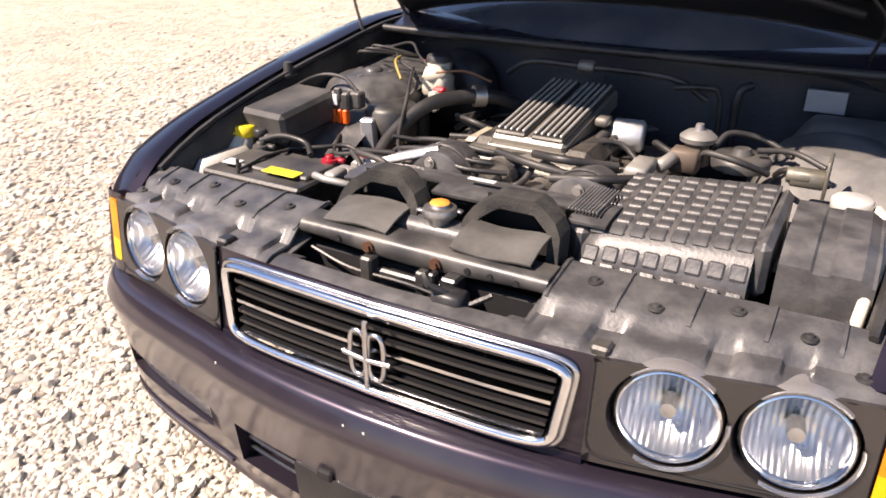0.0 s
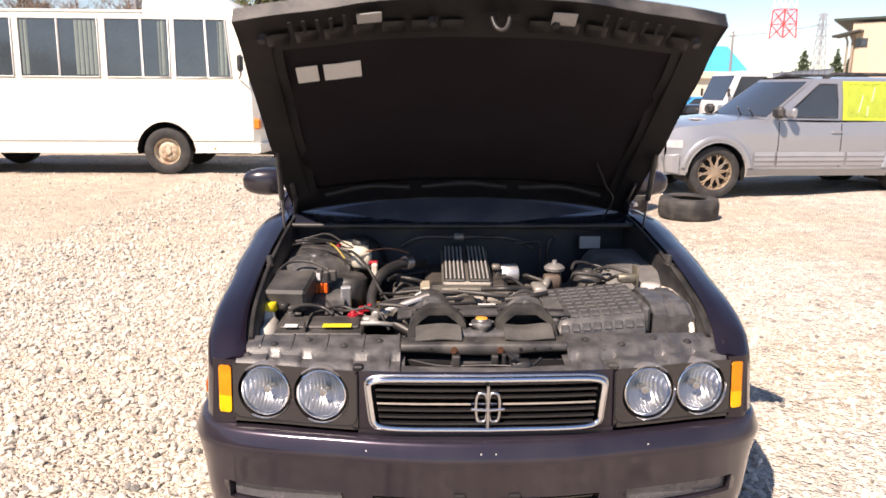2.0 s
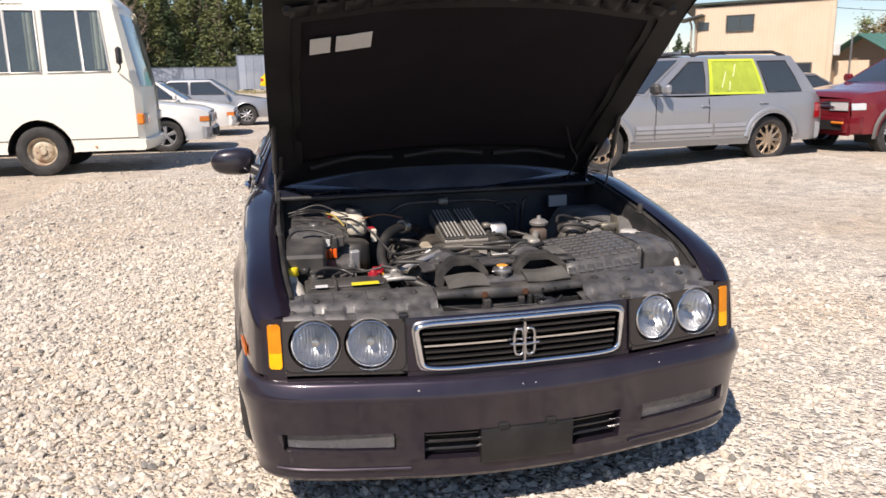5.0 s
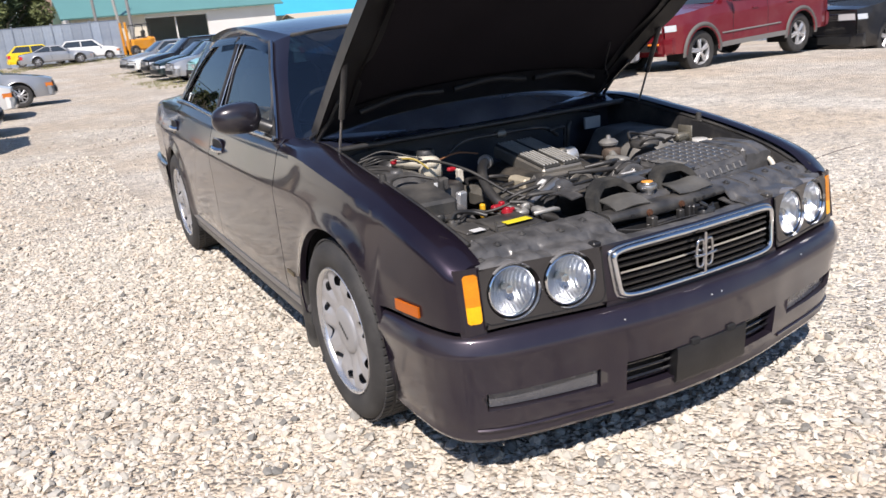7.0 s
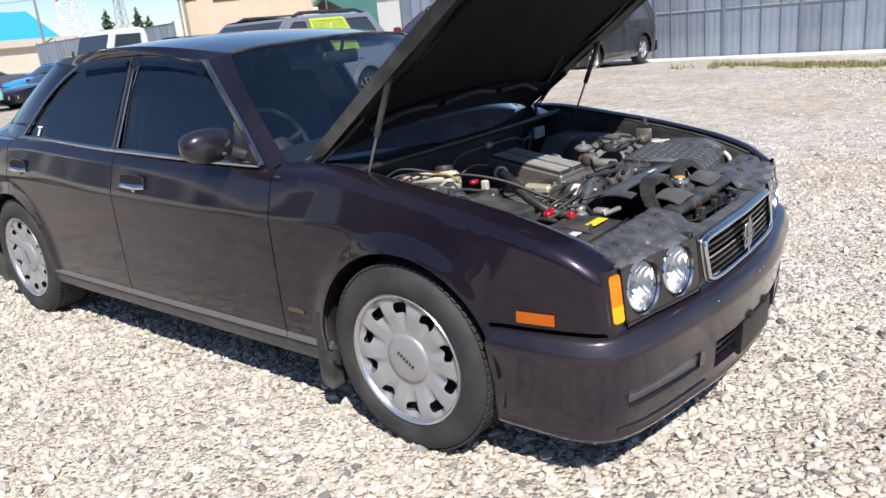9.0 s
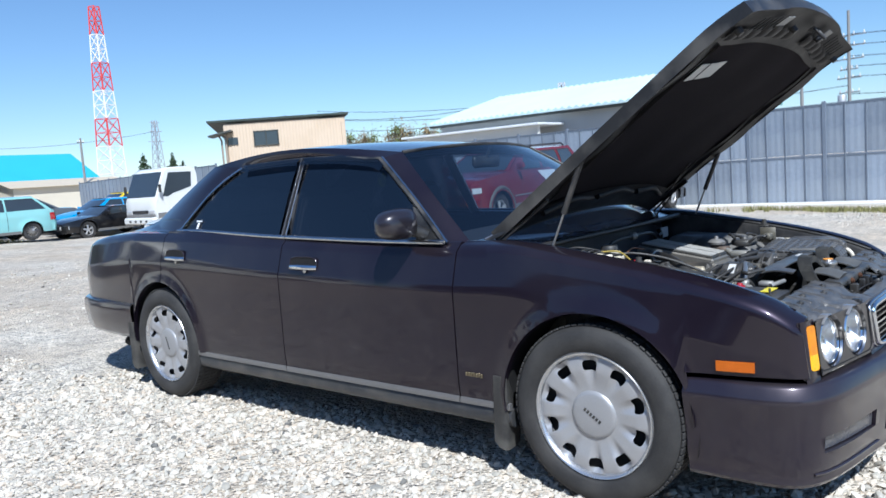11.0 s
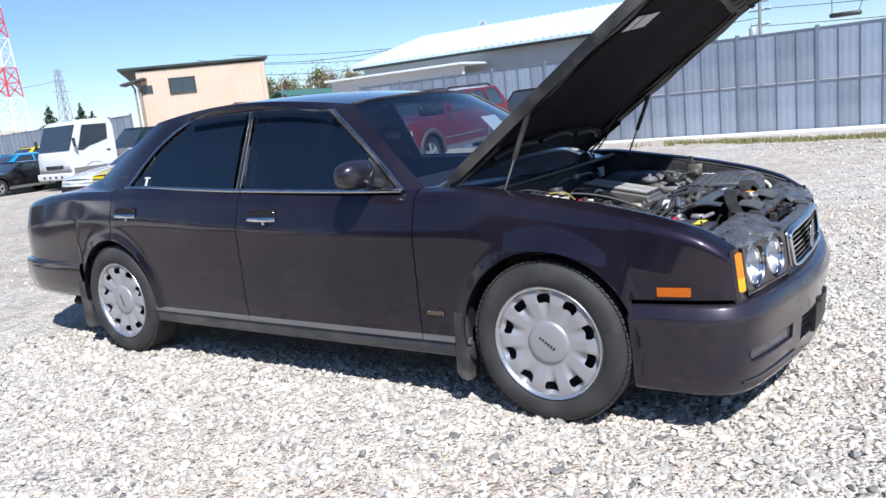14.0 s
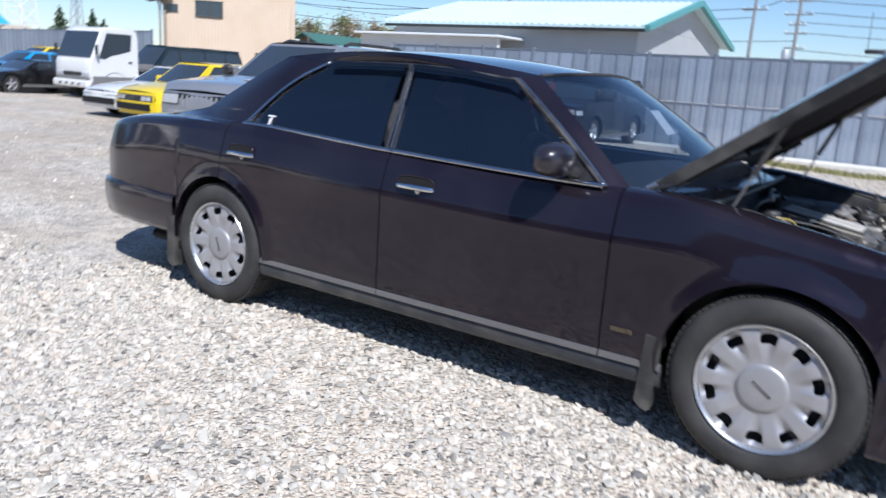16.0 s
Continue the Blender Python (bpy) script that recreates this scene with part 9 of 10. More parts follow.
part("roof", rb_, mat("dark green roof sheet", (0.045, 0.06, 0.05), 0.5, 0.1, 0.1), bd, "dark green shed roof")


def on_wall(o, along, z, w, h, m_, name, label="", deep=0.04):
    p = c0 + dv * along - nv * 0.035
    M = Matrix.Translation((p.x, p.y, z)) @ Matrix.Rotation(math.atan2(dv.y, dv.x), 4, "Z")
    return part(name, Shape().box((0, 0, 0), (w, deep, h), 0.01, M), m_, o, label)


wn = on_wall(bd, 2.15, 3.62, 1.18, 0.68, GLASSBG, "upper_window", "dark wide window")
for dz in (-0.36, 0.36):
    on_wall(wn, 2.15, 3.62 + dz, 1.3, 0.06, DARKTRIM, "window_frame", "", 0.09)
for dx in (-0.62, 0.0, 0.62):
    on_wall(wn, 2.15 + dx, 3.62, 0.05, 0.72, DARKTRIM, "window_post", "", 0.09)
on_wall(bd, 0.45, 3.55, 0.5, 0.38, GLASSBG, "small_window")
on_wall(bd, 4.9, 1.35, 1.0, 0.6, GLASSBG, "lower_window")
on_wall(bd, 4.9, 1.35, 1.12, 0.72, DARKTRIM, "lower_window_frame", "", 0.03)
for k in (-0.12, 0.1):
    p = c0 + dv * k - nv * 0.12
    part("downpipe", Shape().tube([(p.x, p.y, -0.3), (p.x, p.y, 3.6), (p.x - 0.1, p.y + 0.15, 4.0)], 0.05, 8), mat("grey brown pipe", (0.3, 0.25, 0.2), 0.5), bd)
part("canopy", Shape().box((0, 0, 0), (1.2, 1.0, 0.10), 0.02, Matrix.Translation((c0.x - 0.15, c0.y + 0.0, 3.95)) @ Matrix.Rotation(math.atan2(dv.y, dv.x), 4, "Z") @ Matrix.Rotation(-0.2, 4, "Y")), DARKTRIM, bd)
ex = c1 + dv * 0.0 + nv * 1.2
part("annex", ribbed_wall((ex.x, ex.y), ((ex + dv * 1.4).x, (ex + dv * 1.4).y), -0.3, 1.75), SIDING, bd)
p = c1 + dv * 0.25 - nv * 0.0
part("air_conditioner", Shape().box((p.x + 0.2, p.y + 0.5, 2.25), (0.35, 0.35, 0.55), 0.04), WALLW, bd, "white outdoor unit")
part("wall_pipe", Shape().tube([(p.x + 0.9, p.y + 0.3, -0.3), (p.x + 0.9, p.y + 0.3, 2.9)], 0.04, 8), STEEL, bd)


def gable_house(name, label, x0, x1, y0, y1, eave, ridge, wall_m, roof_m, axis="y", z0=-0.4, over=0.4, ribs=0.0):
    """A plain hall with a pitched roof; its ridge runs along the axis. Roof sheets have rib ends along their edge."""
    h = empty(name, label, "building")
    w = Shape().box(((x0 + x1) / 2, (y0 + y1) / 2, (z0 + eave) / 2), (x1 - x0, y1 - y0, eave - z0), 0.02)
    part("wall", w, wall_m, h)
    xm, ym = (x0 + x1) / 2, (y0 + y1) / 2
    if axis == "y":
        for y, t in ((y0, 1), (y1, -1)):
            part("gable", Shape().ring_sweep([[(x0, yy, eave), (x1, yy, eave), (xm, yy, ridge - 0.05)] for yy in (y, y + t * 0.2)]), wall_m, h)
        ends = [((x0 - over, eave - over * (ridge - eave) / (xm - x0)), (xm, ridge)), ((x1 + over, eave - over * (ridge - eave) / (xm - x0)), (xm, ridge))]
        for (xa, za), (xb, zb_) in ends:
            n = max(2, int((y1 - y0 + 2 * over) / ribs) * 2) if ribs else 1
            rows = []
            for k in range(n + 1):
                y = y0 - over + (y1 - y0 + 2 * over) * k / n
                lift = 0.11 * (k % 2) if ribs else 0
                rows.append([(xa, y, za + lift), (xb, y, zb_ + lift), (xb, y, zb_ - 0.06), (xa, y, za - 0.06)])
            part("roof_slope", Shape().ring_sweep(rows), roof_m, h, "", 20)
    else:
        for x, t in ((x0, 1), (x1, -1)):
            part("gable", Shape().ring_sweep([[(xx, y0, eave), (xx, y1, eave), (xx, ym, ridge - 0.05)] for xx in (x, x + t * 0.2)]), wall_m, h)
        for ya in (y0 - over, y1 + over):
            za = eave - over * (ridge - eave) / (ym - y0)
            rows = []
            n = max(2, int((x1 - x0 + 2 * over) / ribs) * 2) if ribs else 1
            for k in range(n + 1):
                x = x0 - over + (x1 - x0 + 2 * over) * k / n
                lift = 0.06 * (k % 2) if ribs else 0
                rows.append([(x, ya, za + lift), (x, ym, ridge + lift), (x, ym, ridge - 0.06), (x, ya, za - 0.06)])
            part("roof_slope", Shape().ring_sweep(rows), roof_m, h, "", 20)
    return h


# white walls drawn grey: their shade is in the colour
wh_ = gable_house("warehouse", "white warehouse with pale aqua ribbed roof", 26.7, 38.9, 11.8, 24.2, 3.72, 5.2, mat("white wall greyed for shade", (0.40, 0.41, 0.415), 0.75, 0, 0.1, 0.8, 30, 0.05), mat("pale weathered roof sheet", (0.53, 0.66, 0.68), 0.45, 0.1, 0.08, 0.7, 20, 0.03), "y", -0.4, 0.5, 0.35)
part("eave_trim", Shape().box((26.35, 18.0, 3.5), (0.12, 13.2, 0.16), 0.02), DARKTRIM, wh_)
for s in (-1, 1):
    part("barge_board", Shape().tube([(32.8, 11.26, 5.22), (32.8 + s * 6.65, 11.26, 3.56)], 0.16, 4), mat("teal barge board", (0.10, 0.30, 0.30), 0.5), wh_, "teal barge board")
part("lean_to_roof", Shape().box((25.6, 21.0, 2.98), (2.2, 8.0, 0.10), 0.02, None), mat("bright white sheet", (0.75, 0.77, 0.78), 0.4, 0.1, 0.05), wh_, "bright sheet lean-to roof")
part("lean_to_wall", Shape().box((24.9, 21.0, 1.28), (0.2, 7.6, 3.3), 0.02), WALLW, wh_)
gable_house("green_roofed_house", "low house with green sheet roof", 30.7, 36.5, 31, 37, 1.9, 3.2, mat("brown boarding", (0.28, 0.19, 0.12), 0.7, 0, 0.15), GREENROOF, "x", -0.4, 0.6, 0.5)

# barn with a wide dark opening
barn = empty("barn", "white barn with teal roof and wide dark doorway", "building")
for x0, x1, z0, z1 in ((3.6, 9.6, 0.4, 4.3), (15.0, 21.5, 0.4, 4.3), (9.6, 15.0, 3.75, 4.3)):
    part("front_wall", Shape().box(((x0 + x1) / 2, 72.0, (z0 + z1) / 2), (x1 - x0, 0.25, z1 - z0), 0.02), CREAMWALL if x0 < 5 else WALLW, barn)
part("back_wall", Shape().box((12.5, 82, 2.4), (18, 0.25, 4), 0.02), WALLW, barn)
for x in (3.6, 21.4):
    part("side_wall", Shape().box((x, 77, 2.4), (0.25, 10, 4), 0.02), WALLW, barn)
part("roof", Shape().add([(2.8, 71.2, 4.2), (22.2, 71.2, 4.2), (22.2, 77, 6.2), (2.8, 77, 6.2), (22.2, 82.8, 4.2), (2.8, 82.8, 4.2)], [(0, 1, 2, 3), (3, 2, 4, 5)]).thick(0.12), mat("teal green roof", (0.12, 0.27, 0.26), 0.45, 0.1, 0.08, 0.4, 20, 0.05), barn)
part("door_post", Shape().box((12.2, 72.05, 2.2), (0.12, 0.2, 3.2), 0.02), WALLW, barn)
for k, (x, w, c) in enumerate(((10.6, 1.2, WALLW), (13.4, 1.0, REDPL), (11.6, 0.7, GREYP))):
    part("stored_goods", Shape().box((x, 75, 1.0), (w, 0.8, 1.0 + 0.2 * k), 0.05), c, barn)
part("lamp_post", Shape().tube([(7.4, 70.5, 0.5), (6.9, 70.5, 8.0)], 0.12, 8), mat("grey pole", (0.34, 0.33, 0.31), 0.6), barn)
gable_house("brown_house", "brown tiled house behind the sheet fence", 0.5, 7.5, 84, 92, 5.2, 7.2, mat("tan plaster", (0.45, 0.36, 0.27), 0.7, 0, 0.1), mat("brown tile roof", (0.22, 0.15, 0.11), 0.7, 0, 0.15), "x", 0.3)

# blue-roofed works
works = gable_house("blue_roofed_hall", "cream hall with bright blue roof", 18, 36, 82, 94, 3.6, 6.4, CREAMWALL, BLUEROOF, "x", 0.0, 0.6)
for k in range(8):
    part("hall_window", Shape().box((19.5 + 2 * k, 81.95, 2.4), (0.9, 0.06, 0.7), 0.01), GLASSBG, works)
gable_house("far_shed", "low cream far shed with dark windows", 24, 34.5, 72, 78, 2.6, 3.2, CREAMWALL, mat("tan far roof", (0.5, 0.43, 0.33), 0.6), "x", -0.2)

# ---- radio tower, pylons, poles ----
def lattice(name, label, m, h, w0, w1, sections, colours, beam=0.12):
    t = empty(name, label, "tower", m)
    for k in range(sections):
        za, zb_ = h * k / sections, h * (k + 1) / sections
        wa, wb2 = w0 + (w1 - w0) * k / sections, w0 + (w1 - w0) * (k + 1) / sections
        s = Shape()
        ca = [(sx * wa / 2, sy * wa / 2, za) for sx, sy in ((-1, -1), (1, -1), (1, 1), (-1, 1))]
        cb = [(sx * wb2 / 2, sy * wb2 / 2, zb_) for sx, sy in ((-1, -1), (1, -1), (1, 1), (-1, 1))]
        for i in range(4):
            j = (i + 1) % 4
            s.tube([ca[i], cb[i]], beam, 4)
            s.tube([ca[i], cb[j]], beam * 0.6, 4)
            s.tube([ca[j], cb[i]], beam * 0.6, 4)
            s.tube([cb[i], cb[j]], beam * 0.7, 4)
        part("lattice_section", s, colours[k % len(colours)] if len(colours) > 1 else colours[0], t)
    return t


TRED = mat("red tower paint", (0.62, 0.07, 0.07), 0.5)
TWHITE = mat("white tower paint", (0.75, 0.75, 0.75), 0.5)
lattice("radio_tower", "red and white banded lattice radio tower", pose(83.9, 172.6, 0, 0, 0, 20), 45.0, 4.9, 1.6, 14, [TWHITE] * 4 + [TRED] * 2 + [TWHITE] * 2 + [TRED] * 2 + [TWHITE] * 2 + [TRED] * 2, 0.14)
PYL = mat("grey pylon steel", (0.45, 0.47, 0.5), 0.5, 0.4, 0.1)
py = lattice("power_pylon", "distant grey power pylon", pose(51.8, 95.6, 0, 0, 0, 10), 11, 1.6, 0.5, 9, [PYL], 0.05)
for z, w in ((8.2, 1.3), (9.6, 1.1), (10.8, 0.8)):
    part("cross_arm", Shape().tube([(-w, 0, z), (w, 0, z)], 0.06, 4), PYL, py)
py2 = lattice("power_pylon", "distant grey power pylon behind the warehouse", pose(128, 76, 0, 0, 0, 30), 17.0, 3.4, 1.2, 7, [PYL], 0.16)
for z, w in ((13.5, 3.4), (15.2, 3.0), (16.6, 2.4)):
    part("cross_arm", Shape().tube([(-w, 0, z), (w, 0, z)], 0.2, 4), PYL, py2)
POLE = mat("grey concrete pole", (0.22, 0.215, 0.21), 0.7)
WIRE = mat("black overhead wire", (0.03, 0.03, 0.035), 0.6)


def utility_pole(label, x, y, h, arms, rot):
    u = empty("utility_pole", label, "pole", pose(x, y, -0.3, 0, 0, rot), "utility poles")
    part("pole", Shape().tube([(0, 0, 0), (0, 0, h)], [0.14, 0.09], 10), POLE, u)
    for z, w in arms:
        part("cross_arm", Shape().box((0, 0, z), (w, 0.09, 0.09), 0.01), STEEL, u)
        for k in range(4):
            part("insulator", Shape().lathe([(0.0, 0.2), (0.04, 0.18), (0.03, 0.12), (0.06, 0.1), (0.05, 0.0)], (-w / 2 + 0.1 + k * (w - 0.2) / 3, 0, z + 0.05), "z", 8), TWHITE, u)
    return u


ua = utility_pole("concrete utility pole with cross arms and transformer", 56.0, 11.2, 10.6, ((8.9, 2.2), (8.2, 2.2), (7.3, 2.0), (6.6, 1.2), (6.0, 1.6), (5.0, 1.4)), 80)
part("transformer", Shape().cyl((0.5, 0, 3.9), (0.5, 0, 4.9), 0.28, None, 14, 0.03), PYL, ua, "grey pole transformer")
ub = utility_pole("concrete utility pole behind the sheet fence", 52.0, 13.3, 8.6, ((7.2, 1.8),), 75)
utility_pole("leaning grey utility pole by the grove", 5.0, 66.0, 10.5, ((9.8, 1.6),), 5)
utility_pole("utility pole behind the minibus", -18.5, 50.0, 9.0, ((8.5, 1.8),), 10)
utility_pole("utility pole near the blue-roofed hall", 30.5, 72.0, 7.2, ((6.8, 0.8),), 10)
utility_pole("thin lamp pole behind the hood", 7.0, 62.0, 11.5, ((11.2, 0.5),), 0)
for i, (a, b, sag) in enumerate((((56, 11.2, 8.7), (58, -30, 8.9), 0.8), ((56, 11.2, 8.0), (58, -30, 8.1), 0.9), ((56, 11.2, 5.8), (58, -30, 5.6), 0.7), ((56, 11.2, 8.7), (52, 13.3, 7.0), 0.2), ((52, 13.3, 7.0), (50, 60, 8.5), 1.2),
                                 ((56, 11.2, 5.2), (50, 34, 5.6), 0.5), ((56, 11.2, 7.2), (58, -30, 7.0), 0.8), ((56, 11.2, 6.5), (58, -30, 6.2), 0.6), ((52, 13.3, 6.4), (50, 60, 7.6), 1.2), ((56, 11.2, 4.6), (57, -30, 4.2), 0.6), ((128, 76, 16), (110, 140, 17), 3.0), ((128, 76, 13.5), (110, 140, 14.5), 3.0), ((51.8, 95.6, 9.6), (20, 110, 9.6), 1.5), ((-18.5, 50, 8.6), (5, 66, 9.6), 0.8), ((-18.5, 50, 8.2), (5, 66, 9.2), 0.8), ((-18.5, 50, 8.6), (-60, 40, 9.5), 0.8))):
    A, B = Vector(a), Vector(b)
    thing("overhead_wire", Shape().tube([A.lerp(B, t) - Vector((0, 0, 4 * sag * t * (1 - t))) for t in spread(0, 1, 12)], 0.03 if A.x < 100 else 0.08, 4), WIRE, "thin black overhead power wire", "wire", None, "overhead wires")
# junction box hanging on the wires
thing("cable_box", Shape().box((54.5, 5.6, 4.55), (0.35, 1.9, 0.3), 0.08).tube([(54.5, 4.8, 4.7), (56.2, 4.6, 6.0)], 0.03, 4).tube([(54.5, 6.4, 4.7), (56.0, 6.6, 7.2)], 0.03, 4), BLACK, "black splice box hanging from the wires", "box")


# ---- trees ----
def leaf_material(name, c, vary):
    m = mat(name, c, 0.7, 0, vary, 3, 20, 0)
    return m


def tree(label, x, y, h, w, leaf_m, seed, trunk_m=None, leaves=900, leaf=0.28, shape="round", bare=False, z=None):
    """A tapered trunk with limbs and a crown of small leaf blades in clumps."""
    r = random.Random(seed)
    t = empty("tree", label, "tree", pose(x, y, ground_z(x, y) if z is None else z), "background trees")
    tm = trunk_m or mat("tree bark", (0.10, 0.08, 0.06), 0.9, 0, 0.2)
    tr_ = Shape().tube([(0, 0, 0), (0.04 * h * r.uniform(-1, 1) * 0.3, 0, h * 0.4), (0.02 * h * r.uniform(-1, 1), 0.02 * h * r.uniform(-1, 1), h * 0.92)], [0.028 * h * 0.6, 0.02 * h * 0.6, 0.004 * h], 7)
    tips = []
    bend = (r.uniform(-0.5, 0.5), r.uniform(-0.5, 0.5))
    for k in range(16 if not bare else 46):
        z0 = h * r.uniform(0.22, 0.85)
        a = r.uniform(0, 2 * math.pi)
        reach = w / 2 * (1.0 - 0.98 * (z0 / h) if shape == "cone" else math.sin(min(1, 0.25 + z0 / h * 0.9) * math.pi) * 0.9 + 0.15) * r.uniform(0.6, 1.1)
        rise = reach * (0.1 if shape == "cone" else 0.7) * r.uniform(0.6, 1.4)
        tip = (reach * math.cos(a), reach * math.sin(a), min(h, z0 + rise))
        tr_.tube([(0, 0, z0), (tip[0] * 0.5, tip[1] * 0.5, z0 + rise * 0.35), tip], [0.008 * h, 0.005 * h, 0.0015 * h], 4)
        tips.append(tip)
        if bare:
            for _ in range(11):
                d = Vector((r.uniform(-1, 1), r.uniform(-1, 1), r.uniform(0.2, 1.2))) * w * 0.13
                s0 = Vector(tip) * r.uniform(0.75, 1.0)
                tr_.tube([s0, s0 + d], [0.0030 * h, 0.0012 * h], 3)
    part("trunk", tr_, tm, t)
    if leaves:
        v, f = [], []
        clumps = tips + [(p[0] * 0.55, p[1] * 0.55, p[2] * 0.95 + 0.04 * h) for p in tips] + [(0, 0, h * 0.95), (0, 0, h * 0.85)]
        for _ in range(leaves):
            if shape == "plume":
                f_ = r.random() ** 0.85
                rr, aa = w / 2 * (1.02 - 0.85 * f_ * f_) * (0.72 + 0.28 * math.cos(f_ * 26)) * math.sqrt(r.random()), r.uniform(0, 2 * math.pi)
                p = Vector((rr * math.cos(aa) + w * bend[0] * f_ ** 3, rr * math.sin(aa) + w * bend[1] * f_ ** 3, h * (0.10 + 0.90 * f_) - 0.25 * rr))
            elif shape == "cone":
                f_ = 1 - math.sqrt(r.random())
                tier = 0.75 + 0.25 * math.cos(f_ * 40)
                rr, aa = w / 2 * (1 - f_) * tier * math.sqrt(r.random()), r.uniform(0, 2 * math.pi)
                p = Vector((rr * math.cos(aa), rr * math.sin(aa), h * (0.12 + 0.88 * f_)))
            else:
                c = r.choice(clumps)
                sp = w * 0.15
                p = Vector((c[0] + r.gauss(0, sp), c[1] + r.gauss(0, sp), c[2] + r.gauss(0, sp * 0.8)))
            a = Vector((r.gauss(0, 1), r.gauss(0, 1), r.gauss(0, 0.6))).normalized() * leaf * r.uniform(0.6, 1.4)
            b = Vector((r.gauss(0, 1), r.gauss(0, 1), r.gauss(0, 1))).normalized() * leaf * 0.45
            k = len(v)
            v += [tuple(p - a), tuple(p + b), tuple(p + a), tuple(p - b)]
            f.append((k, k + 1, k + 2, k + 3))
        cr = Shape()
        cr.v, cr.f = v, f
        me = bpy.data.meshes.new("crown")
        me.from_pydata(v, [], f)
        me.materials.append(leaf_m)
        ob = new("crown", me)
        ob.parent = t
        tagged(ob, kind="stuff")
    return t


BAMBOO = leaf_material("bamboo leaves", (0.12, 0.14, 0.05), 0.45)
DARKLEAF = leaf_material("dark evergreen leaves", (0.035, 0.06, 0.022), 0.4)
DRYLEAF = leaf_material("dry tan foliage", (0.26, 0.20, 0.10), 0.4)
SPRING = leaf_material("young green leaves", (0.16, 0.20, 0.05), 0.4)
r_ = random.Random(11)
for k in range(30):
    x = -13.0 + 0.48 * k + r_.uniform(-0.4, 0.4)
    tree("dense bamboo and evergreen tree in the grove", x, 62.5 + r_.uniform(-2.0, 3.5), r_.uniform(7.6, 9.4) - 0.10 * max(0, k - 20), r_.uniform(2.4, 3.2), BAMBOO if k % 5 else DARKLEAF, 40 + k, None, 3000, 0.15, "plume")
for k in range(17):
    tree("leafless brown tree behind the minibus", -36 + 1.5 * k + r_.uniform(-0.6, 0.6), 56 + r_.uniform(-3, 3), r_.uniform(7.2, 8.8) + 4.0 * max(0.0, 1 - k / 6.5) - 0.1 * max(0, k - 8), 5.6, DRYLEAF, 70 + k, mat("grey brown twigs", (0.24, 0.185, 0.15), 0.9), 500, 0.07, "round", True)
for k in range(9):
    tree("pale green tree behind the minibus roof", -21.5 + 1.9 * k, 70, r_.uniform(8.4, 10.4), 3.6, SPRING if k % 2 else BAMBOO, 90 + k, None, 900, 0.26)
for k, (x, y, h) in enumerate(((54, 103.6, 6.9), (58.8, 103.7, 6.8), (60.6, 104, 5.6))):
    tree("small dark conifer on the skyline", x, y, h, 5.6, DARKLEAF, 110 + k, None, 1800, 0.22, "cone")
for k in range(17):
    tree("tan half-bare tree between the buildings", 40 + 0.40 * k, 45 - 0.5 * k, r_.uniform(4.2, 6.0), 1.7, DRYLEAF if k % 3 else SPRING, 130 + k, mat("grey brown twigs", (0.22, 0.17, 0.13), 0.9), 700, 0.12, "round", True)

# ground cover and marks
def grass_patch(label, x0, x1, y0, y1, n, seed, h=0.10):
    r = random.Random(seed)
    v, f = [], []
    for _ in range(n):
        x, y = r.uniform(x0, x1), r.uniform(y0, y1)
        if noise.noise(Vector((x * 0.9, y * 0.9, seed))) + 0.4 * noise.noise(Vector((x * 3.1, y * 3.1, seed))) < 0.04:
            continue
        z = ground_z(x, y) - 0.01
        a, b = r.uniform(0, 6.3), r.uniform(0.5, 1.3) * h
        k = len(v)
        v += [(x - 0.012 * math.cos(a), y - 0.012 * math.sin(a), z), (x + 0.012 * math.cos(a), y + 0.012 * math.sin(a), z), (x + r.uniform(-0.04, 0.04), y + r.uniform(-0.04, 0.04), z + b)]
        f.append((k, k + 1, k + 2))
    me = bpy.data.meshes.new("grass")
    me.from_pydata(v, [], f)
    me.materials.append(leaf_material("dry yard grass", (0.21, 0.20, 0.075), 0.5))
    return tagged(new("grass", me), label, "grass", "", "stuff")


grass_patch("sparse dry grass before the sheet fence", 11.7, 14.1, -2.5, 5.2, 11000, 3, 0.10)
grass_patch("green grass strip along the parked row", 2.2, 6.5, 24.0, 40.0, 7000, 4, 0.10)
grass_patch("green grass before the old fence", -6.0, 6.0, 48.0, 57.0, 9000, 5, 0.16)
thing("rope", Shape().tube(spline([(3.1, 2.15, 0.008), (4.2, 2.3, 0.008), (6.5, 2.1, 0.008), (9.5, 2.3, 0.008)], 8), 0.007, 6), mat("dark rope", (0.12, 0.105, 0.095), 0.9), "thin dark cable lying across the gravel", "cable")
# unseen wall on the driver's side, added to darken the sedan's flank reflections
tagged(thing("wall_west", Shape().box((-17.0, -6.0, 2.5), (0.2, 44.0, 5.2), 0.02), mat("dark wall for reflections", (0.11, 0.10, 0.085), 0.8, 0, 0.3, 1.5, 20, 0.1), "unseen dark wall added for flank reflections", "wall"), kind="structure")

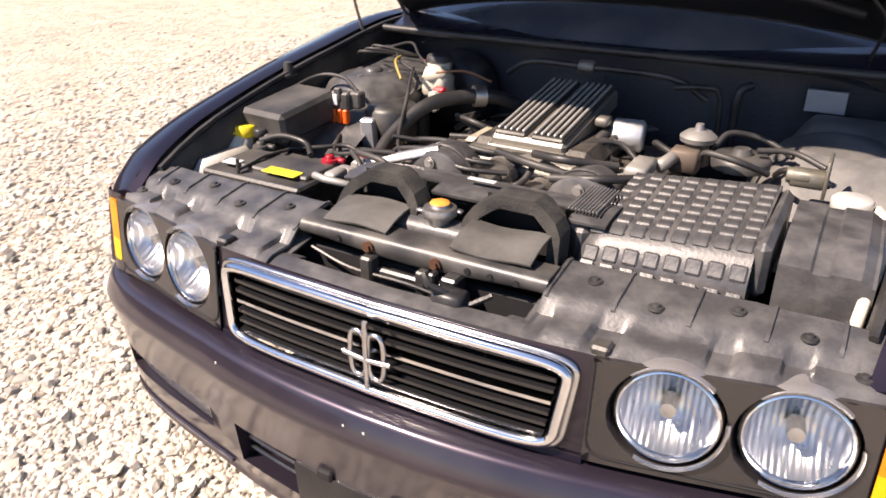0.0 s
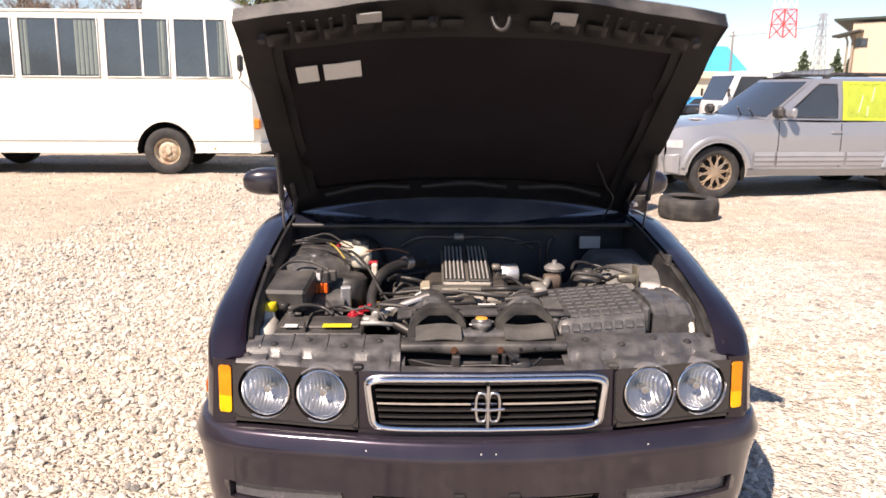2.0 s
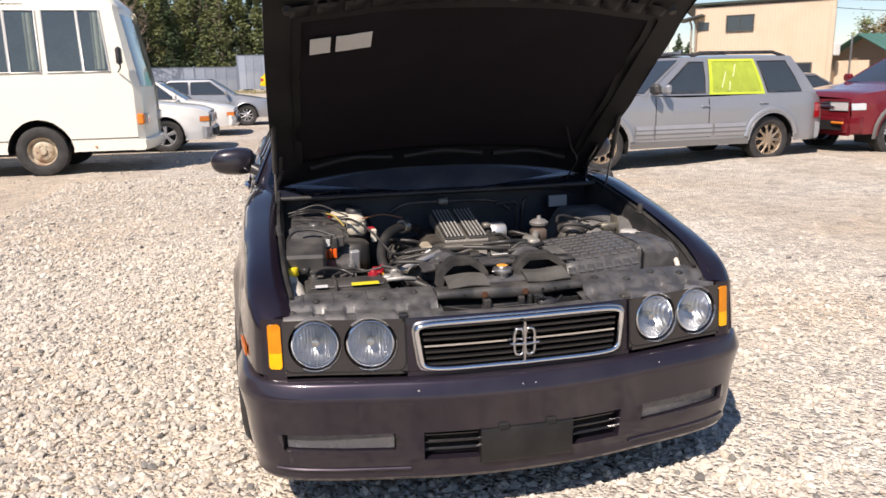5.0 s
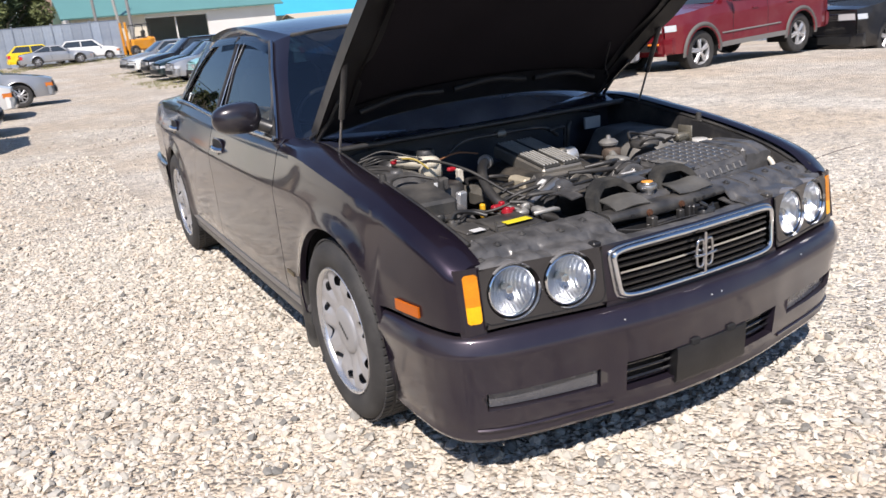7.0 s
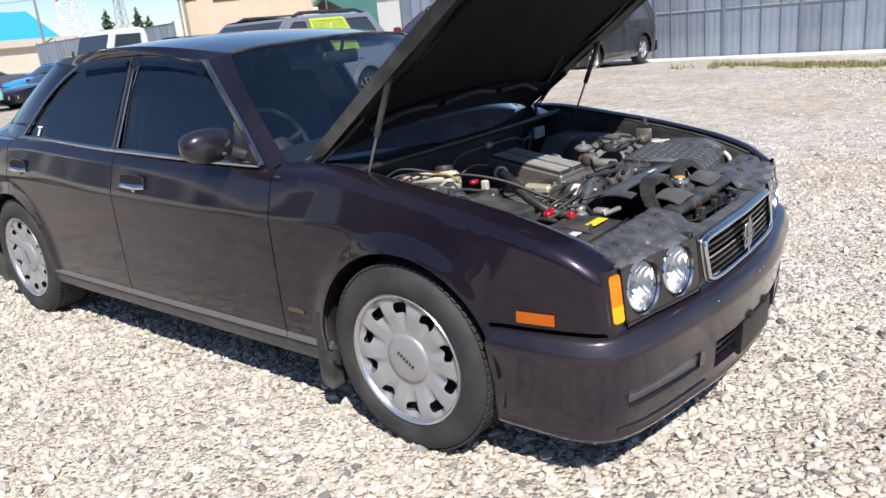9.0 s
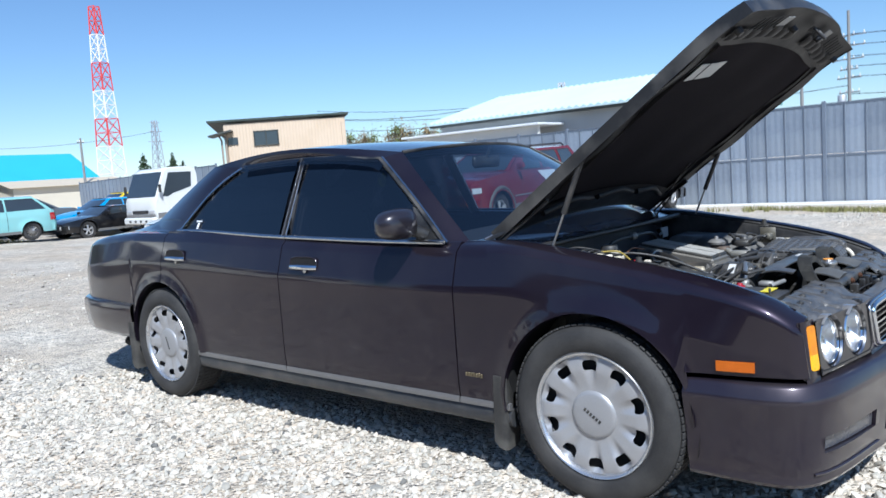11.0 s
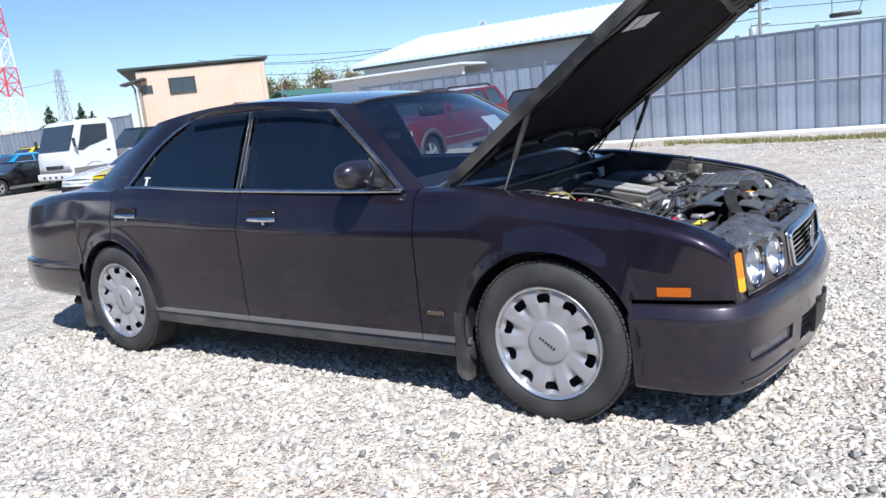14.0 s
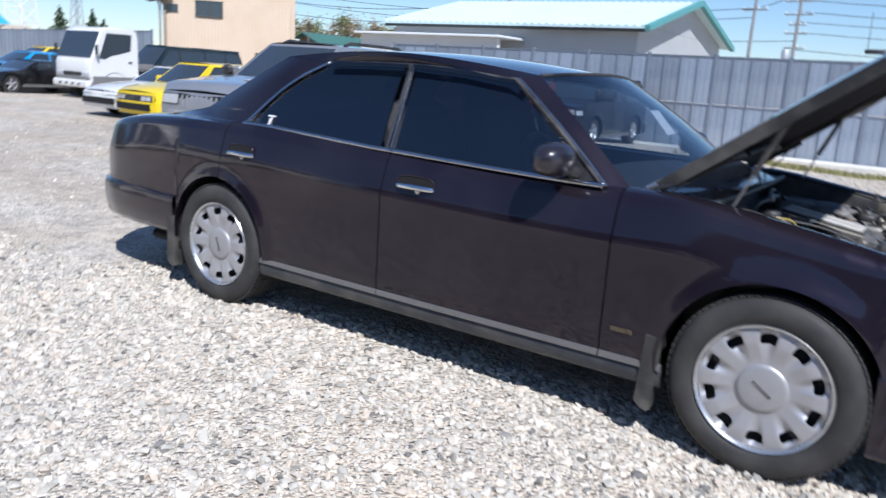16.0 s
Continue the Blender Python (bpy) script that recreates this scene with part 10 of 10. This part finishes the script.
# ---- loose stones ----
def stones_material():
    m = bpy.data.materials.new("loose crushed stones")
    m.use_nodes = True
    n, l = m.node_tree.nodes, m.node_tree.links
    b = n["Principled BSDF"]
    geo, ramp, ns, mul = n.new("ShaderNodeNewGeometry"), n.new("ShaderNodeValToRGB"), n.new("ShaderNodeTexNoise"), n.new("ShaderNodeMix")
    e = ramp.color_ramp.elements
    e[0].position, e[0].color = 0.0, (0.15, 0.145, 0.135, 1)
    e[1].position, e[1].color = 1.0, (0.747, 0.703, 0.624, 1)
    for pos, c in ((0.035, (0.24, 0.23, 0.21, 1)), (0.07, (0.42, 0.395, 0.345, 1)), (0.16, (0.505, 0.475, 0.416, 1)), (0.45, (0.606, 0.559, 0.482, 1)), (0.7, (0.667, 0.614, 0.529, 1)), (0.86, (0.586, 0.495, 0.397, 1))):
        ramp.color_ramp.elements.new(pos).color = c
    l.new(geo.outputs["Random Per Island"], ramp.inputs["Fac"])
    ns.inputs["Scale"].default_value = 90
    l.new(geo.outputs["Position"], ns.inputs["Vector"])
    mul.data_type, mul.blend_type = "RGBA", "MULTIPLY"
    mul.inputs["Factor"].default_value = 0.25
    l.new(ramp.outputs[0], mul.inputs["A"])
    l.new(ns.outputs["Fac"], mul.inputs["B"])
    l.new(mul.outputs["Result"], b.inputs["Base Color"])
    b.inputs["Roughness"].default_value = 0.85
    bp = n.new("ShaderNodeBump")
    bp.inputs["Strength"].default_value, bp.inputs["Distance"].default_value = 0.3, 0.004
    l.new(ns.outputs["Fac"], bp.inputs["Height"])
    l.new(bp.outputs[0], b.inputs["Normal"])
    return m


def stones(label, areas, seed):
    """Angular stones strewn over rectangles: (x0, x1, y0, y1, count, smallest, largest)."""
    rg = np.random.default_rng(seed)
    ico = bmesh.new()
    bmesh.ops.create_icosphere(ico, subdivisions=1, radius=1.0)
    base_v = np.array([v.co[:] for v in ico.verts])
    base_f = np.array([[v.index for v in f.verts] for f in ico.faces])
    ico.free()
    V, Fc, off = [], [], 0
    for x0, x1, y0, y1, count, s0, s1 in areas:
        px, py = rg.uniform(x0, x1, count), rg.uniform(y0, y1, count)
        size = s0 + (s1 - s0) * rg.random(count) ** 2.2
        scale = size[:, None] * rg.uniform(0.55, 1.35, (count, 3)) * np.array([1, 1, 0.72])
        v = base_v[None] * (1 + rg.uniform(-0.38, 0.38, (count, len(base_v), 1))) * scale[:, None, :]
        a = rg.uniform(0, 2 * np.pi, count)
        ti = rg.uniform(-0.7, 0.7, count)
        y1_, z1_ = v[..., 1] * np.cos(ti)[:, None] - v[..., 2] * np.sin(ti)[:, None], v[..., 1] * np.sin(ti)[:, None] + v[..., 2] * np.cos(ti)[:, None]
        x2, y2 = v[..., 0] * np.cos(a)[:, None] - y1_ * np.sin(a)[:, None], v[..., 0] * np.sin(a)[:, None] + y1_ * np.cos(a)[:, None]
        w = np.stack([x2 + px[:, None], y2 + py[:, None], z1_ + (size * rg.uniform(-0.15, 0.45, count))[:, None]], -1)
        V.append(w.reshape(-1, 3))
        Fc.append((base_f[None] + off + (np.arange(count) * len(base_v))[:, None, None]).reshape(-1, 3))
        off += count * len(base_v)
    V, Fc = np.concatenate(V), np.concatenate(Fc)
    me = bpy.data.meshes.new("loose_stones")
    me.vertices.add(len(V))
    me.vertices.foreach_set("co", V.ravel())
    me.loops.add(Fc.size)
    me.loops.foreach_set("vertex_index", Fc.ravel())
    me.polygons.add(len(Fc))
    me.polygons.foreach_set("loop_start", np.arange(0, Fc.size, 3))
    me.update(calc_edges=True)
    me.shade_flat()
    me.materials.append(STONES)
    return tagged(new("loose_stones", me), label, "gravel", "", "stuff")


STONES = stones_material()
stones("pale angular crushed stones beside the car", [(-2.7, -0.55, -1.0, 4.6, 21000, 0.006, 0.021), (-0.55, 1.0, -1.1, 0.5, 4200, 0.006, 0.021), (-2.7, -0.8, -0.8, 4.4, 16000, 0.003, 0.009)], 1)
stones("pale crushed stones further out in the yard", [(0.9, 3.2, -0.8, 5.0, 9500, 0.005, 0.017), (3.2, 6.2, -1.0, 6.5, 6000, 0.005, 0.016), (-3.5, -2.7, -1.0, 5.0, 9000, 0.005, 0.021), (-4.4, -3.5, -1.0, 5.0, 5000, 0.005, 0.018), (-7.0, -4.4, -1.0, 8.0, 3200, 0.005, 0.014), (-3.6, -0.9, 4.6, 9.5, 6000, 0.008, 0.022), (1.0, 4.0, -1.0, 6.0, 9000, 0.008, 0.020), (-9, 9, 6, 14, 4000, 0.010, 0.022), (4, 11, -1, 6, 6500, 0.010, 0.022)], 2)
